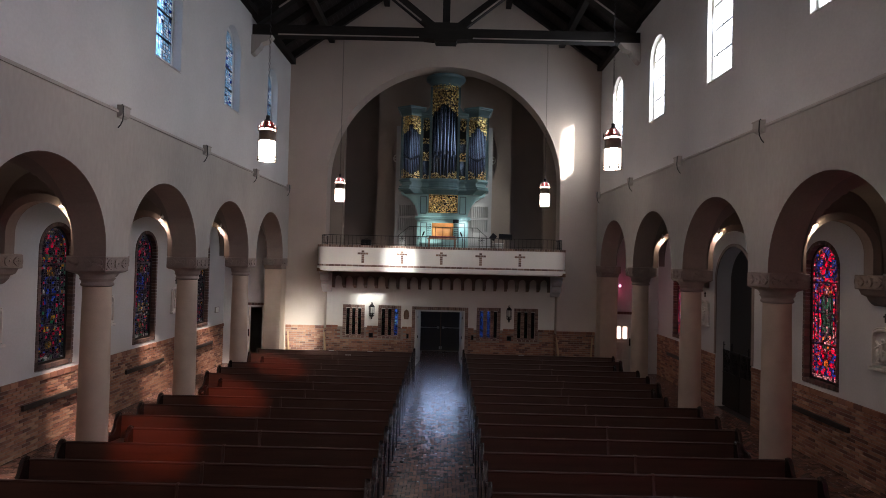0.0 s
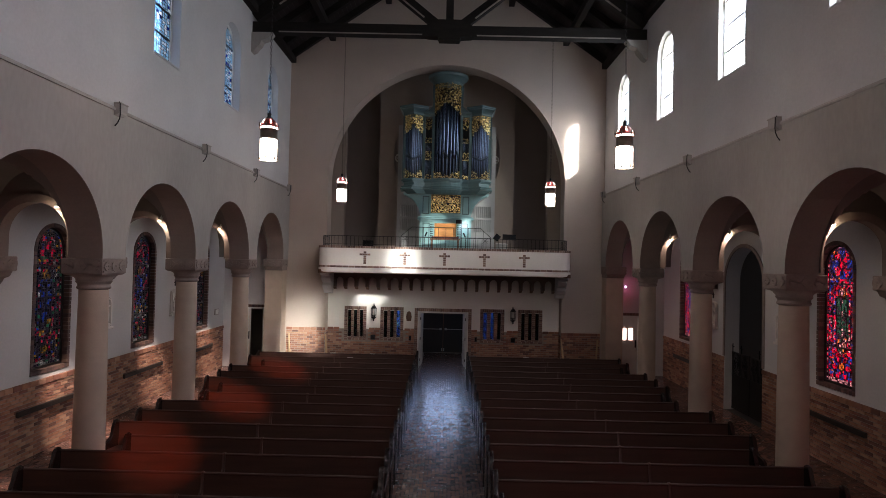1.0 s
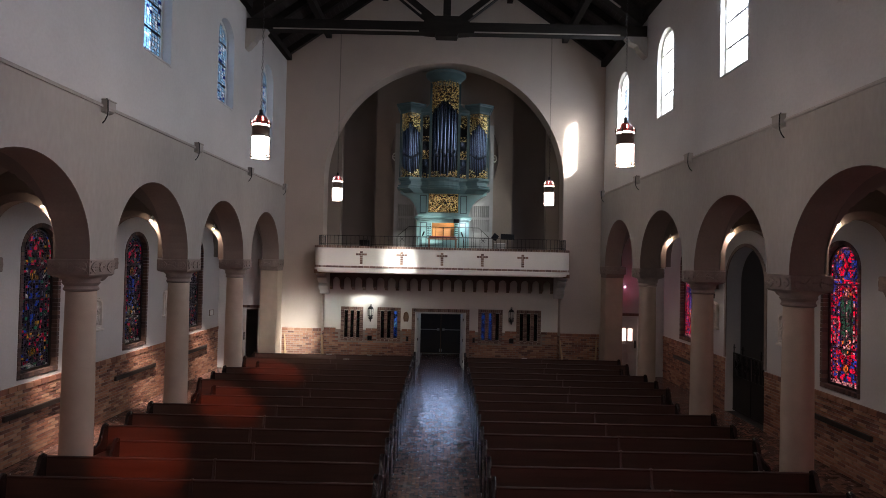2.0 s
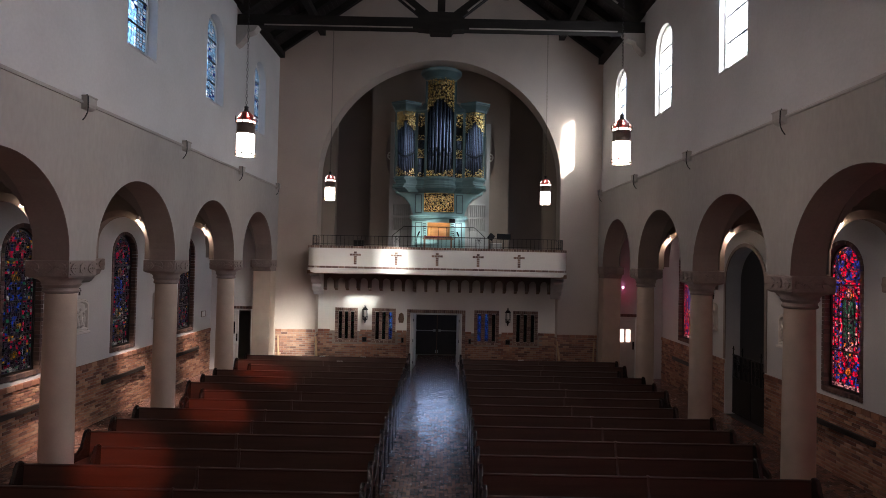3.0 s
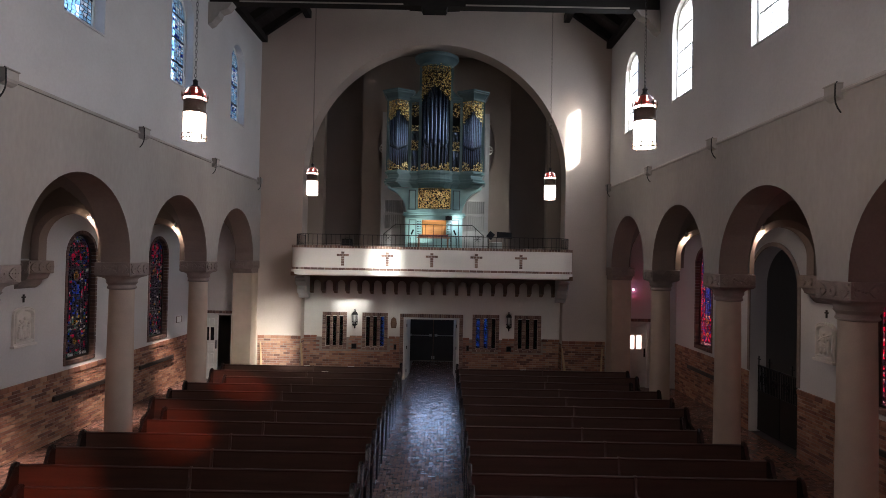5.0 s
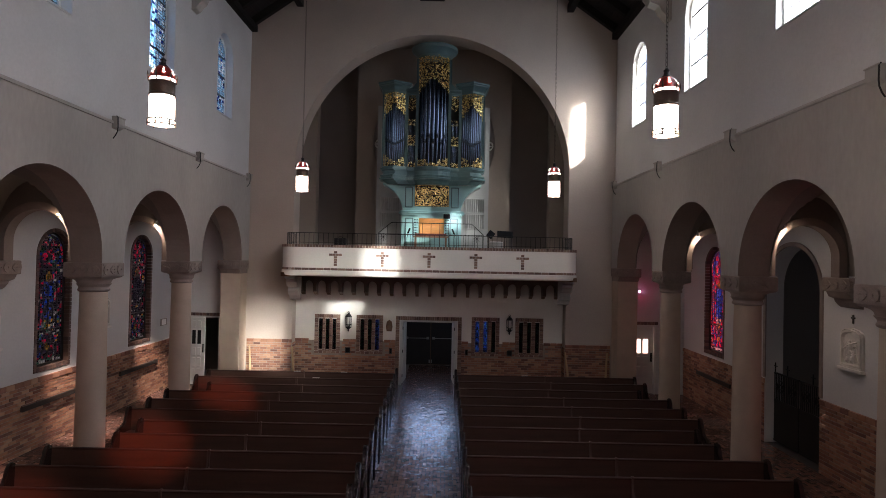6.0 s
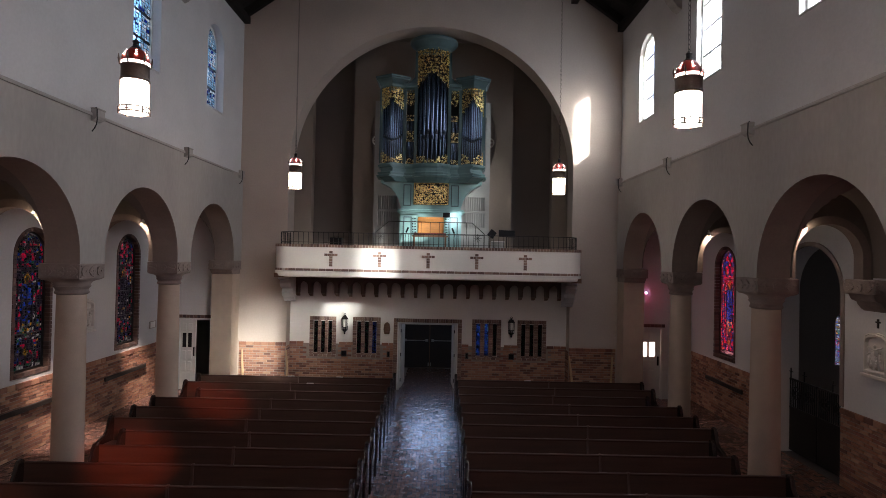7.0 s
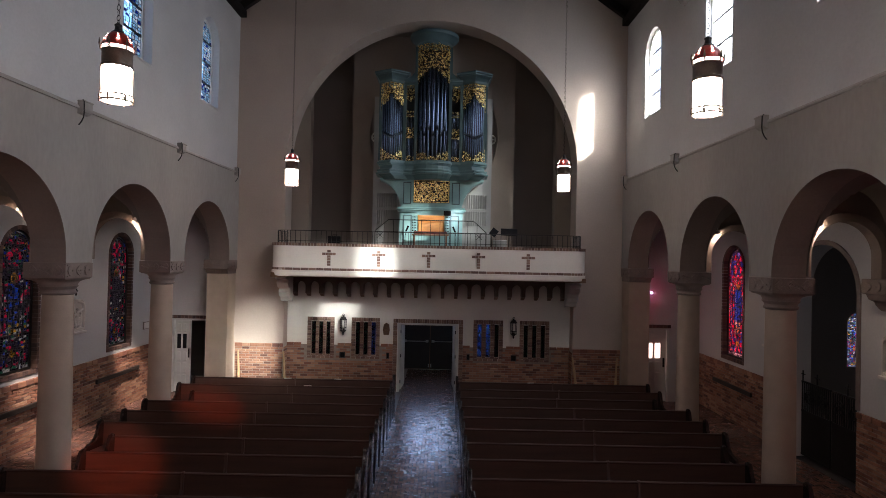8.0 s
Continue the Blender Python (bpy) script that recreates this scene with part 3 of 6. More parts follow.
for s in (-1, 1):
    for y in PIERS:
        if c0 is None:
            c0 = thing("wall_corbel", (0, 0, 0), "carved stone corbel under the aisle vault on the outer wall", "corbel", "aisle corbels")
            b = Build()
            b.box(-0.32, 0.0, -0.36, 0.36, 3.655, 3.918, bevel=0.012)
            carved_face(b, lambda u, z: (-0.323, u, z), 0.33, 3.68, 3.90, 1)
            for q in (-1, 1):
                carved_face(b, lambda u, z, q=q: (u - 0.16, q * 0.363, z), 0.15, 3.68, 3.90, 0)
            part("block", b, M_CARVE, c0)
            b = Build()
            b.prism([(0.0, 3.36), (-0.06, 3.40), (-0.12, 3.47), (-0.14, 3.52), (-0.24, 3.56), (-0.29, 3.655), (0.0, 3.655)], "y", -0.30, 0.30)
            part("moulding", b, M_CARVE, c0)
            c0.matrix_basis = pose(X_OUT, y, 0)
        else:
            copy_thing(c0, pose(s * X_OUT, y, 0, 0, 0, 0 if s > 0 else 180))

# ledge and hooked brackets under the clerestory
for s in (-1, 1):
    b = Build()
    b.prism([(s * 5.80, 6.47), (s * 5.685, 6.47), (s * 5.685, 6.50), (s * 5.705, 6.53), (s * 5.80, 6.55)], "y", -10.4, Y_END)
    solid("trim_ledge", b, M_ARCADE, "narrow plaster ledge along the nave wall", "trim")
br = thing("wall_bracket", (0, 0, 0), "small plaster bracket with curled tail on the nave ledge", "bracket", "ledge brackets")
b = Build()
b.prism([(0.0, 6.60), (-0.10, 6.60), (-0.105, 6.59), (-0.105, 6.47), (-0.09, 6.43), (-0.05, 6.40), (0.0, 6.385)], "y", -0.12, 0.12)
b.box(-0.12, 0.0, -0.13, 0.13, 6.585, 6.615, bevel=0.01)
part("block", b, M_ARCADE, br)
b = Build()
b.tube([(-0.10, -0.14, 6.61), (-0.125, -0.145, 6.58), (-0.13, -0.145, 6.40), (-0.12, -0.145, 6.32), (-0.085, -0.14, 6.25), (-0.03, -0.12, 6.20)], 0.011, 6)
part("hook", b, M_IRON, br, "dark iron hook curling down beside the block")
br.matrix_basis = pose(X_ARC, 16.55, 0)
br_west = thing("wall_bracket", (-X_ARC, 16.55, 0), "small plaster bracket with curled tail on the nave ledge", "bracket", "ledge brackets")
for q in br.children:
    me = q.data.copy()
    me.transform(Matrix.Diagonal((-1, 1, 1, 1)))
    me.flip_normals()
    o = new(q.name.split(".")[0], me)
    o.parent = br_west
    if q.get("label"):
        tagged(o, q["label"])
for s in (-1, 1):
    for y in [20.25] + PIERS:
        if y != 16.6:
            m = pose(s * X_ARC, y - 0.05, 0)
            copy_thing(br if s > 0 else br_west, m)


# ---- leaded windows ----
PAL = [G_RED, G_BLUE, G_WHITE, G_GREEN, G_GOLD, G_PURPLE, G_SKY, G_CLEAR, G_ROSE, M_LEAD, G_HAZE, G_HALF, G_COBALT, G_MILK]


def glass_sheet(hw, sill, spring, cols, rows, colour_of, rng, lead=0.14, jit=0.32):
    """Irregular glass pieces, each with its own strip of lead, in an arched outline."""
    apex = spring + hw
    b = Build()
    P = []
    for i in range(rows + 1):
        z = sill + (apex - sill) * i / rows
        line = []
        for j in range(cols + 1):
            s = 2 * j / cols - 1
            zz = z
            if 0 < i < rows:
                zz += rng.uniform(-jit, jit) * (apex - sill) / rows
            if 0 < j < cols:
                s += rng.uniform(-jit, jit) * 2 / cols
            w = hw if zz <= spring else math.sqrt(max(hw * hw - (zz - spring) ** 2, 0.0004))
            line.append((s * w, zz))
        P.append(line)
    for i in range(rows):
        for j in range(cols):
            q = [P[i][j], P[i][j + 1], P[i + 1][j + 1], P[i + 1][j]]
            cx, cz = sum(p[0] for p in q) / 4, sum(p[1] for p in q) / 4
            inner = [(p[0] + (cx - p[0]) * lead, p[1] + (cz - p[1]) * lead) for p in q]
            b.face([(0, p[0], p[1]) for p in inner], colour_of(cx / hw, (cz - sill) / (apex - sill), rng))
            for k in range(4):
                o1, o2, i1, i2 = q[k], q[(k + 1) % 4], inner[k], inner[(k + 1) % 4]
                b.face([(-0.004, o1[0], o1[1]), (-0.004, o2[0], o2[1]), (-0.001, i2[0], i2[1]), (-0.001, i1[0], i1[1])], 9)
    return b


def figure_design(kind):
    """Colours of a figure window: a rosette above, flowers below, a robed form between, a beaded border."""
    robe = {"green": 3, "blue": 1, "purple": 5}[kind]

    def pick(u, v, rng):
        r = rng.random()
        a = abs(u)
        if v < 0.03:
            return 2 if r < 0.7 else 5
        if a > 0.84:
            return 2 if int(v * 60) % 3 == 0 and r < 0.6 else (0 if r < 0.7 else 5)
        if v > 0.77 or v < 0.20:
            vc = 0.875 if v > 0.5 else 0.115
            d = math.hypot(u * 0.17, v - vc) / 0.105
            ang = math.atan2(v - vc, u * 0.17)
            if d < 0.28:
                return 0 if v > 0.5 else 4
            petal = math.cos(ang * (4 if v > 0.5 else 6)) > 0.1
            if d < 0.95:
                return (1 if petal else (0 if r < 0.8 else 5)) if v > 0.5 else (0 if petal else (1 if r < 0.8 else 5))
            return 5 if r < 0.3 else (4 if r < 0.42 else (1 if v > 0.5 else (1 if r < 0.75 else 0)))
        halo = math.hypot(u * 0.17, v - 0.665) / 0.04
        if halo < 0.55:
            return 2 if kind == "green" else 4
        if halo < 1.0:
            return 4 if r < 0.7 else 0
        if a < 0.40 - 0.12 * (v - 0.3) and 0.33 < v < 0.64:
            if a < 0.09:
                return 2 if kind == "green" and r < 0.5 else robe
            return robe if r < 0.8 else 5
        if a < 0.34 and 0.22 < v <= 0.33:
            return 2 if r < 0.30 else (4 if r < 0.45 else (robe if r < 0.7 else 5))
        if a < 0.62:
            return 0 if r < 0.50 else (5 if r < 0.72 else (1 if r < 0.88 else 2))
        return 1 if r < 0.32 else (0 if r < 0.62 else (5 if r < 0.84 else (2 if r < 0.95 else 4)))
    return pick


def surround_blocks(b, hw, sill, spring, w, y0, y1, size, rng):
    """Trim bricks standing round an arched opening; outline in y and z, thickness along x."""
    def quad(p0, p1, q1, q0):
        d = rng.uniform(0, 0.006)
        n = len(b.v)
        for x in (y0 - d, y1):
            b.v.extend([(x, *p) for p in (p0, p1, q1, q0)])
        for f in ((0, 1, 2, 3), (7, 6, 5, 4), (0, 4, 5, 1), (1, 5, 6, 2), (2, 6, 7, 3), (3, 7, 4, 0)):
            b.f.append(tuple(n + i for i in f))
            b.m.append(0)
    k = max(2, int((spring - sill) / size))
    g = 0.004
    for s in (-1, 1):
        for i in range(k):
            za, zb = sill + (spring - sill) * i / k + g, sill + (spring - sill) * (i + 1) / k - g
            quad((s * hw, za), (s * hw, zb), (s * (hw + w), zb), (s * (hw + w), za))
    n = max(8, int(math.pi * (hw + w / 2) / size))
    for i in range(n):
        a, c = math.pi * i / n + g / hw, math.pi * (i + 1) / n - g / hw
        pt = lambda r, t: (r * math.cos(t), spring + r * math.sin(t))
        quad(pt(hw, a), pt(hw, c), pt(hw + w, c), pt(hw + w, a))
    m = max(3, int(2 * (hw + w) / (size * 0.9)))
    for i in range(m):
        ua, ub = -(hw + w) + 2 * (hw + w) * i / m + g, -(hw + w) + 2 * (hw + w) * (i + 1) / m - g
        quad((ua, sill - 0.09), (ub, sill - 0.09), (ub, sill - g), (ua, sill - g))


def deep(pick):
    """The same design in ruby and blue, without its pale and yellow pieces."""
    def darker(u, v, rng):
        c = pick(u, v, rng)
        return 0 if c in (2, 4) else c
    return darker


def dark_ground(pick):
    """The same design with much of its ground swapped for dark pieces."""
    def darker(u, v, rng):
        c = pick(u, v, rng)
        r = rng.random()
        if c == 1 and abs(u) < 0.4 and 0.3 < v < 0.64:
            return c if r < 0.55 else 5
        if c == 1:
            return 5 if r < 0.55 else (3 if r < 0.75 else 1)
        return 5 if c == 0 and r < (0.25 if v > 0.75 else 0.6) else (3 if c == 2 and r < 0.35 else c)
    return darker


def aisle_window(y, s, kind, seed, number, label):
    rng = random.Random(seed)
    w = thing("window_%d" % number, (s * X_OUT, y, 0), label, "window", "aisle stained windows", "structure")
    w.matrix_basis = pose(s * X_OUT, y, 0, 0, 0, 0 if s > 0 else 180)
    b = Build()
    surround_blocks(b, 0.50, 1.66, 4.02, 0.08, -0.012, 0.30, 0.085, rng)
    part("window_surround", b, M_DARKTRIM, w, "brown brick surround")
    b = Build()
    out = arch_outline(0.50, 1.66, 4.02)
    inn = arch_outline(0.455, 1.70, 4.02)
    for x0, x1 in ((0.10, 0.16),):
        b.grid([[(x0, *p) for p in out], [(x0, *p) for p in inn], [(x1, *p) for p in inn], [(x1, *p) for p in out]])
        b.box(x0, x1, -0.5, 0.5, 1.64, 1.705)
    part("window_frame", b, M_IRON, w)
    part("stained_glass", glass_sheet(0.455, 1.70, 4.02, *((17, 72) if s > 0 else (13, 54)), deep(figure_design(kind)) if s > 0 and y < 9 else (figure_design(kind) if s > 0 else dark_ground(figure_design(kind))), rng, lead=0.22 if s > 0 else 0.16, jit=0.42).shift(0.13, 0, 0), PAL, w, "leaded stained glass with rosettes and a tall central form")
    b = Build()
    ring = lambda cy, cz, r: b.tube([(0.12, cy + r * math.cos(math.tau * i / 18), cz + r * math.sin(math.tau * i / 18)) for i in range(18)], 0.009, 4, closed=True)
    ring(0, 4.10, 0.33)
    ring(0, 4.10, 0.09)
    for k in range(4):
        ring(0.19 * math.cos(math.pi * (k / 2 + 0.25)), 4.10 + 0.19 * math.sin(math.pi * (k / 2 + 0.25)), 0.12)
    ring(0, 2.05, 0.09)
    for k in range(6):
        ring(0.19 * math.cos(math.pi * k / 3), 2.05 + 0.19 * math.sin(math.pi * k / 3), 0.10)
    ring(0, 3.545, 0.11)
    ring(0, 3.53, 0.055)
    robe = [(-0.06, 3.46), (-0.15, 3.40), (-0.17, 3.10), (-0.13, 2.90), (-0.17, 2.62), (-0.12, 2.34), (0.12, 2.34), (0.17, 2.62), (0.13, 2.90), (0.17, 3.10), (0.15, 3.40), (0.06, 3.46)]
    b.tube([(0.12, *p) for p in robe], 0.010, 4, closed=True)
    b.tube([(0.12, 0.0, 3.40), (0.12, 0.02, 2.9), (0.12, -0.01, 2.36)], 0.007, 4)
    b.tube([(0.12, -0.26, 2.5), (0.12, -0.27, 3.5), (0.12, -0.16, 3.68), (0.12, 0.0, 3.76), (0.12, 0.16, 3.68), (0.12, 0.27, 3.5), (0.12, 0.26, 2.5)], 0.009, 4)
    for q in (-1, 1):
        b.tube([(0.12, q * 0.385, 1.75), (0.12, q * 0.385, 4.02)], 0.007, 4)
    part("lead_lines", b, M_LEAD, w)
    for z in (2.42, 3.08, 3.72):
        b = Build()
        b.box(0.105, 0.135, -0.46, 0.46, z - 0.012, z + 0.012)
        part("saddle_bar", b, M_IRON, w)
    return w


number = 1
for s, bays in ((1, (18.4, 11.2, 7.6, 4.0, 0.4, -3.2, -6.8)), (-1, BAYS)):
    for y in bays:
        k = ["green", "blue", "purple"][number % 3]
        if s == 1 and y == 11.2:
            k = "green"
        if s == 1 and y == 18.4:
            k = "blue"
        if s == -1 and y == 14.8:
            k = "blue"
        lab = "arched stained glass window, red, blue and gold, " + ("glowing in sunlight" if s > 0 else "dim on the shaded side")
        aisle_window(y, s, k, 40 + number, number, lab)
        number += 1


def soft_pick(across, mid, wide=0.65, high=0.30):
    """Clear pieces in one part of the window, milky ones round them."""
    def pick(u, v, rng):
        p = math.exp(-((v - mid) / high) ** 2 - ((u - across) / wide) ** 2)
        r = rng.random()
        return 7 if r < p else (10 if r < p * 1.3 else 13)
    return pick


def rose_pick():
    """Rose-tinted pieces at the foot of the window, dark ones above."""
    def pick(u, v, rng):
        return 8 if (v < 0.30 and abs(u) < 0.55 and rng.random() < 0.8) else 5
    return pick


# clear, frosted and milky pieces laid out to shape the sun patches
UPPER_GLASS = {
    18.4: lambda u, v, rng: 13 if u < -0.6 or v > 0.9 or v < 0.06 or u > 0.9 else 7,
    14.8: lambda u, v, rng: 10,
    11.2: lambda u, v, rng: 10 if v < 0.3 else 11,
    7.6: soft_pick(0.0, 0.45, 0.9, 0.38),
    3.2: soft_pick(-0.6, 0.45, 2.4, 0.48),
}


def clerestory_window(y, s, seed, number):
    rng = random.Random(seed)
    lab = "small arched clerestory window of pale leaded glass" if s > 0 else "small arched clerestory window of pale blue leaded glass"
    w = thing("window_%d" % number, (s * X_CLE, y, 0), lab, "window", "clerestory windows", "structure")
    w.matrix_basis = pose(s * X_CLE, y, 0, 0, 0, 0 if s > 0 else 180)
    b = Build()
    g = 0.22 if s < 0 else 0.14
    out, inn = arch_outline(0.55, 8.0, 9.72), arch_outline(0.50, 8.05, 9.72)
    b.grid([[(g - 0.03, *p) for p in out], [(g - 0.03, *p) for p in inn], [(g + 0.04, *p) for p in inn], [(g + 0.04, *p) for p in out]])
    b.box(g - 0.03, g + 0.04, -0.55, 0.55, 8.0, 8.05)
    part("window_frame", b, M_WHITE, w)
    if s > 0:
        pk = rose_pick() if y < 2 else UPPER_GLASS[y]
    else:
        pk = lambda u, v, r: 6 if r.random() < 0.62 else (7 if r.random() < 0.62 else 1)
    part("leaded_glass", glass_sheet(0.50, 8.05, 9.72, *((6, 17) if s > 0 else (9, 34)), pk, rng, lead=0.13 if s > 0 else 0.22, jit=0.27 if s > 0 else 0.35).shift(g, 0, 0), PAL, w)
    for z in (8.6, 9.15, 9.7):
        b = Build()
        b.box(g - 0.015, g + 0.005, -0.50, 0.50, z - 0.018, z + 0.018)
        part("glazing_bar", b, M_IRON, w)
    b = Build()
    b.box(-0.02, g - 0.03, -0.55, 0.55, 7.97, 8.004)
    part("window_sill", b, M_PLASTER, w)


for s in (1, -1):
    for y in UPPER_BAYS:
        clerestory_window(y, s, 90 + number, number)
        number += 1

# ---- roof timbers ----
def bar(b, p, q, w, d, m=0):
    """A squared timber between two points in the plane of a truss; w across, d along the nave."""
    p, q = Vector(p), Vector(q)
    t = (q - p).normalized()
    nrm = Vector((-t.z, 0, t.x)) * w / 2
    pts = [p + nrm, q + nrm, q - nrm, p - nrm]
    b.prism([(v.x, v.z) for v in pts], "y", p.y - d / 2, p.y + d / 2, m)


def truss(y):
    t = thing("roof_truss", (0, y, 0), "dark timber roof truss with tie beam, king post and braces", "truss", "nave roof trusses")
    def piece(name, p, q, w, d, material=M_BEAM, label=""):
        b = Build()
        bar(b, p, q, w, d)
        part(name, b, material, t, label)
    piece("tie_beam", (-5.78, 0, 10.74), (5.78, 0, 10.74), 0.32, 0.26)
    piece("king_post", (0, 0, 11.1), (0, 0, 15.3), 0.22, 0.22)
    b = Build()
    b.prism([(-0.66, 10.58), (-0.34, 10.56), (-0.30, 10.47), (0.30, 10.47), (0.34, 10.56), (0.66, 10.58), (0.66, 10.90), (0.32, 11.06), (-0.32, 11.06), (-0.66, 10.90)], "y", -0.17, 0.17)
    part("hub_block", b, M_BEAM, t)
    for s in (-1, 1):
        piece("brace", (s * 0.42, 0, 10.98), (s * 2.9, 0, 12.95), 0.26, 0.2)
        piece("principal_rafter", (s * 5.75, 0, 11.05), (s * 0.1, 0, 15.1), 0.34, 0.26)
        piece("strip", (s * 0.8, -0.145, 10.61), (s * 5.0, -0.145, 10.61), 0.03, 0.03, M_STRIP, "pale strip along the beam edge")
        piece("strip", (s * 0.75, -0.115, 11.13), (s * 2.7, -0.115, 12.68), 0.04, 0.03, M_STRIP)
        piece("strip", (s * 5.0, -0.145, 11.42), (s * 2.6, -0.145, 13.14), 0.04, 0.03, M_STRIP)
        b = Build()
        b.prism([(s * 5.80, 10.0), (s * 5.70, 10.05), (s * 5.62, 10.16), (s * 5.55, 10.22), (s * 5.50, 10.34), (s * 5.30, 10.42), (s * 5.18, 10.58), (s * 5.80, 10.58)], "y", -0.15, 0.15)
        part("corbel", b, M_ARCADE, t, "pale plaster corbel under the beam end")


for y in (16.3, 9.25, 2.2, -4.85):
    truss(y)
b = Build()
y = 20.3
while y > -10:
    for s in (-1, 1):
        bar(b, (s * 6.2, y, 11.05), (s * 0.05, y, 15.36), 0.22, 0.16)
    y -= 1.17
solid("roof_rafters", b, M_BEAM, "row of dark timber rafters under the roof boards", "rafters")
b = Build()
for s in (-1, 1):
    for k in (0.28, 0.62):
        x, z = s * (5.95 - 5.95 * k), 11.30 + 5.95 * k * SL - 0.35
        b.box(x - 0.1, x + 0.1, -10.4, Y_END, z - 0.12, z + 0.12)
    b.box(*sorted((s * 5.62, s * 5.80)), -10.4, Y_END, 11.16, 11.36)
solid("roof_purlins", b, M_BEAM, "dark timber purlins along the nave roof", "purlins")

# ---- balcony ----
bal = thing("balcony", (0, 0, 0), "white plastered organ balcony with brick bands and brick crosses", "balcony")
YF, HWB = 18.95, 4.33


def balcony_ring(inset, z):
    """Plan of the balcony front, with rounded corners."""
    r = 0.45
    hw, yf = HWB - inset, YF + inset
    pts = [(-hw, Y_END)]
    pts += [(-hw + r - r * math.cos(a), yf + r - r * math.sin(a)) for a in [math.pi / 2 * i / 8 for i in range(9)]]
    pts += [(hw - r + r * math.sin(a), yf + r - r * math.cos(a)) for a in [math.pi / 2 * i / 8 for i in range(9)]]
    pts += [(hw, Y_END)]
    return [(x, y_, z) for x, y_ in pts]


def balcony_band(b, prof, m=0):
    b.grid([balcony_ring(i, z) for i, z in prof], m)


b = Build()
balcony_band(b, [(0.0, 3.76), (0.0, 4.36), (0.22, 4.36), (0.22, 3.66)])
part("parapet", b, M_BRIGHT_PLASTER, bal, smooth=True)
b = Build()
balcony_band(b, [(0.06, 3.52), (-0.01, 3.55), (-0.02, 3.62), (-0.02, 3.69), (0.02, 3.70), (0.22, 3.70)])
part("cornice", b, M_BRIGHT_PLASTER, bal, smooth=True)
# brick courses as pieces
rng = random.Random(5)


def band_bricks(z0, z1, size, proud, deep, name, lab):
    b = Build()
    path = balcony_ring(0, 0)
    seg = []
    for p, q in zip(path, path[1:]):
        L_ = math.dist(p, q)
        k = max(1, round(L_ / size)) if L_ > size else 1
        for i in range(k):
            seg.append((Vector(p).lerp(Vector(q), i / k), Vector(p).lerp(Vector(q), (i + 1) / k)))
    for p, q in seg:
        t = (q - p)
        if t.length < 0.02:
            continue
        u = t.normalized()
        o = Vector((u.y, -u.x, 0))
        g = 0.008
        d = proud + rng.uniform(-0.003, 0.004)
        a, c = p + u * g, q - u * g
        n = len(b.v)
        for z in (z0, z1):
            b.v.extend([tuple(Vector((v.x, v.y, z))) for v in (a + o * d, c + o * d, c - o * deep, a - o * deep)])
        for f in ((3, 2, 1, 0), (4, 5, 6, 7), (0, 1, 5, 4), (1, 2, 6, 5), (2, 3, 7, 6), (3, 0, 4, 7)):
            b.f.append(tuple(n + i for i in f))
            b.m.append(0)
    ob = part(name, b, M_TRIMBRICK, bal, lab)
    return tagged(ob, kind="stuff")


b = Build()
balcony_band(b, [(-0.008, 3.702), (-0.008, 3.762), (0.20, 3.762)])
balcony_band(b, [(-0.012, 4.362), (-0.014, 4.432), (0.21, 4.432), (0.21, 4.362)])
part("mortar_joints", b, M_LIME, bal, "pale lime joints between the bricks")
band_bricks(3.70, 3.765, 0.21, 0.012, 0.2, "brick_band", "narrow brick band along the parapet foot")
band_bricks(4.362, 4.44, 0.085, 0.025, 0.24, "brick_coping", "brick-on-edge coping on the parapet")
for i, x in enumerate((-2.70, -1.35, 0.0, 1.35, 2.70)):
    b = Build()
    for k in range(6):
        z = 3.83 + k * 0.072
        if k == 4:
            for xx in (-0.138, -0.046, 0.046, 0.138):
                b.box(x + xx - 0.043, x + xx + 0.043, YF - 0.018, YF + 0.02, z + 0.003, z + 0.069)
        else:
            b.box(x - 0.045, x + 0.045, YF - 0.018, YF + 0.02, z + 0.003, z + 0.069)
    part("brick_cross", b, M_TRIMBRICK, bal, "cross of brown bricks set in the parapet")
b = Build()
b.box(-4.3, 4.3, YF + 0.1, Y_END, 3.50, 3.62)
b.box(-4.75, 4.75, 21.25, 24.4, 3.45, 4.2)
b.box(-4.1, 4.1, YF + 0.45, 21.25, 3.64, 4.2)
part("loft_floor", b, M_BROWNW, bal)
# corbel table of little arches under the balcony
b = Build()
xs = [-4.05 + i * 0.405 for i in range(21)]
arched_wall(b, "x", 20.60, Y_REC, -4.2, 4.2, 2.98, 3.50, [((a + c) / 2, 0.15, 2.98, 3.18, True) for a, c in zip(xs, xs[1:])], 10)
part("corbel_table", b, M_FRIEZE, bal, "row of small brown arches under the balcony")
for x in xs:
    b = Build()
    b.prism([(Y_REC, 2.86), (20.82, 2.89), (20.72, 2.94), (20.60, 2.98), (Y_REC, 2.98)], "x", x - 0.05, x + 0.05)
    part("corbel", b, M_BROWNW, bal, "brown pendant")
for s in (-1, 1):
    b = Build()
    x = s * 4.2
    b.prism([(20.5, 2.72), (20.36, 2.76), (20.30, 2.86), (20.18, 2.90), (20.10, 3.02), (20.16, 3.12), (19.96, 3.18), (19.86, 3.30), (19.92, 3.38), (19.70, 3.42), (19.70, 3.52), (20.5, 3.52)], "x", x - 0.16, x + 0.16)
    part("scroll_bracket", b, M_PLASTER, bal, "stepped scroll bracket at the balcony end")

rail = thing("balcony_railing", (0, 0, 4.44), "low black iron railing on the balcony parapet", "railing")
path = balcony_ring(0.10, 0)
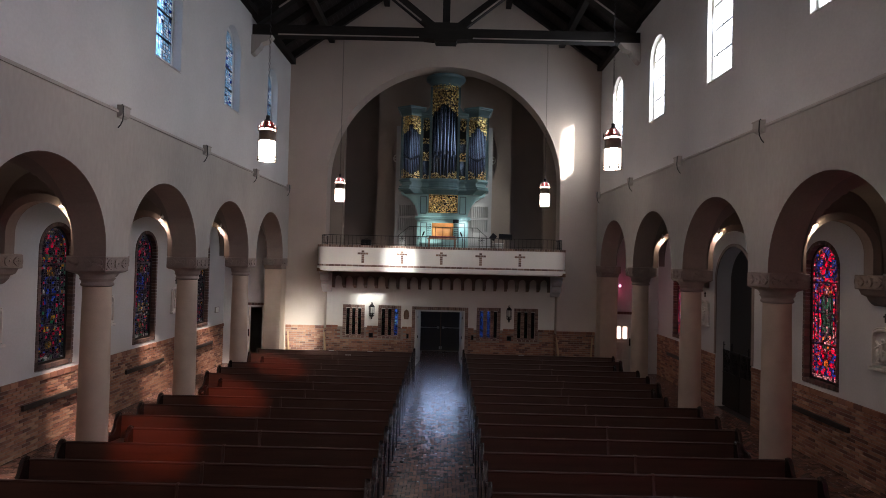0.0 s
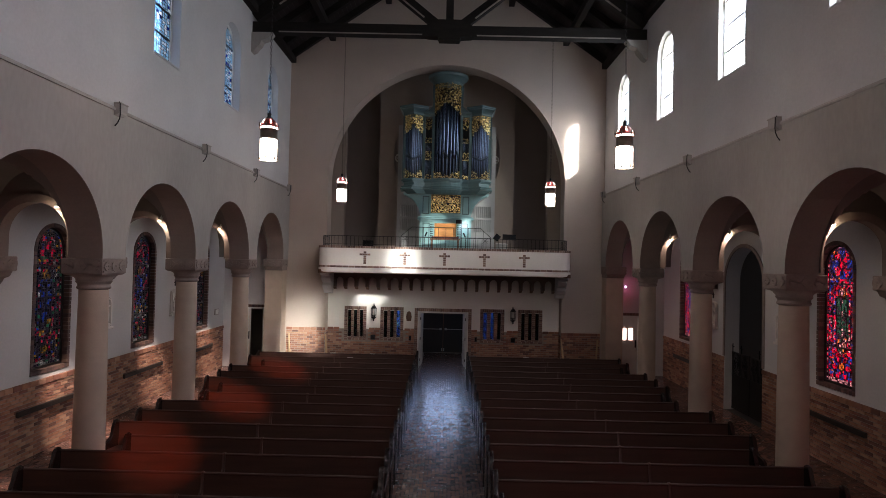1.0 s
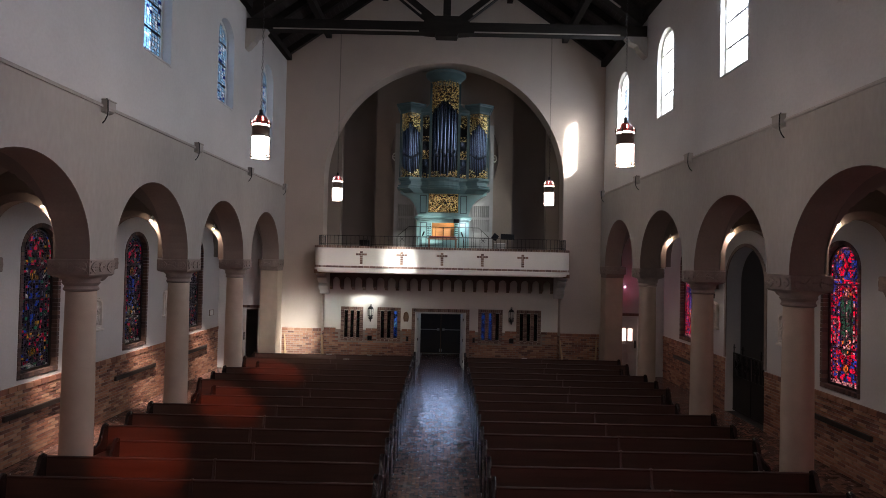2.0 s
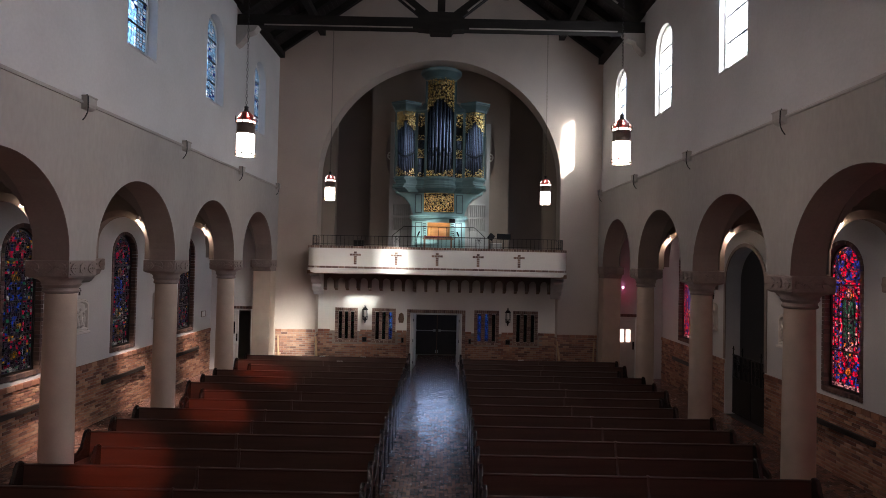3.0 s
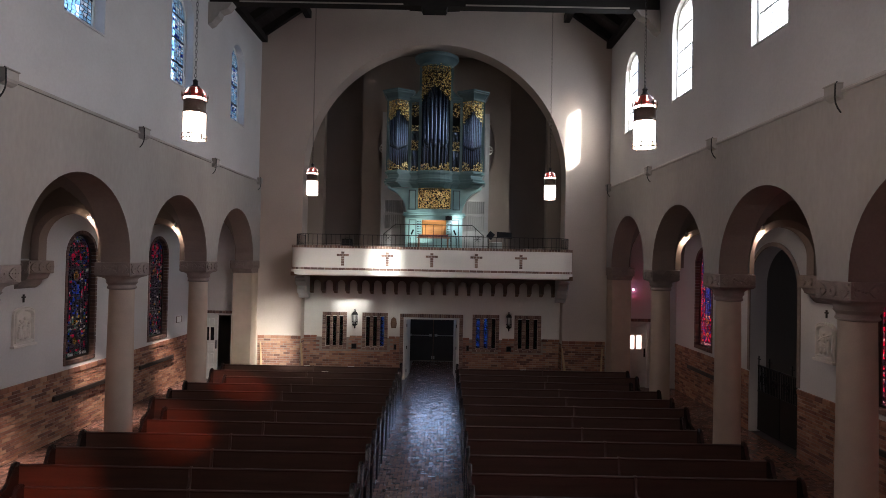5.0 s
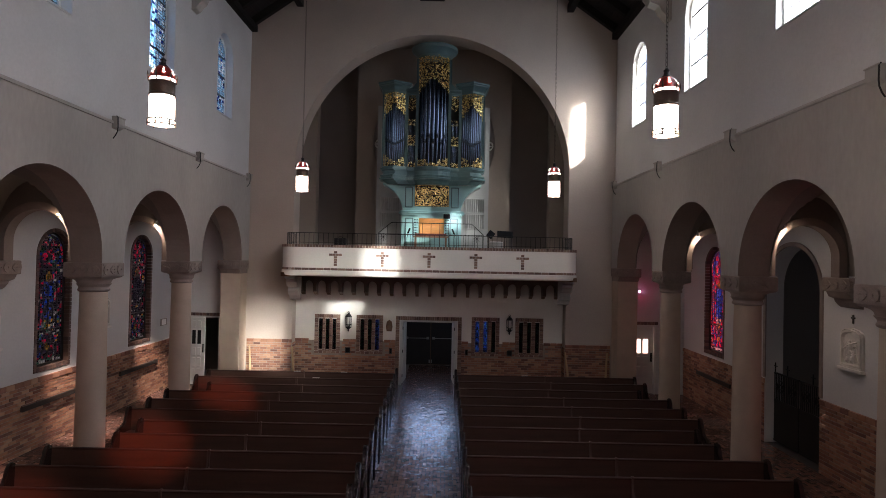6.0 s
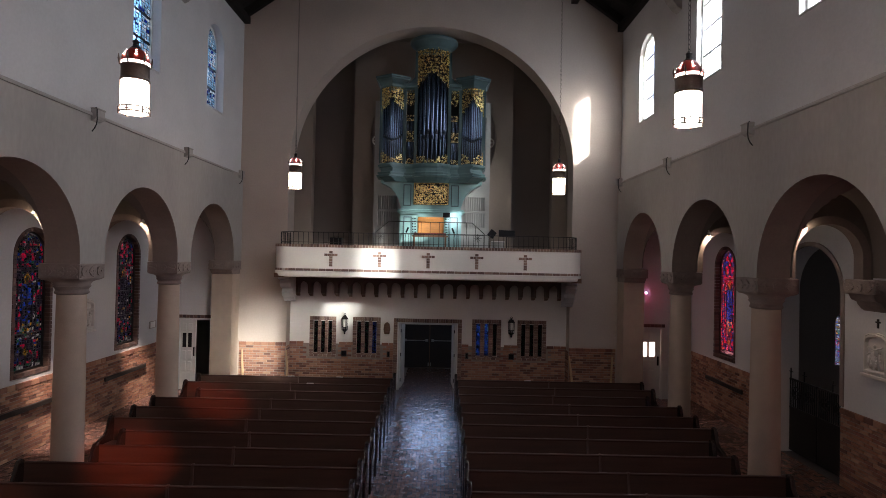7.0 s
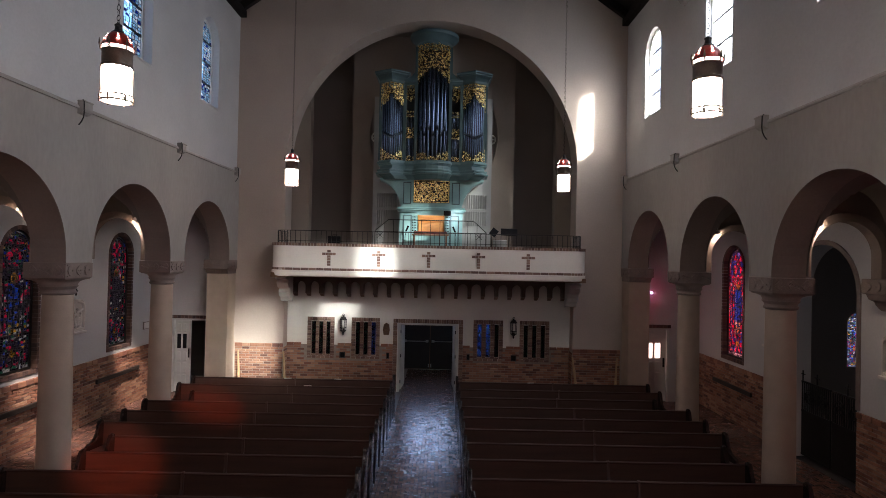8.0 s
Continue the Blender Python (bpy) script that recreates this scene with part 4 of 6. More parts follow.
for z in (0.34, 0.06):
    b = Build()
    b.tube([(x, y, z) for x, y, _ in path], 0.012 if z > 0.1 else 0.008, 4)
    part("rail", b, M_IRON, rail)
n = 0
for p, q in zip(path, path[1:]):
    L_ = math.dist(p, q)
    k = max(1, int(L_ / 0.14))
    for i in range(k):
        v = Vector(p).lerp(Vector(q), i / k)
        b = Build()
        b.box(v.x - 0.006, v.x + 0.006, v.y - 0.006, v.y + 0.006, 0, 0.34)
        part("baluster", b, M_IRON, rail)

# ---- pews ----
END = [(0.05, 0.0), (0.05, 0.55), (0.06, 0.86), (0.055, 0.95), (0.03, 1.01), (-0.01, 1.035), (-0.06, 1.02), (-0.10, 0.96), (-0.125, 0.86), (-0.18, 0.74), (-0.27, 0.67), (-0.40, 0.64), (-0.47, 0.60), (-0.49, 0.53), (-0.46, 0.46), (-0.45, 0.12), (-0.48, 0.0)]
SUPPORT = [(0.062, 0.0), (0.066, 0.86), (0.056, 0.888), (0.032, 0.895), (0.012, 0.882), (0.006, 0.84), (-0.01, 0.66), (-0.10, 0.54), (-0.38, 0.42), (-0.40, 0.0)]


def rounded_board(b, outline, x0, x1, c):
    """A shaped board with both rims rounded over."""
    my, mz = sum(p[0] for p in outline) / len(outline), sum(p[1] for p in outline) / len(outline)
    rows = []
    for x, k in ((x0, 1.0), (x0 + c * 0.3, 0.35), (x0 + c, 0.0), (x1 - c, 0.0), (x1 - c * 0.3, 0.35), (x1, 1.0)):
        row = []
        for y_, z in outline:
            d = math.hypot(my - y_, mz - z)
            row.append((x, y_ + (my - y_) * k * c / d, z + ((mz - z) * k * c / d if z > 0.01 else 0)))
        rows.append(row)
    w = len(outline)
    n = b.grid(rows, 0, True)
    b.f += [tuple(range(n + w - 1, n - 1, -1)), tuple(range(n + 5 * w, n + 6 * w))]
    b.m += [0, 0]


def pew(length, side):
    """A pew along x from 0 to its length; its sitters face -y."""
    p = thing("pew", (0, 0, 0), "long dark reddish-brown wooden church pew with shaped ends", "pew", "rows of pews")
    outer = 0.0 if side < 0 else length
    for x in (0.0, length):
        b = Build()
        low = 0.90 if x == outer else 1.0
        rounded_board(b, [(y_, z * low) for y_, z in END], x - 0.034, x + 0.034, 0.016)
        part("pew_end", b, M_PEWEND, p, smooth=True)
    b = Build()
    x = length * 0.5 + 0.02
    rounded_board(b, SUPPORT, x - 0.022, x + 0.022, 0.010)
    part("divider", b, M_PEW, p, smooth=True)
    b = Build()
    b.prism([(-0.015, 0.36), (0.012, 0.60), (0.022, 0.852), (0.055, 0.852), (0.045, 0.60), (0.02, 0.36)], "x", 0.03, length - 0.03)
    part("backrest", b, M_PEW, p)
    b = Build()
    b.prism([(0.016, 0.846), (0.012, 0.858), (0.014, 0.868), (0.022, 0.876), (0.038, 0.879), (0.054, 0.876), (0.062, 0.868), (0.064, 0.858), (0.060, 0.846)], "x", 0.03, length - 0.03)
    part("top_rail", b, M_PEWRAIL, p, smooth=True)
    b = Build()
    b.prism([(-0.02, 0.40), (-0.02, 0.44), (-0.40, 0.47), (-0.44, 0.455), (-0.44, 0.43), (-0.40, 0.425)], "x", 0.03, length - 0.03)
    part("seat", b, M_PEW, p)
    b = Build()
    b.prism([(0.02, 0.60), (0.15, 0.62), (0.15, 0.64), (0.02, 0.62)], "x", 0.1, length - 0.1)
    b.prism([(0.14, 0.62), (0.16, 0.62), (0.16, 0.72), (0.14, 0.72)], "x", 0.1, length - 0.1)
    part("book_rack", b, M_PEWEND, p)
    b = Build()
    b.box(0.15, length - 0.15, 0.16, 0.30, 0.10, 0.15)
    for k in range(4):
        x = 0.25 + (length - 0.5) * k / 3
        b.box(x - 0.03, x + 0.03, 0.17, 0.29, 0, 0.1)
    part("kneeler", b, M_PEWEND, p)
    return p


ROWS_Y = [18.42 - 0.82 * k for k in range(17)]
made = {}
for y in ROWS_Y:
    near = min(abs(y - 0.15 - p) for p in PIERS) < 0.62
    for s in (-1, 1):
        length = (4.55 if near else (5.22 if s < 0 else 4.98)) if y > 6 else 4.55
        m = pose(s * 0.82, y, 0)
        if s < 0:
            m = pose(-0.82 - length, y, 0)
        if (length, s) not in made:
            made[length, s] = pew(length, s)
            made[length, s].matrix_basis = m
        else:
            copy_thing(made[length, s], m)

# ---- organ ----
def wpart(name, b, material, parent, label="", smooth=False):
    """A part built in world coordinates."""
    base = parent.location if parent.parent is None else Vector((0, 0, 0))
    b.shift(-base.x, -base.y, -base.z)
    return part(name, b, material, parent, label, smooth)


def scrolls(b, put, inside, u0, u1, v0, v1, size, rng, r=0.010):
    """Gilt openwork: leafy spirals filling a shape."""
    nu, nv = max(1, round((u1 - u0) / (size * 1.7))), max(1, round((v1 - v0) / (size * 1.7)))
    for i in range(nu):
        for j in range(nv):
            u = u0 + (u1 - u0) * (i + 0.5 + rng.uniform(-0.3, 0.3)) / nu
            v = v0 + (v1 - v0) * (j + 0.5 + rng.uniform(-0.3, 0.3)) / nv
            if not inside(u, v):
                continue
            a, turn = rng.uniform(0, math.tau), rng.choice((-1, 1))
            pts, rad = [], []
            for k in range(11):
                q = k / 10
                rr = size * (0.95 - 0.8 * q)
                aa = a + turn * q * 6.5
                pts.append(put(u + rr * math.cos(aa), v + rr * math.sin(aa), 0.012 + 0.02 * q))
                rad.append(r * (0.6 + 0.7 * math.sin(math.pi * q)))
            b.tube(pts, rad, 4)
            lf = a + turn * 1.2
            c = (u + size * 0.8 * math.cos(lf), v + size * 0.8 * math.sin(lf))
            w = size * 0.3
            b.face([put(c[0] - w * 0.3, c[1] - w, 0.015), put(c[0] + w * 0.7, c[1], 0.03), put(c[0] - w * 0.2, c[1] + w, 0.015), put(c[0] - w * 0.8, c[1], 0.02)])


org = thing("pipe_organ", (0, 21.6, 4.2), "teal painted pipe organ with gilt carvings and dark metal pipes", "organ")
rng = random.Random(11)
PLAN = [(-1.70, 21.9), (-1.68, 21.12), (-1.27, 20.84), (-0.86, 21.10), (-0.60, 21.10), (-0.50, 20.96), (-0.36, 20.84), (-0.19, 20.77), (0, 20.75), (0.19, 20.77), (0.36, 20.84), (0.50, 20.96), (0.60, 21.10), (0.86, 21.10), (1.27, 20.84), (1.68, 21.12), (1.70, 21.9)]


def plan_ring(k, z, pts=None):
    return [(x * k, 21.9 + (y - 21.9) * k, z) for x, y in (pts or PLAN)]


def moulding(b, prof, pts=None):
    rows = [plan_ring(k, z, pts) for k, z in prof]
    s = b.grid(rows, 0, True)
    w = len(rows[0])
    b.f += [tuple(range(s + w - 1, s - 1, -1)), tuple(range(s + (len(rows) - 1) * w, s + len(rows) * w))]
    b.m += [0, 0]


b = Build()
moulding(b, [(0.88, 6.50), (0.90, 6.53), (0.93, 6.58), (0.975, 6.625), (0.985, 6.65), (1.03, 6.655), (1.035, 6.695), (1.0, 6.70), (0.99, 6.735), (1.012, 6.745), (1.015, 6.785), (0.972, 6.79), (0.957, 6.83), (0.952, 6.92), (0.975, 6.93), (0.985, 6.965), (1.012, 6.98), (1.012, 7.025), (0.985, 7.03), (0.98, 7.07), (0.96, 7.08)])
wpart("impost_belt", b, M_TEAL_MID, org, "moulded teal belt bowing out under the towers")
# lower case
b = Build()
b.box(-0.98, 0.98, 21.22, 21.95, 4.2, 4.86, bevel=0.01)
for s in (-1, 1):
    b.box(*sorted((s * 0.43, s * 0.98)), 21.22, 21.95, 4.86, 5.5)
b.box(-0.98, 0.98, 21.22, 21.95, 5.46, 5.56)
# lip added to hide the glowing strip behind it
b.box(-0.43, 0.43, 21.22, 21.245, 5.415, 5.46)
b.box(-0.43, 0.43, 21.62, 21.95, 4.86, 5.5)
wpart("lower_case", b, M_TEAL_LIT, org)
b = Build()
b.box(-1.08, 1.08, 21.14, 21.95, 5.56, 5.60, bevel=0.012)
b.box(-1.05, 1.05, 21.17, 21.95, 5.60, 5.66, bevel=0.02)
b.box(-1.02, 1.02, 21.2, 21.95, 5.52, 5.56)
wpart("case_cornice", b, M_TEAL_LIT, org)
b = Build()
b.box(-0.95, 0.95, 21.24, 21.95, 5.66, 6.56)
wpart("waist_case", b, M_TEAL_LIT, org)
for s in (-1, 1):
    b = Build()
    pts = [(s * 0.94, 5.68), (s * 0.98, 5.80), (s * 1.04, 5.98), (s * 1.14, 6.16), (s * 1.28, 6.32), (s * 1.46, 6.43), (s * 1.62, 6.50), (s * 1.62, 6.56), (s * 0.94, 6.56)]
    b.prism(pts, "y", 21.26, 21.34)
    b.prism([(x * 0.999, z) for x, z in pts], "y", 21.75, 21.83)
    for p, q in zip(pts[:6], pts[1:7]):
        b.face([(p[0], 21.26, p[1]), (q[0], 21.26, q[1]), (q[0], 21.83, q[1]), (p[0], 21.83, p[1])])
    wpart("flared_bracket", b, M_TEAL_LIT, org, "concave flaring side bracket")
    for x0, x1, z0, z1, yy in ((0.60, 0.86, 4.35, 5.42, 21.22), (0.63, 0.88, 5.76, 6.44, 21.24)):
        b = Build()
        xa, xb = sorted((s * x0, s * x1))
        for q in ((xa, xa + 0.03, z0, z1), (xb - 0.03, xb, z0, z1), (xa, xb, z0, z0 + 0.03), (xa, xb, z1 - 0.03, z1)):
            b.box(q[0], q[1], yy - 0.022, yy, q[2], q[3])
        wpart("panel_moulding", b, M_TEAL_DIM, org)
# console
b = Build()
b.box(-0.42, 0.42, 21.58, 21.62, 4.86, 5.46)
b.box(-0.42, 0.42, 21.40, 21.60, 4.84, 4.88)
b.prism([(21.36, 4.90), (21.40, 4.90), (21.56, 5.20), (21.52, 5.20)], "x", -0.38, 0.38)
con = wpart("console", b, M_HONEY, org, "honey-coloured wooden organ console")
# unseen glowing strip, added to brighten the console
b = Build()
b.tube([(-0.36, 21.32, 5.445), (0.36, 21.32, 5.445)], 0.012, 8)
wpart("console_lamp", b, M_CONSOLEFILL, org, "small lit strip lamp over the music desk")
for k in range(3):
    b = Build()
    b.box(-0.36, 0.36, 21.22 + 0.09 * k, 21.38 + 0.09 * k, 4.80 + 0.07 * k, 4.825 + 0.07 * k)
    b.shift(0, -21.6, -4.2)
    part("keyboard", b, M_PAPER, con)
for s in (-1, 1):
    for i in range(3):
        for j in range(6):
            b = Build()
            x, z = s * (0.47 + 0.045 * i), 4.93 + 0.085 * j
            b.lathe([(0.008, 0), (0.008, 0.03), (0.017, 0.035), (0.017, 0.05)], 8)
            b.v = [(x + vx, 21.22 - vz - 21.6, z + vy - 4.2) for vx, vy, vz in b.v]
            part("stop_knob", b, M_BLACK, org)
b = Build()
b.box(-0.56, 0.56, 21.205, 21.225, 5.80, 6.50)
wpart("carved_panel_back", b, M_HOLLOW_SHADE, org)
b = Build()
scrolls(b, lambda u, v, d: (u, 21.205 - d, v), lambda u, v: True, -0.50, 0.50, 5.85, 6.45, 0.055, rng, 0.017)
scrolls(b, lambda u, v, d: (u, 21.198 - d, v), lambda u, v: True, -0.50, 0.50, 5.85, 6.45, 0.085, rng, 0.015)
for q in ((-0.55, -0.52, 5.81, 6.49), (0.52, 0.55, 5.81, 6.49), (-0.55, 0.55, 5.81, 5.835), (-0.55, 0.55, 6.465, 6.49)):
    b.box(q[0], q[1], 21.17, 21.206, q[2], q[3])
wpart("gilt_panel", b, M_GOLD, org, "gilt carved foliage panel")

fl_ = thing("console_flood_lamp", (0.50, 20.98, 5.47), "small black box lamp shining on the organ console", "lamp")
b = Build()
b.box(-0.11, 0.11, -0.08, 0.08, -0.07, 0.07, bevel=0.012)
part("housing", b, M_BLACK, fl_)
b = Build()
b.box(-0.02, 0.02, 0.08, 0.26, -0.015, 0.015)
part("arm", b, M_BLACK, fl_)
# light added near the box to brighten the panels right of the console
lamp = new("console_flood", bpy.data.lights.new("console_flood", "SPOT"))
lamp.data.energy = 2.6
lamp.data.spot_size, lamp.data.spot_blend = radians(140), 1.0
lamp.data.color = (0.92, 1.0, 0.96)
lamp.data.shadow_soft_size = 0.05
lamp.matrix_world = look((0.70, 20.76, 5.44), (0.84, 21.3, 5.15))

# upper case: block coloured near-black for the shade inside, posts, backs
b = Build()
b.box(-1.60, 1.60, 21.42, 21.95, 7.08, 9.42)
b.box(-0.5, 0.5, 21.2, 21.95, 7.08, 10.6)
wpart("case_inside", b, M_HOLLOW_SHADE, org)
for s in (-1, 1):
    for x, y0, z1 in ((1.62, 21.12, 9.5), (0.88, 21.10, 9.5), (0.53, 21.02, 10.6)):
        b = Build()
        b.box(s * x - 0.045, s * x + 0.045, y0, 21.9, 7.08, z1, bevel=0.01)
        wpart("post", b, M_TEAL_DIM, org)
    b = Build()
    b.box(*sorted((s * 1.60, s * 1.68)), 21.2, 22.0, 7.08, 9.45)
    wpart("side_panel", b, M_TEAL_DIM, org)


def pipe(x, y, z0, zm, z1, r):
    b = Build()
    b.lathe([(r * 0.28, z0), (r * 0.95, zm), (r, zm + 0.02), (r, z1)], 12, (x, y))
    p = wpart("pipe", b, M_PIPE, org, smooth=True)
    b = Build()
    b.box(x - r * 0.6, x + r * 0.6, y - r * 1.04, y - r * 0.6, zm + 0.01, zm + 0.03 + r * 0.5)
    b.shift(0, -21.6, -4.2)
    part("mouth", b, M_HOLLOW_SHADE, p)
    b = Build()
    b.prism([(x - r * 0.75, zm + 0.03 + r * 0.5), (x + r * 0.75, zm + 0.03 + r * 0.5), (x + r * 0.6, zm + 0.04 + r * 1.9), (x, zm + 0.04 + r * 2.3), (x - r * 0.6, zm + 0.04 + r * 1.9)], "y", y - r * 1.10, y - r * 0.7)
    b.shift(0, -21.6, -4.2)
    part("lip", b, M_PIPE, p)


for i in range(9):
    a = radians(270 + (i - 4) * 18)
    k = abs(i - 4)
    pipe(0.43 * math.cos(a), 21.26 + 0.43 * math.sin(a), 7.12, (7.78, 7.96, 7.80, 7.98, 7.86)[k], 10.05 - 0.14 * k, 0.058 - 0.002 * k)
for s in (-1, 1):
    for i in range(10):
        if i < 5:
            k = (i + 0.5) / 5
            x, y = 1.27 + (1.57 - 1.27) * k, 20.96 + (21.18 - 20.96) * k
        else:
            k = (i - 4.5) / 5
            x, y = 1.27 + (0.94 - 1.27) * k, 20.96 + (21.16 - 20.96) * k
        pipe(s * x, y, 7.12, 7.72 + 0.20 * k, 9.12 - 0.28 * k, 0.036 - 0.004 * k)
    for i in range(5):
        x = 0.62 + 0.045 * i
        pipe(s * x, 21.2, 7.14, 7.40 + 0.03 * i, 7.84, 0.019)
        pipe(s * x, 21.2, 8.10, 8.22 + 0.03 * i, 8.54, 0.017)
    for zz in (7.80, 8.46):
        b = Build()
        scrolls(b, lambda u, v, d: (u, 21.14 - d, v), lambda u, v: True, *sorted((s * 0.58, s * 0.83)), zz, zz + (0.32 if zz < 8 else 0.17), 0.045, rng, 0.009)
        b.box(*sorted((s * 0.575, s * 0.835)), 21.13, 21.15, zz - 0.01, zz + 0.01)
        wpart("gilt_carving", b, M_GOLD, org)
    b = Build()
    scrolls(b, lambda u, v, d: (u, 21.14 - d, v), lambda u, v, s=s: v > 9.0 + (0.83 - abs(u)) * -0.2 + (abs(u) - 0.58) * -1.2 + 0.28 * 0, *sorted((s * 0.58, s * 0.83)), 8.95, 9.42, 0.05, rng, 0.009)
    wpart("gilt_carving", b, M_GOLD, org)
    b = Build()
    scrolls(b, lambda u, v, d: (u, 21.12 - d, v), lambda u, v: True, *sorted((s * 0.58, s * 0.83)), 7.08, 7.22, 0.045, rng, 0.009)
    wpart("gilt_carving", b, M_GOLD, org)
    # carvings over and under the pipes of the side tower
    def facet(u, v, d, s=s):
        if u > 1.27:
            return (s * (u + d * 0.55), 20.91 + (u - 1.27) * 0.72 - d * 0.8, v)
        return (s * (u - d * 0.5), 20.91 + (1.27 - u) * 0.62 - d * 0.8, v)
    b = Build()
    scrolls(b, facet, lambda u, v: v > 9.12 - abs(u - 1.25) * 1.35, 0.93, 1.58, 8.70, 9.48, 0.046, rng, 0.011)
    scrolls(b, facet, lambda u, v: v > 9.10 - abs(u - 1.25) * 1.35, 0.93, 1.58, 8.68, 9.48, 0.07, rng, 0.011)
    for u in (0.915, 1.595):
        b.tube([facet(u, 8.62, 0.02), facet(u, 9.5, 0.02)], 0.014, 4)
    wpart("gilt_carving", b, M_GOLD, org)
    b = Build()
    scrolls(b, facet, lambda u, v: v < 7.20 + abs(u - 1.25) * 0.75, 0.93, 1.58, 7.08, 7.46, 0.042, rng, 0.010)
    for u in (0.915, 1.595):
        b.tube([facet(u, 7.08, 0.02), facet(u, 7.48, 0.02)], 0.014, 4)
    wpart("gilt_carving", b, M_GOLD, org)
    # tower cornice
    b = Build()
    loc = [(1.66, 21.9), (1.66, 21.13), (1.27, 20.86), (0.86, 21.12), (0.86, 21.9)]
    rows = []
    for k, z in ((0.0, 9.46), (0.012, 9.47), (0.012, 9.53), (0.03, 9.56), (0.08, 9.62), (0.15, 9.67), (0.19, 9.68), (0.19, 9.72), (0.23, 9.73), (0.23, 9.78)):
        rows.append([(s * (1.26 + (x - 1.26) * (1 + k * 1.6)), 21.9 + (y - 21.9) * (1 + k), z) for x, y in loc])
    g = b.grid(rows, 0, True)
    b.f += [tuple(range(g + 4, g - 1, -1)), tuple(range(g + 45, g + 50))]
    b.m += [0, 0]
    wpart("tower_cornice", b, M_TEAL_DIM, org)
    b = Build()
    b.box(*sorted((s * 0.52, s * 0.9)), 21.06, 21.9, 9.42, 9.50)
    b.box(*sorted((s * 0.52, s * 0.9)), 21.0, 21.9, 9.50, 9.60, bevel=0.02)
    b.prism([(s * 0.5, 9.60), (s * 0.9, 9.60), (s * 0.72, 9.66), (s * 0.58, 9.82), (s * 0.5, 10.0)], "y", 21.08, 21.2)
    wpart("flat_cornice", b, M_TEAL_DIM, org)


def bow(u, v, d):
    a = radians(270) + u
    r = 0.53 + d
    return (r * math.cos(a), 21.28 + r * math.sin(a), v)


b = Build()
scrolls(b, bow, lambda u, v: v > 9.92 - abs(u) * 0.42, -1.25, 1.25, 9.35, 10.62, 0.075, rng, 0.013)
for u in (-1.35, 1.35):
    b.tube([bow(u, 9.3, 0.01), bow(u, 10.62, 0.01)], 0.015, 4)
wpart("gilt_carving", b, M_GOLD, org, "gilt openwork over the central tower")
b = Build()
scrolls(b, bow, lambda u, v: v < 7.16 + abs(u) * 0.18, -1.25, 1.25, 7.08, 7.40, 0.060, rng, 0.011)
wpart("gilt_carving", b, M_GOLD, org)
b = Build()
b.lathe([(0.50, 10.56), (0.55, 10.60), (0.55, 10.70), (0.60, 10.76), (0.66, 10.84), (0.74, 10.88), (0.76, 10.92), (0.76, 10.98), (0.70, 11.01)], 32, (0, 21.28))
wpart("crown_cornice", b, M_TEAL_DIM, org, "flared round cornice crowning the central tower", smooth=True)

# grey swell boxes with louvres on both sides
for s in (-1, 1):
    bx = thing("louvred_organ_box", (s * 1.45, 21.98, 4.2), "pale grey organ box with upright louvres behind the case", "organ box", "organ boxes")
    b = Build()
    b.box(-0.47, 0.47, 0.05, 0.6, 0, 5.1)
    part("box", b, M_LOUVRE, bx)
    for z0, z1 in ((0.95, 1.42), (1.50, 1.95), (3.0, 4.6)):
        b = Build()
        for q in ((-0.34, -0.32, z0, z1), (0.32, 0.34, z0, z1), (-0.34, 0.34, z0 - 0.02, z0), (-0.34, 0.34, z1, z1 + 0.02)):
            b.box(q[0], q[1], 0.0, 0.05, q[2], q[3])
        part("louvre_frame", b, M_LOUVRE, bx)
        for i in range(9):
            x = -0.30 + 0.075 * i
            b = Build()
            b.prism([(x - 0.03, 0.045), (x + 0.02, 0.0), (x + 0.028, 0.006), (x - 0.022, 0.05)], "z", z0, z1)
            part("louvre", b, M_LOUVRE, bx)

rose = thing("round_window", (0, 23.02, 8.25), "large dim round recess behind the organ", "window", "", "structure")
b = Build()
b.tube([(2.19 * math.cos(math.tau * i / 48), -0.12, 2.19 * math.sin(math.tau * i / 48)) for i in range(48)], 0.02, 5, closed=True)
part("rim", b, M_CHAMBER, rose)
b = Build()
b.face([(2.22 * math.cos(math.tau * i / 48), 0.05, 2.22 * math.sin(math.tau * i / 48)) for i in range(48)])
part("glass", b, M_CHAMBER_DIM, rose, "dim unlit glass")
for s in (-1, 1):
    b = Build()
    b.tube([(s * 1.98 + 0.12 * math.cos(math.tau * i / 16), -0.12, -0.1 + 0.14 * math.sin(math.tau * i / 16)) for i in range(16)], 0.028, 5, closed=True)
    b.tube([(s * 1.98, -0.12, -0.24), (s * 1.98, -0.12, 0.04)], 0.015, 4)
    b.tube([(s * 1.98 - 0.12, -0.12, -0.1), (s * 1.98 + 0.12, -0.12, -0.1)], 0.015, 4)
    part("roundel", b, M_FROST, rose, "small pale round ornament at the rim")

# things in the loft
rl = thing("loft_railing", (0, 19.62, 4.2), "thin black iron railing round the organ bench", "railing")
b = Build()
top = [(-1.55, 0, 0.64), (-1.17, 0, 0.96), (1.24, 0, 0.96), (1.60, 0, 0.64)]
b.tube(top, 0.013, 5)
part("rail", b, M_IRON, rl)
b = Build()
b.tube([(-1.55, 0, 0.62), (1.60, 0, 0.62)], 0.010, 4)
part("rail", b, M_IRON, rl)
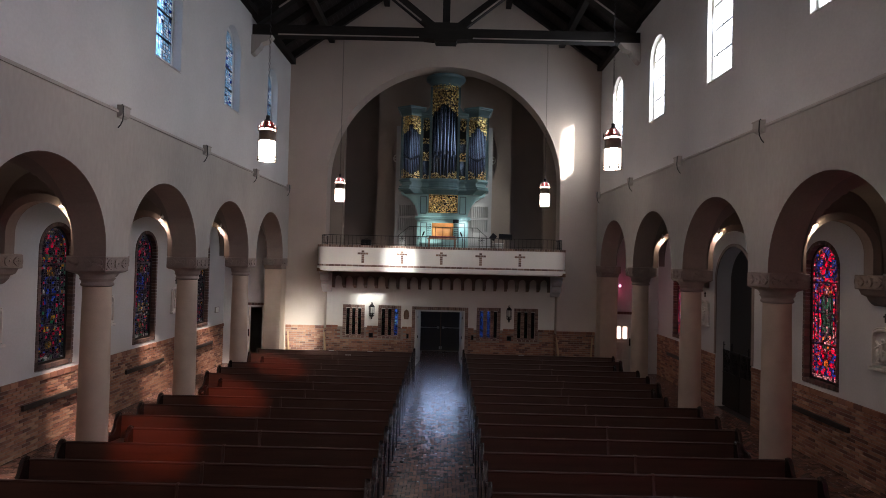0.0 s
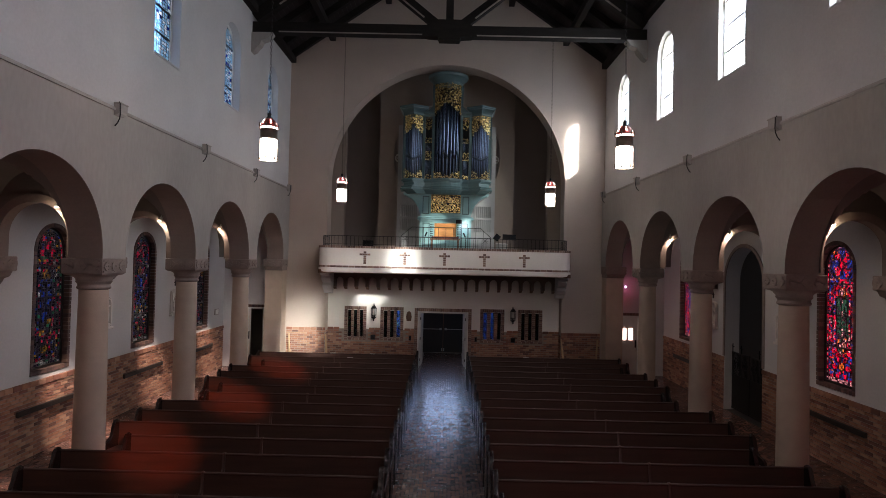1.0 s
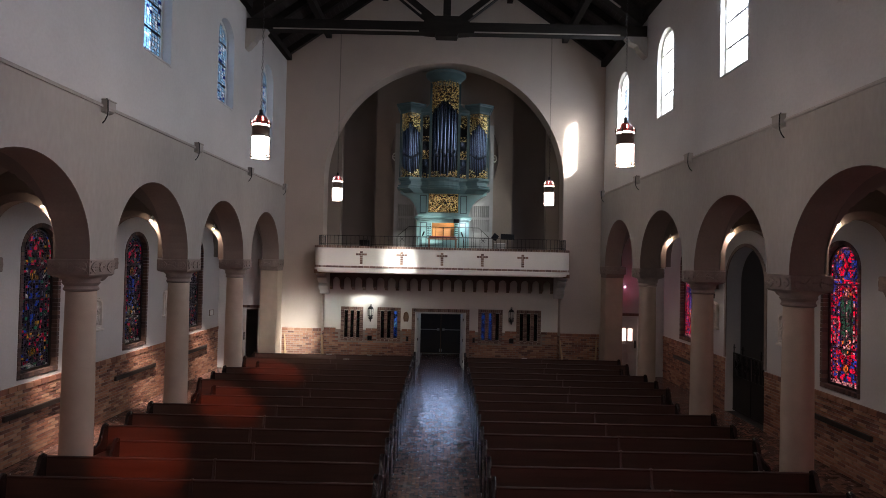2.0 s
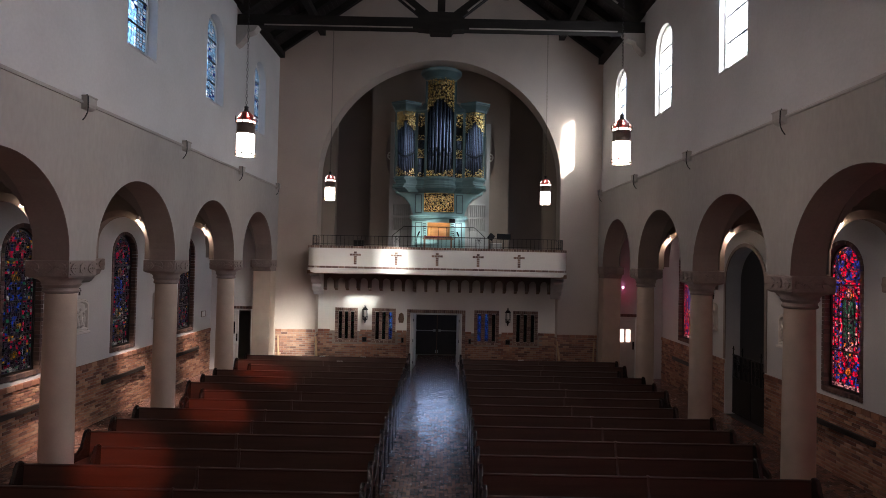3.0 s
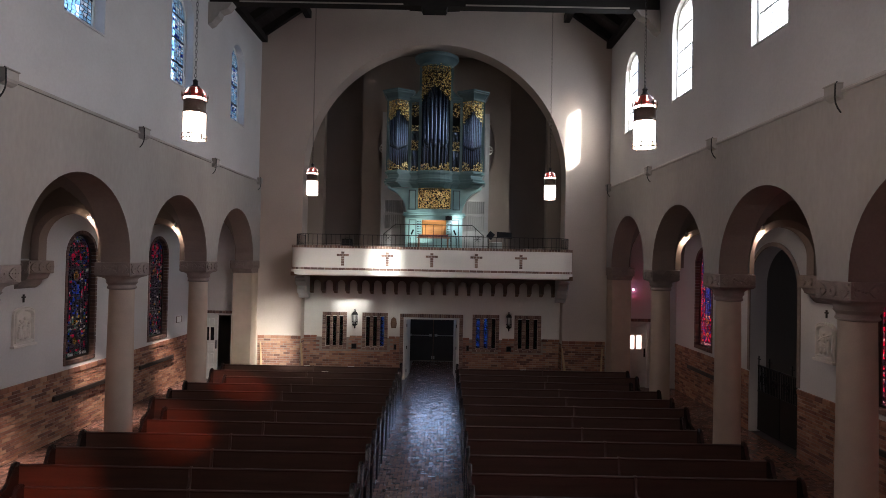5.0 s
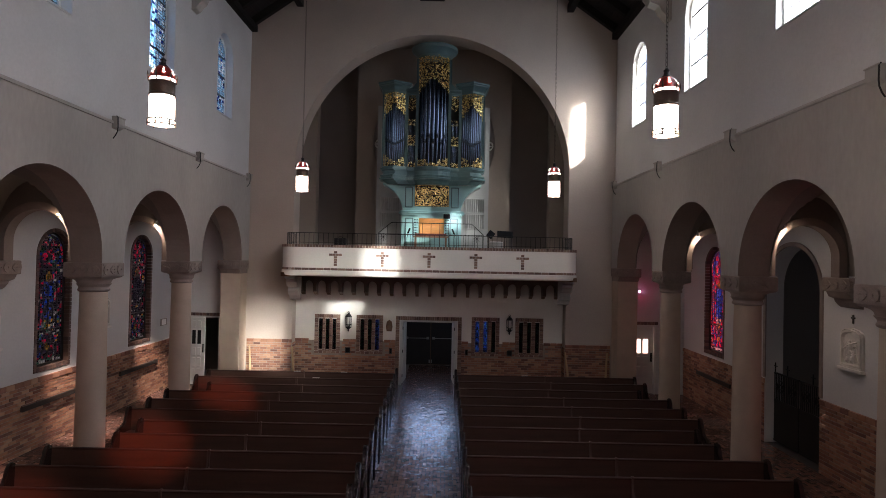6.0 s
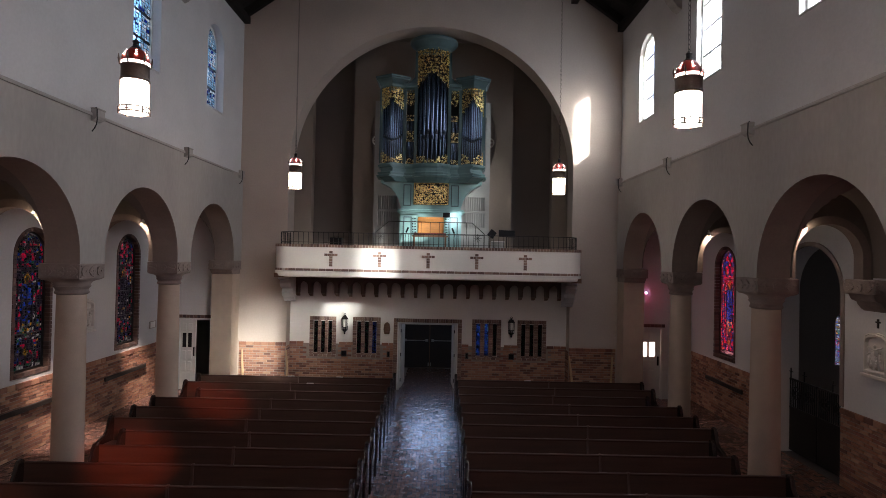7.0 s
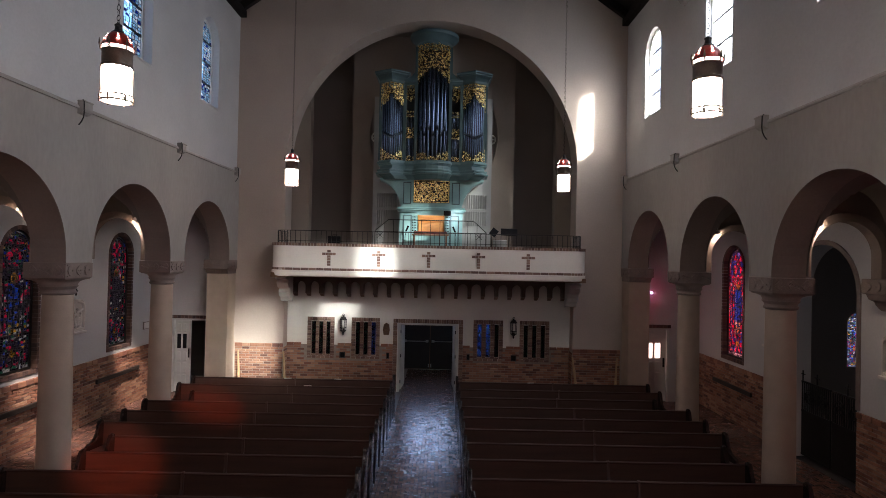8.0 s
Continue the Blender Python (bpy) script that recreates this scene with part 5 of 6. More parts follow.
for i in range(13):
    x = -1.55 + 3.15 * i / 12
    h = 0.96 if -1.17 <= x <= 1.24 else (0.64 + 0.32 * ((x + 1.55) / 0.38 if x < 0 else (1.60 - x) / 0.36))
    b = Build()
    b.box(x - 0.007, x + 0.007, -0.007, 0.007, 0, h)
    part("post", b, M_IRON, rl)
for x in (-1.40, 1.40):
    b = Build()
    for k in range(4):
        a = math.pi * k / 4
        b.tube([(x - 0.12 * math.cos(a), -0.01, 0.52 - 0.12 * math.sin(a)), (x + 0.12 * math.cos(a), -0.01, 0.52 + 0.12 * math.sin(a))], 0.008, 4)
    part("star_ornament", b, M_IRON, rl)
bench = thing("organ_bench", (0.0, 20.55, 4.2), "wooden organ bench with a red cushion", "bench")
b = Build()
b.box(-0.55, 0.55, -0.16, 0.16, 0.56, 0.61, bevel=0.01)
part("seat", b, M_BROWNW, bench)
for s in (-1, 1):
    b = Build()
    b.box(s * 0.48 - 0.03, s * 0.48 + 0.03, -0.15, 0.15, 0, 0.56)
    part("leg", b, M_BROWNW, bench)
b = Build()
b.box(-0.50, 0.50, -0.15, 0.15, 0.61, 0.68, bevel=0.02)
part("cushion", b, M_CUSHION, bench, "red cushion")
for x, tilt, lab in ((1.80, 38, "black folding music stand in the loft"), (2.30, 2, "wide black music desk in the loft")):
    ms = thing("music_stand", (x, 20.1, 4.2), lab, "music stand", "music stands")
    b = Build()
    b.tube([(0, 0, 0), (0, 0, 0.64)], 0.012, 6)
    part("pole", b, M_BLACK, ms)
    for k in range(3):
        a = math.tau * k / 3
        b = Build()
        b.tube([(0, 0, 0.16), (0.2 * math.cos(a), 0.2 * math.sin(a), 0.01)], 0.009, 4)
        part("leg", b, M_BLACK, ms)
    b = Build()
    w, h = (0.10, 0.22) if tilt > 20 else (0.24, 0.20)
    b.box(-w, w, -0.012, 0.012, 0, h)
    b.box(-w, w, -0.05, 0.0, -0.012, 0.01)
    m = pose(0, 0, 0.60, -18, tilt, 0)
    b.v = [tuple(m @ Vector(v)) for v in b.v]
    part("desk", b, M_BLACK, ms)
drum = thing("drum", (2.02, 19.95, 4.2), "small drum with a pale skin in the loft", "drum")
b = Build()
b.lathe([(0.2, 0.15), (0.2, 0.43)], 20)
part("shell", b, M_LOUVRE, drum, smooth=True)
b = Build()
b.lathe([(0.205, 0.43), (0.205, 0.45), (0.19, 0.455)], 20)
part("skin", b, M_PAPER, drum)
for k in range(3):
    a = math.tau * k / 3
    b = Build()
    b.tube([(0.19 * math.cos(a), 0.19 * math.sin(a), 0.3), (0.24 * math.cos(a), 0.24 * math.sin(a), 0.0)], 0.01, 4)
    part("leg", b, M_IRON, drum)
case = thing("black_case", (-2.7, 19.7, 4.2), "black equipment case behind the balcony rail", "case")
b = Build()
b.box(-0.17, 0.17, -0.1, 0.1, 0, 0.46, bevel=0.015)
part("body", b, M_BLACK, case)
b = Build()
b.tube([(-0.06, 0, 0.46), (-0.05, 0, 0.5), (0.05, 0, 0.5), (0.06, 0, 0.46)], 0.008, 4)
part("handle", b, M_BLACK, case)
for s in (-1, 1):
    mic = thing("gooseneck_lamp", (s * 0.78, 21.0, 4.2), "small black lamp arm at the organ console", "lamp", "console lamps")
    b = Build()
    b.tube([(0, 0.1, 0), (0, 0, 0.55), (-s * 0.03, -0.05, 0.72), (-s * 0.08, -0.08, 0.78)], 0.010, 5)
    part("arm", b, M_BLACK, mic)
    b = Build()
    b.tube([(-s * 0.03, -0.08, 0.70), (-s * 0.10, -0.10, 0.86)], 0.030, 8)
    part("head", b, M_BLACK, mic)

# ---- lanterns ----
lan = thing("hanging_lantern", (0, 0, 5.66), "cylindrical glowing white hanging lantern, bronze bands and red dome", "lantern", "nave lanterns")
b = Build()
b.lathe([(0.132, 0.055), (0.137, 0.07), (0.137, 0.37), (0.132, 0.38)], 24)
part("glass_cylinder", b, M_LAMPGLASS, lan, "glowing white glass", True)
b = Build()
b.lathe([(0.144, 0.365), (0.150, 0.375), (0.150, 0.388), (0.144, 0.395), (0.144, 0.515), (0.150, 0.525), (0.150, 0.538), (0.142, 0.545)], 24)
part("collar", b, M_BRASS, lan, "dark bronze collar", True)
b = Build()
b.lathe([(0.138, 0.545), (0.138, 0.572)], 24)
part("light_slot", b, M_LAMPGLASS, lan, smooth=True)
b = Build()
b.lathe([(0.150, 0.572), (0.146, 0.592), (0.136, 0.632), (0.116, 0.672), (0.086, 0.706), (0.056, 0.726), (0.046, 0.730)], 24)
part("dome", b, M_RED, lan, "dark red enamel dome", True)
b = Build()
b.lathe([(0.066, 0.724), (0.054, 0.738), (0.036, 0.75), (0.030, 0.79), (0.036, 0.80), (0.036, 0.812), (0.024, 0.82), (0.010, 0.835)], 16)
part("cap", b, M_IRON, lan, "dark metal cap", True)
for k in range(6):
    a = math.tau * k / 6
    for q, w in ((0.632, 0.016), (0.662, 0.012), (0.688, 0.008)):
        r = {0.632: 0.137, 0.662: 0.122, 0.688: 0.104}[q]
        b = Build()
        p = Vector((r * math.cos(a), r * math.sin(a), q))
        o = Vector((math.cos(a) * 0.6, math.sin(a) * 0.6, 0.8)) * 0.004
        t_ = Vector((-math.sin(a), math.cos(a), 0)) * w
        u_ = Vector((-math.cos(a) * 0.8, -math.sin(a) * 0.8, 0.6)) * w
        b.face([p + o - t_, p + o - u_, p + o + t_, p + o + u_])
        part("pierced_light", b, M_LAMPGLASS, lan)
for k in range(6):
    a = math.tau * (k + 0.5) / 6
    b = Build()
    c, s_ = math.cos(a), math.sin(a)
    b.tube([(0.148 * c, 0.148 * s_, 0.0), (0.148 * c, 0.148 * s_, 0.06), (0.148 * c, 0.148 * s_, 0.38)], 0.0035, 4)
    part("rib", b, M_BRASS, lan)
    b = Build()
    b.tube([(0.150 * c, 0.150 * s_, 0.53), (0.162 * c, 0.162 * s_, 0.60), (0.166 * c, 0.166 * s_, 0.65)], [0.009, 0.013, 0.003], 5)
    part("finial", b, M_BRASS, lan)
    b = Build()
    t_ = Vector((-s_, c, 0))
    p = Vector((0.153 * c, 0.153 * s_, 0.04))
    b.tube([p - t_ * 0.028, p + t_ * 0.028], 0.010, 4)
    b.tube([p - Vector((0, 0, 0.04)), p + Vector((0, 0, 0.035))], 0.010, 4)
    part("cross_ornament", b, M_BRASS, lan)
b = Build()
for z in (0.02, 0.075):
    b.tube([(0.148 * math.cos(math.tau * i / 24), 0.148 * math.sin(math.tau * i / 24), z) for i in range(24)], 0.010, 4, closed=True)
part("bottom_ring", b, M_BRASS, lan)
b = Build()
b.lathe([(0.137, 0.018), (0.05, 0.01), (0.0, 0.008)], 24, caps=False)
part("bottom_glass", b, M_LAMPGLASS, lan, smooth=True)
b = Build()
z, k = 0.83, 0
while z < 4.92:
    c, s_ = (1, 0) if k % 2 else (0, 1)
    pts = [(0.016 * math.cos(t_) * c, 0.016 * math.cos(t_) * s_, z + 0.032 * math.sin(t_)) for t_ in [math.tau * i / 8 for i in range(8)]]
    b.tube(pts, 0.0038, 3, closed=True)
    z += 0.054
    k += 1
part("chain", b, M_IRON, lan, "long thin iron chain")
# the last four continue the row out of view, added for frontal light
for i, (x, y) in enumerate(((-3.05, 9.25), (3.05, 9.25), (-3.05, 16.24), (3.05, 16.24), (-3.05, 2.25), (3.05, 2.25), (-3.05, -4.75), (3.05, -4.75))):
    if i == 0:
        lan.matrix_basis = pose(x, y, 5.66)
    else:
        copy_thing(lan, pose(x, y, 5.66, 0, 0, 25 * i))

# ---- entrance wall fittings ----
def rect_frame(b, x0, x1, z0, z1, w, y0, y1, size, rng):
    """Trim bricks round a rectangular opening in an x-z wall, foot left free."""
    g = 0.0022
    k = max(2, round((z1 - z0) / size))
    for i in range(k):
        za, zb = z0 + (z1 - z0) * i / k + g, z0 + (z1 - z0) * (i + 1) / k - g
        for xa, xb in ((x0 - w, x0), (x1, x1 + w)):
            b.box(xa, xb, y0 - rng.uniform(0, 0.006), y1, za, zb)
    k = max(2, round((x1 - x0 + 2 * w) / (size * 0.95)))
    for i in range(k):
        xa, xb = x0 - w + (x1 - x0 + 2 * w) * i / k + g, x0 - w + (x1 - x0 + 2 * w) * (i + 1) / k - g
        b.box(xa, xb, y0 - rng.uniform(0, 0.006), y1, z1 + g, z1 + w)


rng = random.Random(21)
door = thing("door_1", (-0.01, Y_REC, 0), "white double doors standing open to a dark lobby, brick surround", "door", "", "structure")
b = Build()
rect_frame(b, -0.94, 0.94, 0.0, 2.10, 0.12, -0.015, 0.03, 0.078, rng)
part("door_surround", b, M_TRIMBRICK, door, "brown brick surround")
b = Build()
for s in (-1, 1):
    b.box(*sorted((s * 0.86, s * 0.92)), 0.0, 0.33, 0, 2.06)
b.box(-0.92, 0.92, 0.0, 0.33, 2.04, 2.10)
part("door_jamb", b, M_WHITE, door)
for s in (-1, 1):
    leaf = Build()
    leaf.box(0, 0.84, -0.022, 0.022, 0.01, 2.02, bevel=0.004)
    m = pose(s * 0.85, 0.30, 0, 0, 0, 90 + s * 4)
    leaf.v = [tuple(m @ Vector(v)) for v in leaf.v]
    lf = part("door_leaf", leaf, M_WHITE, door, "white panelled door leaf folded back")
    for z0, z1 in ((0.15, 0.85), (1.0, 1.85)):
        b = Build()
        for f in (-1, 1):
            for q in ((0.12, 0.16, z0, z1), (0.68, 0.72, z0, z1), (0.12, 0.72, z0, z0 + 0.04), (0.12, 0.72, z1 - 0.04, z1)):
                b.box(q[0], q[1], *sorted((f * 0.022, f * 0.034)), q[2], q[3])
        b.v = [tuple(m @ Vector(v)) for v in b.v]
        part("panel", b, M_WHITE, lf)
    for z in (0.25, 1.05, 1.8):
        b = Build()
        b.tube([(s * 0.845, 0.285, z - 0.05), (s * 0.845, 0.285, z + 0.05)], 0.014, 6)
        part("hinge", b, M_IRON, lf)
outer = thing("door_2", (0, 24.58, 0), "dark closed outer double doors with steel push bars", "door", "", "structure")
for s in (-1, 1):
    b = Build()
    b.box(*sorted((s * 0.01, s * 0.98)), -0.05, 0.0, 0.02, 2.15, bevel=0.005)
    lf = part("door_leaf", b, M_DARKW, outer)
    b = Build()
    b.tube([(s * 0.12, -0.12, 1.03), (s * 0.9, -0.12, 1.03)], 0.016, 6)
    b.box(*sorted((s * 0.06, s * 0.16)), -0.13, -0.05, 0.99, 1.07)
    b.box(*sorted((s * 0.86, s * 0.94)), -0.13, -0.05, 0.99, 1.07)
    part("push_bar", b, M_LOUVRE, lf)
    b = Build()
    b.box(*sorted((s * 0.02, s * 0.06)), -0.08, -0.05, 0.08, 0.2)
    part("floor_bolt", b, M_LOUVRE, lf)

b = Build()
for q in ((-0.85, -0.79, 2.28, 2.92), (0.79, 0.85, 2.28, 2.92), (-0.03, 0.03, 2.28, 2.92), (-0.85, 0.85, 2.28, 2.33), (-0.85, 0.85, 2.87, 2.92)):
    b.box(q[0], q[1], 0.08, 0.14, q[2], q[3])
part("transom_frame", b, M_DARKW, outer, "bars of the clear transom over the outer doors")

# groups of slit windows in brick surrounds
for i in range(4):
    xs = SLITS[i * 3:i * 3 + 3]
    w = thing("window_%d" % number, (xs[1], Y_REC, 0), "group of three narrow slit windows in a brown brick surround", "window", "entrance slit windows", "structure")
    number += 1
    b = Build()
    step = xs[1] - xs[0]
    rect_frame(b, -step - 0.075, step + 0.075, 1.06, 2.12, 0.115, -0.014, 0.03, 0.078, rng)
    for k in (-0.5, 0.5):
        for j in range(14):
            z = 1.06 + j * 0.0757
            b.box(k * step - (step / 2 - 0.072), k * step + (step / 2 - 0.072), -0.012 - rng.uniform(0, 0.005), 0.03, z + 0.002, z + 0.0737)
    for j in range(6):
        xa = -step - 0.19 + (2 * step + 0.38) * j / 6
        b.box(xa + 0.004, xa + (2 * step + 0.38) / 6 - 0.004, -0.02, 0.03, 0.99, 1.056)
    for x in (-step, 0, step):
        for q in (-1, 1):
            b.box(*sorted((x + q * 0.062, x + q * 0.071)), 0.0, 0.2, 1.1, 2.1)
        b.box(x - 0.062, x + 0.062, 0.0, 0.2, 1.095, 1.11)
        b.box(x - 0.069, x + 0.069, -0.01, 0.03, 1.058, 1.094)
    part("window_surround", b, M_TRIMBRICK, w)
    for j, x in enumerate((-step, 0, step)):
        lit = (i == 1 and j == 2) or (i == 2 and j < 2)
        g = glass_sheet(0.07, 1.1, 2.1, 3, 30, (lambda u, v, r: 12 if r.random() < 0.6 else (6 if r.random() < 0.12 else 5)) if lit else (lambda u, v, r: 5 if r.random() < 0.7 else 3), rng, lead=0.12)
        g.v = [(x + vy * (1 if vz <= 2.1 else 0), 0.07 + vx, min(vz, 2.1)) for vx, vy, vz in g.v]
        part("pane", g, PAL, w, "blue leaded glass" if lit else "dark leaded glass")

for s in (-1, 1):
    sc = thing("wall_sconce", (s * 2.58, Y_REC, 2.0), "black iron wall lantern with pale glass, unlit", "sconce", "entrance sconces")
    b = Build()
    b.box(-0.02, 0.02, -0.02, 0.0, -0.24, 0.30, bevel=0.006)
    b.tube([(0, -0.01, 0.24), (0, -0.06, 0.29), (0, -0.10, 0.25)], 0.012, 5)
    b.tube([(0, -0.01, -0.18), (0, -0.05, -0.22), (0, -0.10, -0.18)], 0.012, 5)
    part("bracket", b, M_IRON, sc)
    b = Build()
    b.lathe([(0.0, -0.10), (0.05, -0.10), (0.055, 0.16), (0.0, 0.16)], 12, (0, -0.10))
    part("glass", b, M_FROST, sc, "dusty frosted glass", True)
    b = Build()
    hexa = [(0.098 * math.cos(math.tau * i / 6), -0.10 + 0.088 * math.sin(math.tau * i / 6)) for i in range(6)]
    for x, y in hexa:
        b.tube([(x * 0.86, (y + 0.10) * 0.86 - 0.10, -0.16), (x, y, 0.18), (x * 0.5, (y + 0.10) * 0.5 - 0.10, 0.26)], 0.010, 4)
    for z, k in ((-0.16, 0.86), (-0.07, 0.92), (0.18, 1.0)):
        b.tube([(x * k, (y + 0.10) * k - 0.10, z) for x, y in hexa], 0.014, 4, closed=True)
    part("cage", b, M_IRON, sc, "open black iron cage")
    b = Build()
    b.lathe([(0.085, 0.19), (0.06, 0.235), (0.03, 0.27), (0.012, 0.285)], 6, (0, -0.10))
    b.tube([(0.03 * math.cos(math.tau * i / 10), -0.10, 0.315 + 0.03 * math.sin(math.tau * i / 10)) for i in range(10)], 0.010, 4, closed=True)
    part("cap", b, M_IRON, sc)
    b = Build()
    for r, w in ((0.045, 0.012), (0.02, 0.010)):
        b.tube([(r * math.cos(math.tau * i / 10), -0.185, -0.115 + r * math.sin(math.tau * i / 10)) for i in range(10)], w, 4, closed=True)
    b.lathe([(0.08, -0.17), (0.045, -0.20), (0.02, -0.23), (0.03, -0.25), (0.02, -0.28), (0.004, -0.30)], 8, (0, -0.10))
    part("pendant", b, M_IRON, sc, "iron rosette and drop under the cage")
pl = thing("wall_plaque", (-1.28, Y_REC, 1.88), "dark carved wooden plaque beside the entrance", "plaque")
b = Build()
b.prism([(-0.08, -0.15), (0.08, -0.15), (0.105, 0.0), (0.08, 0.16), (0.0, 0.22), (-0.08, 0.16), (-0.105, 0.0)], "y", -0.04, 0.0)
part("board", b, M_BROWNW, pl)
b = Build()
for z in (-0.08, 0.0, 0.08):
    b.tube([(-0.05, -0.045, z), (0.05, -0.045, z)], 0.018, 5)
part("carving", b, M_BROWNW, pl)
sg = thing("wall_sign", (-X_OUT, 19.75, 2.02), "small pale framed notice on the aisle wall", "sign")
b = Build()
b.box(0.0, 0.02, -0.16, 0.16, -0.09, 0.09, bevel=0.004)
part("board", b, M_PAPER, sg)
b = Build()
for q in ((-0.17, -0.15, -0.1, 0.1), (0.15, 0.17, -0.1, 0.1), (-0.17, 0.17, -0.1, -0.085), (-0.17, 0.17, 0.085, 0.1)):
    b.box(0.0, 0.028, q[0], q[1], q[2], q[3])
part("rim", b, M_STRIP, sg)
for x in (-2.60, -1.22, 1.22, 2.60):
    nb = thing("wall_recess_box", (x, Y_REC, 1.10), "small dark square fitting set in the brick dado", "wall box", "dado boxes")
    w = 0.085 if abs(x) > 2 else 0.045
    b = Build()
    for q in ((-w, -w + 0.02, -0.09, 0.09), (w - 0.02, w, -0.09, 0.09), (-w, w, -0.09, -0.07), (-w, w, 0.07, 0.09)):
        b.box(q[0], q[1], -0.05, 0.0, q[2], q[3])
    part("rim", b, M_DARKW, nb)
    b = Build()
    b.box(-w + 0.01, w - 0.01, -0.032, 0.0, -0.08, 0.08)
    part("plate", b, M_BLACK, nb)
for x, lean in ((-4.28, 6), (-5.62, 5), (4.28, 3), (5.60, -6)):
    pole = thing("leaning_pole", (x, 20.36, 0), "pair of slim wooden poles leaning on the brick dado", "pole", "leaning poles")
    for k in range(2):
        b = Build()
        b.tube([(0.05 * k + (0.12 if lean > 0 else -0.12), -0.12, 0.0), (0.015 * k, 0.085, 1.25)], 0.018, 6)
        part("pole_shaft", b, M_POLE, pole)

# ---- aisle doors ----
def panel_door(parent, w, h, at, turn, two_panes, glow_panes):
    m = pose(*at, 0, 0, turn)
    def add(name, b, material, par, label=""):
        b.v = [tuple(m @ Vector(v)) for v in b.v]
        return part(name, b, material, par, label)
    b = Build()
    b.box(0, w, -0.022, 0.022, 0.01, h, bevel=0.004)
    lf = add("door_leaf", b, M_WHITE, parent, "white panelled leaf with two small upright panes")
    for k in range(2):
        x0 = w * (0.14 + 0.36 * k)
        b = Build()
        b.box(x0, x0 + w * 0.24, -0.03, 0.03, 1.27, 1.70)
        add("pane", b, M_PANEGLOW if glow_panes else M_BLACK, lf, "lit frosted pane" if glow_panes else "dark glass pane")
        for z0, z1 in ((0.15, 0.5), (0.55, 0.85), (0.9, 1.17), (1.76, 2.0)):
            b = Build()
            b.box(x0, x0 + w * 0.24, -0.032, 0.032, z0, z1, bevel=0.012)
            add("panel", b, M_WHITE, lf)
    b = Build()
    b.box(w * 0.86, w * 0.94, -0.045, 0.045, 1.0, 1.28, bevel=0.01)
    add("handle", b, M_BLACK, lf, "black push handle")
    return lf


def lintel_course(door, half):
    """A flat course of brick headers over an aisle door."""
    n = round(2 * half / 0.11)
    w = 2 * half / n
    bed = Build()
    bed.box(-half, half, -0.012, 0.0, 2.16, 2.26)
    course = part("lintel", bed, M_MORTAR, door, "course of dark bricks over the door")
    for i in range(n):
        b = Build()
        b.box(-half + w * i + 0.005, -half + w * (i + 1) - 0.005, -0.022, 0.0, 2.165, 2.255)
        part("brick", b, M_DARKTRIM, course)


dl = thing("door_3", (-7.02, 20.4, 0), "white aisle door, one leaf shut, the other open on a dark lobby", "door", "", "structure")
b = Build()
for s in (-1, 1):
    b.box(*sorted((s * 0.46, s * 0.51)), -0.03, 0.36, 0, 2.16)
b.box(-0.51, 0.51, -0.03, 0.36, 2.11, 2.16)
part("door_frame", b, M_WHITE, dl, "white painted door frame")
lintel_course(dl, 0.60)
panel_door(dl, 0.46, 2.1, (-0.46, 0.08, 0), 0, True, False)
panel_door(dl, 0.46, 2.1, (0.46, 0.36, 0), 95, True, False)
dr = thing("door_4", (6.74, 20.4, 0), "white aisle door with two glowing panes, shut", "door", "", "structure")
b = Build()
for s in (-1, 1):
    b.box(*sorted((s * 0.32, s * 0.38)), -0.03, 0.36, 0, 2.16)
b.box(-0.38, 0.38, -0.03, 0.36, 2.11, 2.16)
part("door_frame", b, M_WHITE, dr, "white painted door frame")
lintel_course(dr, 0.44)
panel_door(dr, 0.64, 2.1, (-0.32, 0.08, 0), 0, True, True)

lp = thing("door_lamp", (6.58, 20.4, 3.2), "tiny glowing pink lamp on the wall over the aisle door", "lamp")
b = Build()
b.box(-0.04, 0.04, -0.03, 0.0, -0.05, 0.05, bevel=0.008)
part("backplate", b, M_WHITE, lp)
b = Build()
b.lathe([(0.012, -0.02), (0.026, -0.008), (0.026, 0.012), (0.012, 0.024)], 10, (0, -0.055))
part("bulb", b, M_PINKBULB, lp, "glowing pink bulb", True)
# red light added off the bulb for the glow on door and pilaster
lamp = new("door_lamp_light", bpy.data.lights.new("door_lamp_light", "POINT"))
lamp.data.energy = 0.13
lamp.data.color = (1.0, 0.05, 0.15)
lamp.data.shadow_soft_size = 0.04
lamp.matrix_world = pose(6.54, 20.05, 3.15)

# ---- side chapel ----
b = Build()
arched_wall(b, "x", 17.2, 17.5, 8.4, 12.0, 0, 5.4, [(10.42, 0.26, 1.70, 2.74, True)])
b.box(8.4, 12.0, 12.2, 12.5, 0, 5.4)
# opening for a window added out of view
arched_wall(b, "y", 12.0, 12.3, 12.2, 17.5, 0, 5.4, [(14.2, 0.5, 1.8, 3.2, True)])
b.box(8.41, 12.3, 12.2, 17.5, -0.3, -0.02)
solid("wall_chapel", b, M_SHADED_PLASTER, "plastered walls of the dark side chapel", "wall")
b = Build()
b.box(8.4, 12.3, 12.2, 17.5, 5.4, 5.6)
solid("ceiling_chapel", b, M_SHADED_PLASTER, "plain ceiling of the side chapel", "ceiling")
w = thing("window_%d" % number, (10.42, 17.3, 0), "small arched chapel window of blue and gold glass", "window", "", "structure")
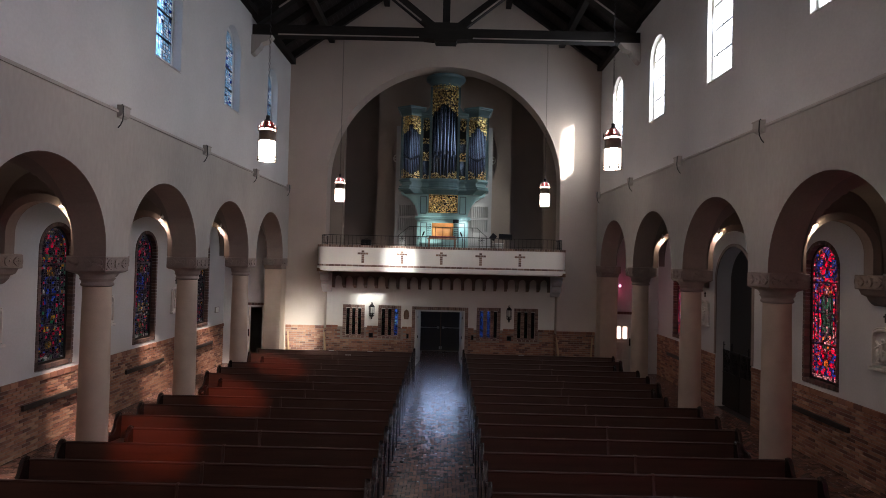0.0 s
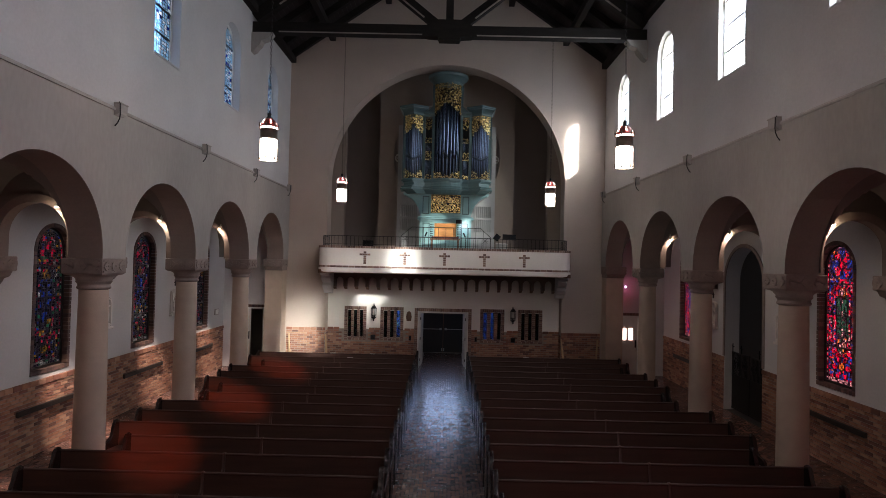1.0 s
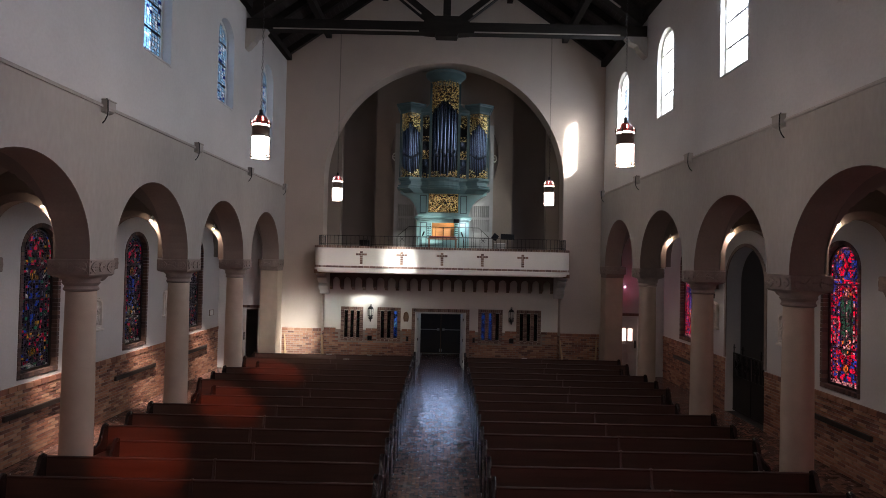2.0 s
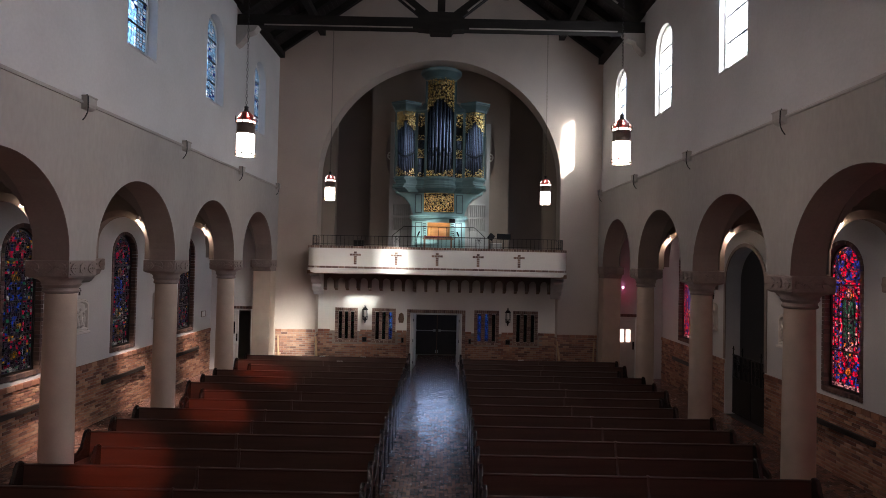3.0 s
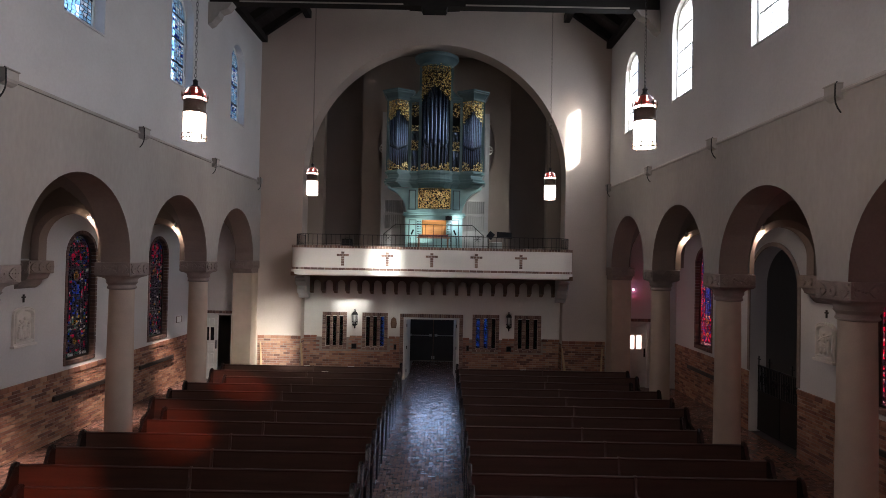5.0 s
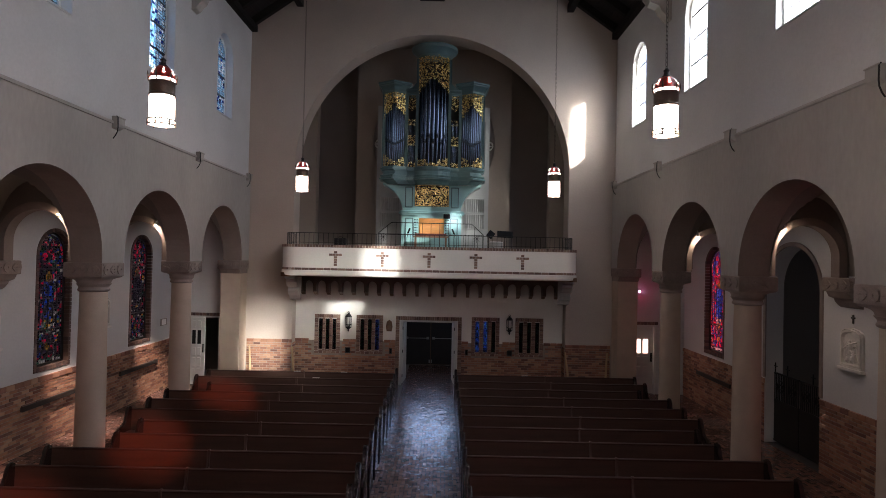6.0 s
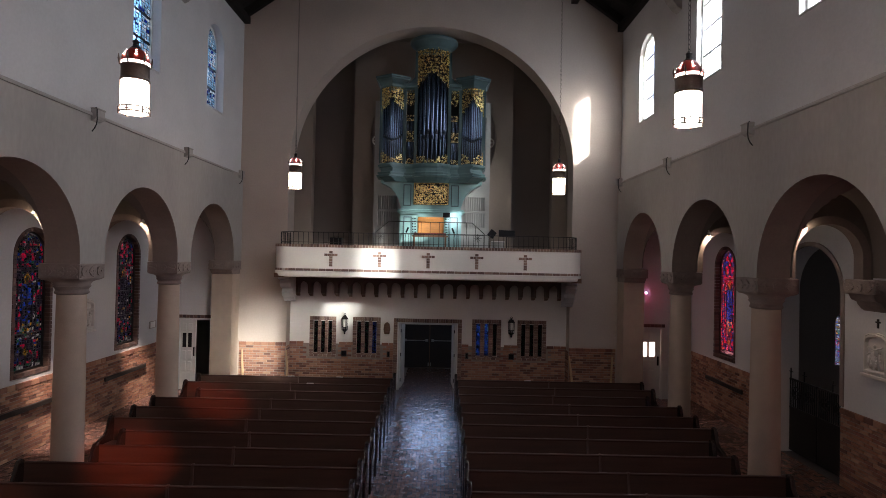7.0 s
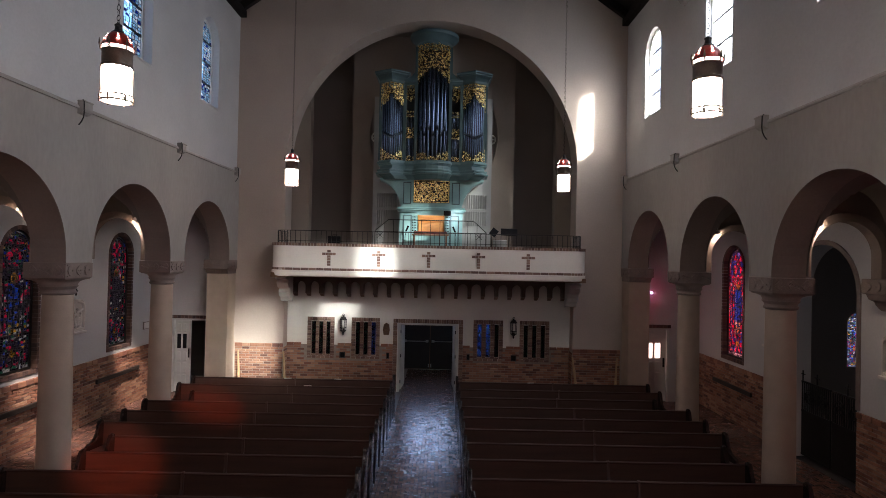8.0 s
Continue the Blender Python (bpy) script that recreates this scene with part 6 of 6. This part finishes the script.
g = glass_sheet(0.26, 1.70, 2.74, 12, 48, lambda u, v, r: r.choices((6, 2, 5, 1, 4, 0, 3), (14, 8, 34, 20, 8, 9, 8))[0], rng, lead=0.22, jit=0.42)
g.v = [(vy, vx, vz) for vx, vy, vz in g.v]
part("stained_glass", g, PAL, w)
b = Build()
pts = arch_outline(0.26, 1.70, 2.74)
b.tube([(x, 0, z) for x, z in pts], 0.03, 4)
part("window_frame", b, M_IRON, w)
window_lamp(10.42, 17.75, 2.4, 0.6, 1.4, 2.5, (0.85, 0.93, 1.0), (0, -1))

# window and lamp added out of view to brighten the chapel
number += 1
w = thing("window_%d" % number, (12.15, 14.2, 0), "arched chapel window of pale leaded glass", "window", "", "structure")
part("leaded_glass", glass_sheet(0.5, 1.8, 3.2, 6, 14, lambda u, v, r: 2 if r.random() < 0.5 else 5, rng), PAL, w)
window_lamp(11.96, 14.2, 2.7, 0.9, 1.6, 0.45, (0.85, 0.93, 1.0), (-1, 0))
rng = random.Random(33)
arch = thing("trim_chapel_arch", (X_OUT, 14.85, 0), "thin stone edge round the chapel archway", "trim", "", "structure")
b = Build()
po, pi_ = arch_outline(1.06, 1.5, 3.58, 24), arch_outline(0.965, 1.5, 3.58, 24)
b.grid([[(-0.001, *p) for p in po], [(-0.025, *p) for p in po], [(-0.025, *p) for p in pi_], [(0.0, *p) for p in pi_]])
part("edge", b, M_CARVE, arch)
gate = thing("iron_gate", (8.2, 14.85, 0), "black wrought iron double gate closing the chapel archway", "gate")
for s in (-1, 1):
    b = Build()
    b.box(-0.012, 0.012, *sorted((s * 0.02, s * 0.94)), 0.05, 1.0)
    leaf = part("gate_leaf", b, M_IRON, gate, "solid lower panel of the gate leaf")
    for z in (0.08, 1.0, 1.62):
        b = Build()
        b.box(-0.02, 0.02, *sorted((s * 0.02, s * 0.94)), z - 0.018, z + 0.018)
        part("cross_rail", b, M_IRON, leaf)
    for i in range(15):
        y = s * (0.04 + 0.064 * i)
        b = Build()
        b.box(-0.009, 0.009, y - 0.011, y + 0.011, 0.05, 1.60)
        part("bar", b, M_IRON, leaf)
    for y in (0.25, 0.68):
        b = Build()
        for k in (-1, 1):
            pts = []
            for i in range(14):
                q = i / 13
                a = q * 9
                rr = 0.16 * (1 - 0.8 * q)
                pts.append((-0.02, s * y + k * rr * math.sin(a), 1.32 + rr * math.cos(a)))
            b.tube(pts, 0.012, 4)
        part("scroll", b, M_IRON, leaf)
    for y in (0.45, 0.92):
        b = Build()
        b.tube([(0, s * y, 1.6), (0, s * y, 1.86)], 0.014, 4)
        b.tube([(0, s * y - 0.07, 1.78), (0, s * y + 0.07, 1.78)], 0.012, 4)
        part("cross_finial", b, M_IRON, leaf)
b = Build()
b.box(8.4, 12.0, 12.5, 17.2, -0.02, 0.0)
solid("floor_chapel", b, M_TILE, "dark tiled floor of the side chapel", "floor")

# ---- aisle walls: reliefs, rails, spot lamps ----
rel = thing("relief_panel", (0, 0, 0), "pale plaster relief panel in a shallow arched frame", "relief", "wall reliefs")
b = Build()
top = [(0.29, 2.86), (0.26, 2.93), (0.17, 2.975), (0.0, 3.0), (-0.17, 2.975), (-0.26, 2.93), (-0.29, 2.86)]
outl = [(-0.29, 2.26), (0.29, 2.26)] + top
ring = lambda k: [(y * k, 2.62 + (z - 2.62) * (k + 0.02)) for y, z in outl]
inn = ring(0.74)
b.grid([[(0.0, *p) for p in outl], [(-0.05, *p) for p in outl], [(-0.055, *p) for p in ring(0.95)], [(-0.035, *p) for p in ring(0.92)], [(-0.075, *p) for p in ring(0.89)], [(-0.075, *p) for p in ring(0.80)], [(-0.015, *p) for p in inn]], 0, True)
b.box(-0.09, 0.0, -0.32, 0.32, 2.20, 2.26, bevel=0.01)
part("moulded_frame", b, M_RELIEF, rel)
b = Build()
b.prism([(y, z) for y, z in inn], "x", -0.018, -0.005)
for y, z, h, w in ((-0.11, 2.38, 0.30, 0.05), (0.01, 2.40, 0.38, 0.06), (0.12, 2.38, 0.27, 0.048), (-0.05, 2.36, 0.16, 0.05), (0.07, 2.36, 0.14, 0.045)):
    b.tube([(-0.03, y - 0.01, z), (-0.05, y + 0.015, z + h * 0.35), (-0.055, y + 0.005, z + h * 0.65), (-0.05, y, z + h * 0.85)], [w * 0.8, w, w * 0.75, w * 0.4], 7)
    b.tube([(-0.055, y, z + h * 0.86), (-0.06, y, z + h * 0.96), (-0.055, y, z + h * 1.05)], [0.016, 0.03, 0.014], 7)
b.tube([(-0.065, -0.18, 2.76), (-0.07, 0.0, 2.70), (-0.065, 0.17, 2.60)], 0.02, 5)
b.tube([(-0.065, -0.14, 2.52), (-0.075, 0.02, 2.60), (-0.065, 0.16, 2.74)], 0.018, 5)
part("relief", b, M_RELIEF, rel)
cr = thing("wall_cross", (0, 0, 0), "small dark wooden cross above the relief", "cross", "wall crosses")
b = Build()
b.box(-0.025, 0.0, -0.014, 0.014, 3.08, 3.24)
b.box(-0.026, 0.0, -0.045, 0.045, 3.17, 3.20)
part("cross", b, M_DARKW, cr)
k = 0
for s in (1, -1):
    for y in (16.55, 12.95, 9.4, 5.8):
        m = pose(s * X_OUT, y, 0, 0, 0, 0 if s > 0 else 180)
        if k == 0:
            rel.matrix_basis, cr.matrix_basis = m, m
        else:
            copy_thing(rel, m)
            copy_thing(cr, m)
        k += 1

rl = thing("wall_ledge", (0, 0, 0), "dark wooden ledge fixed along the brick dado", "ledge", "dado ledges")
b = Build()
b.box(-0.10, -0.045, -0.97, 0.97, 0.88, 0.99, bevel=0.012)
part("board", b, M_DARKW, rl)
for y in (-0.7, 0.7):
    b = Build()
    b.box(-0.05, -0.02, y - 0.03, y + 0.03, 0.90, 0.97)
    part("bracket", b, M_DARKW, rl)
k = 0
for s in (1, -1):
    for y in (18.3, 14.8, 11.2, 7.6):
        if s == 1 and y == 14.8:
            continue
        m = pose(s * X_OUT, y, 0, 0, 0, 0 if s > 0 else 180)
        if k == 0:
            rl.matrix_basis = m
        else:
            copy_thing(rl, m)
        k += 1

sp = thing("spot_lamp", (0, 0, 0), "small lit spot lamp high on the aisle vault", "spot lamp", "aisle spot lamps")
b = Build()
b.tube([(0, 0, 0), (0, 0, 0.07)], 0.012, 6)
part("stem", b, M_WHITE, sp)
b = Build()
b.tube([(0.0, 0.0, 0.02), (0.03, 0.02, -0.07)], [0.03, 0.04], 10)
part("housing", b, M_WHITE, sp)
b = Build()
b.lathe([(0.0, -0.012), (0.03, -0.008), (0.034, 0.0)], 10, caps=False)
b.shift(0.035, 0.022, -0.075)
part("bulb", b, M_BULB, sp, "glowing bulb")
k = 0
for s in (1, -1):
    for y in PIERS[:5]:
        m = pose(s * 6.70, y - 0.01, 4.87, 0, 0, 0 if s > 0 else 180)
        if k == 0:
            sp.matrix_basis = m
        else:
            copy_thing(sp, m)
        k += 1
        lamp = new("spot_light", bpy.data.lights.new("spot_light", "SPOT"))
        lamp.data.energy = 235 if s < 0 else 3
        lamp.data.spot_size, lamp.data.spot_blend = radians(26), 1.0
        lamp.data.color = (1.0, 0.83, 0.66)
        lamp.data.shadow_soft_size = 0.03
        lamp.matrix_world = look((s * 6.86, y + 0.40, 4.62), (s * 7.75, y + 2.80, -0.2))
        lamp = new("spot_spill", bpy.data.lights.new("spot_spill", "SPOT"))
        lamp.data.energy = 2.4
        lamp.data.spot_size, lamp.data.spot_blend = radians(120), 0.6
        lamp.data.color = (1.0, 0.80, 0.58)
        lamp.data.shadow_soft_size = 0.02
        lamp.matrix_world = look((s * 6.71, y - 0.03, 4.76), (s * 6.67, y + 0.05, 4.45))

# small things on the pews
for x, y, t in ((-3.6, 18.46, 8), (-2.3, 18.46, -5), (2.75, 18.46, 10), (-2.9, 17.64, 4)):
    bk = thing("paper_booklet", (x, y, 0.880), "white paper booklet lying on a pew rail", "booklet", "booklets")
    b = Build()
    m = pose(0, 0, 0, 0, 0, t)
    b.box(-0.09, 0.09, -0.022, 0.022, 0, 0.006)
    b.v = [tuple(m @ Vector(v)) for v in b.v]
    part("pages", b, M_PAPER, bk)

# ---- bricks and pavers ----
rng = random.Random(77)


def brick_box(b, put, u0, u1, z0, z1, d0, d1, c=0.006):
    n = len(b.v)
    b.v.extend([put(u, d0, z) for z in (z0, z1) for u in (u0, u1)])
    b.v.extend([put(u, d1, z) for z in (z0 + c, z1 - c) for u in (u0 + c, u1 - c)])
    for q in ((4, 5, 7, 6), (0, 1, 5, 4), (1, 3, 7, 5), (3, 2, 6, 7), (2, 0, 4, 6)):
        b.f.append(tuple(n + i for i in q))
        b.m.append(0)


def dado(name, parent, put, u0, u1, z1, voids=(), parts=None, label="tan and brown brickwork"):
    """Courses of bricks on a wall face; those inside parts=(ua, ub) are objects of their own."""
    stuff = Build()
    shared = None
    H, W = 0.0715, 0.215
    rows = int((z1 - 0.075) / H)
    for r in range(rows):
        za, zb = r * H + 0.005, (r + 1) * H - 0.004
        u = u0 - (W / 2 if r % 2 else 0)
        while u < u1:
            ua, ub = max(u, u0) + 0.005, min(u + W, u1) - 0.005
            u += W
            if ub - ua < 0.02:
                continue
            if any(ub > v[0] and ua < v[1] and zb > v[2] and za < v[3] for v in voids):
                continue
            full = ub - ua > W - 0.011
            if parts and full and parts[0] < ua and ub < parts[1]:
                if shared is None:
                    sb = Build()
                    brick_box(sb, put, 0.0, W - 0.01, 0.0, H - 0.009, 0.010, 0.026)
                    o0 = put(0, 0, 0)
                    sb.shift(-o0[0], -o0[1], -o0[2])
                    shared = sb.mesh("brick", [M_BRICK])
                ob = new("brick", shared)
                ob.parent = parent
                q = put(ua, rng.uniform(-0.002, 0.002), za)
                ob.location = q
            else:
                brick_box(stuff, put, ua, ub, za, zb, 0.010, 0.026 + rng.uniform(-0.003, 0.003))
    u = u0
    zt = rows * H
    while u < u1:
        ub = min(u + 0.22, u1)
        if not any(ub > v[0] + 0.02 and u < v[1] - 0.02 and zt > v[2] and zt < v[3] for v in voids):
            brick_box(stuff, put, u + 0.004, ub - 0.004, zt + 0.004, z1, 0.0, 0.04)
        u += 0.22
    back = Build()
    for v in [(u0, u1)] if not voids else _gaps(u0, u1, voids):
        back.face([put(v[0], 0.012, 0), put(v[1], 0.012, 0), put(v[1], 0.012, v[2] if len(v) > 2 else zt), put(v[0], 0.012, v[2] if len(v) > 2 else zt)])
    ob = new("mortar", back.mesh("mortar", [M_MORTAR]))
    ob.parent = parent
    ob = new(name, stuff.mesh(name, [M_BRICK]))
    ob.parent = parent
    tagged(ob, label, kind="stuff")


def _gaps(u0, u1, voids):
    cuts = sorted({u0, u1, *[min(max(c, u0), u1) for v in voids for c in v[:2]]})
    out = []
    for a, c in zip(cuts, cuts[1:]):
        mid = (a + c) / 2
        low = [v[2] for v in voids if v[0] < mid < v[1]]
        h = min(low) if low else 1.40
        if h > 0.02:
            out.append((a, c, min(h, 1.40)))
    return out


W_ = bpy.data.objects
west, east = W_["wall_aisle_west"], W_["wall_aisle_east"]
dado("brickwork", west, lambda u, d, z: (-X_OUT + d, u, z), -10.3, 20.38, 1.47, (), (9.6, 13.0))
dado("brickwork", east, lambda u, d, z: (X_OUT - d, u, z), -10.3, 13.86, 1.47, (), (9.6, 13.0))
dado("brickwork", east, lambda u, d, z: (X_OUT - d, u, z), 15.84, 20.38, 1.47)
for s in (-1, 1):
    lo, hi = sorted((s * 4.3, s * 5.72))
    dado("brickwork", W_["wall_north"], lambda u, d, z: (u, Y_END - d, z), lo, hi, 1.47)
    lo, hi = (-4.3, -1.07) if s < 0 else (1.05, 4.3)
    vs = [(x - 0.41, x + 0.41, 0.99, 9) for x in (-3.27, -1.91, 1.82, 3.23)]
    dado("brickwork", W_["wall_entrance"], lambda u, d, z: (u, Y_REC - d, z), lo, hi, 1.45, [v for v in vs if lo < v[0] < hi], (-4.3, -2.2) if s < 0 else (2.2, 4.3))
    b = Build()
    for i in range(19):
        brick_box(b, lambda u, d, z, s=s: (s * (4.3 - d), u, z), Y_END + 0.01, Y_REC - 0.03, i * 0.0715 + 0.005, (i + 1) * 0.0715 - 0.004, 0.01, 0.022)
    ob = new("brickwork", b.mesh("brickwork", [M_BRICK]))
    ob.parent = W_["wall_north"]
    tagged(ob, kind="stuff")


def pavers(parent, x0, x1, y0, y1, own=None):
    """Herringbone paving bricks, slightly tilted; some are objects of their own."""
    stuff = Build()
    C, G, R = 1.6 / 22, 0.003, 0.005

    def one(b, xa, ya, lx, ly, tilt):
        a, c, e = tilt
        n = len(b.v)
        p0, p1, q0, q1 = xa + G, xa + lx - G, ya + G, ya + ly - G
        b.v += [(p0, q0, -0.02), (p1, q0, -0.02), (p1, q1, -0.02), (p0, q1, -0.02), (p0, q0, -0.005), (p1, q0, -0.005), (p1, q1, -0.005), (p0, q1, -0.005)]
        b.v += [(p0 + R, q0 + R, a), (p1 - R, q0 + R, c), (p1 - R, q1 - R, c + e - a), (p0 + R, q1 - R, e)]
        for f in ((8, 9, 10, 11), (4, 5, 9, 8), (5, 6, 10, 9), (6, 7, 11, 10), (7, 4, 8, 11), (0, 1, 5, 4), (1, 2, 6, 5), (2, 3, 7, 6), (3, 0, 4, 7)):
            b.f.append(tuple(n + i for i in f))
            b.m.append(0)

    def tilt():
        return [rng.uniform(-0.0018, 0.0018) for _ in range(3)]

    meshes = {}
    for way in (0, 1):
        for k in range(5):
            sb = Build()
            one(sb, 0, 0, *((2 * C, C) if way == 0 else (C, 2 * C)), tilt())
            meshes[way, k] = sb.mesh("paver", [M_PAVER])
    nx, ny = round((x1 - x0) / C), int((y1 - y0) / C)
    for j in range(ny):
        for i in range(-1, nx):
            s = (i - j) % 4
            x, y = x0 + i * C, y0 + j * C
            if s == 0:
                xa, xb = max(x, x0), min(x + 2 * C, x0 + nx * C)
                size, way = (xb - xa, C), 0
            elif s == 3 and i >= 0:
                xa, size, way = x, (C, 2 * C), 1
            else:
                continue
            if own and own[0] < y < own[1] and (way or size[0] > 2 * C - 0.01):
                ob = new("paver", meshes[way, rng.randrange(5)])
                ob.parent = parent
                ob.location = (xa, y, 0)
            else:
                one(stuff, xa, y, *size, tilt())
    ob = new("paving", stuff.mesh("paving", [M_PAVER]))
    ob.parent = parent
    tagged(ob, "glossy dark brown brick paving", kind="stuff")


fl = W_["floor"]
pavers(fl, -0.80, 0.80, 3.0, 24.5, (7.6, 9.5))
pavers(fl, -8.0, -6.2, 3.0, 20.4)
pavers(fl, 6.2, 8.0, 3.0, 20.4)
b = Build()
for s in (-1, 1):
    b.box(*sorted((s * 0.80, s * 6.2)), 3.0, 24.5, -0.03, -0.002)
b.box(-8.0, 8.0, Y_BACK, 3.0, -0.03, -0.002)
ob = new("floor_field", b.mesh("floor_field", [M_TILE]))
ob.parent = fl
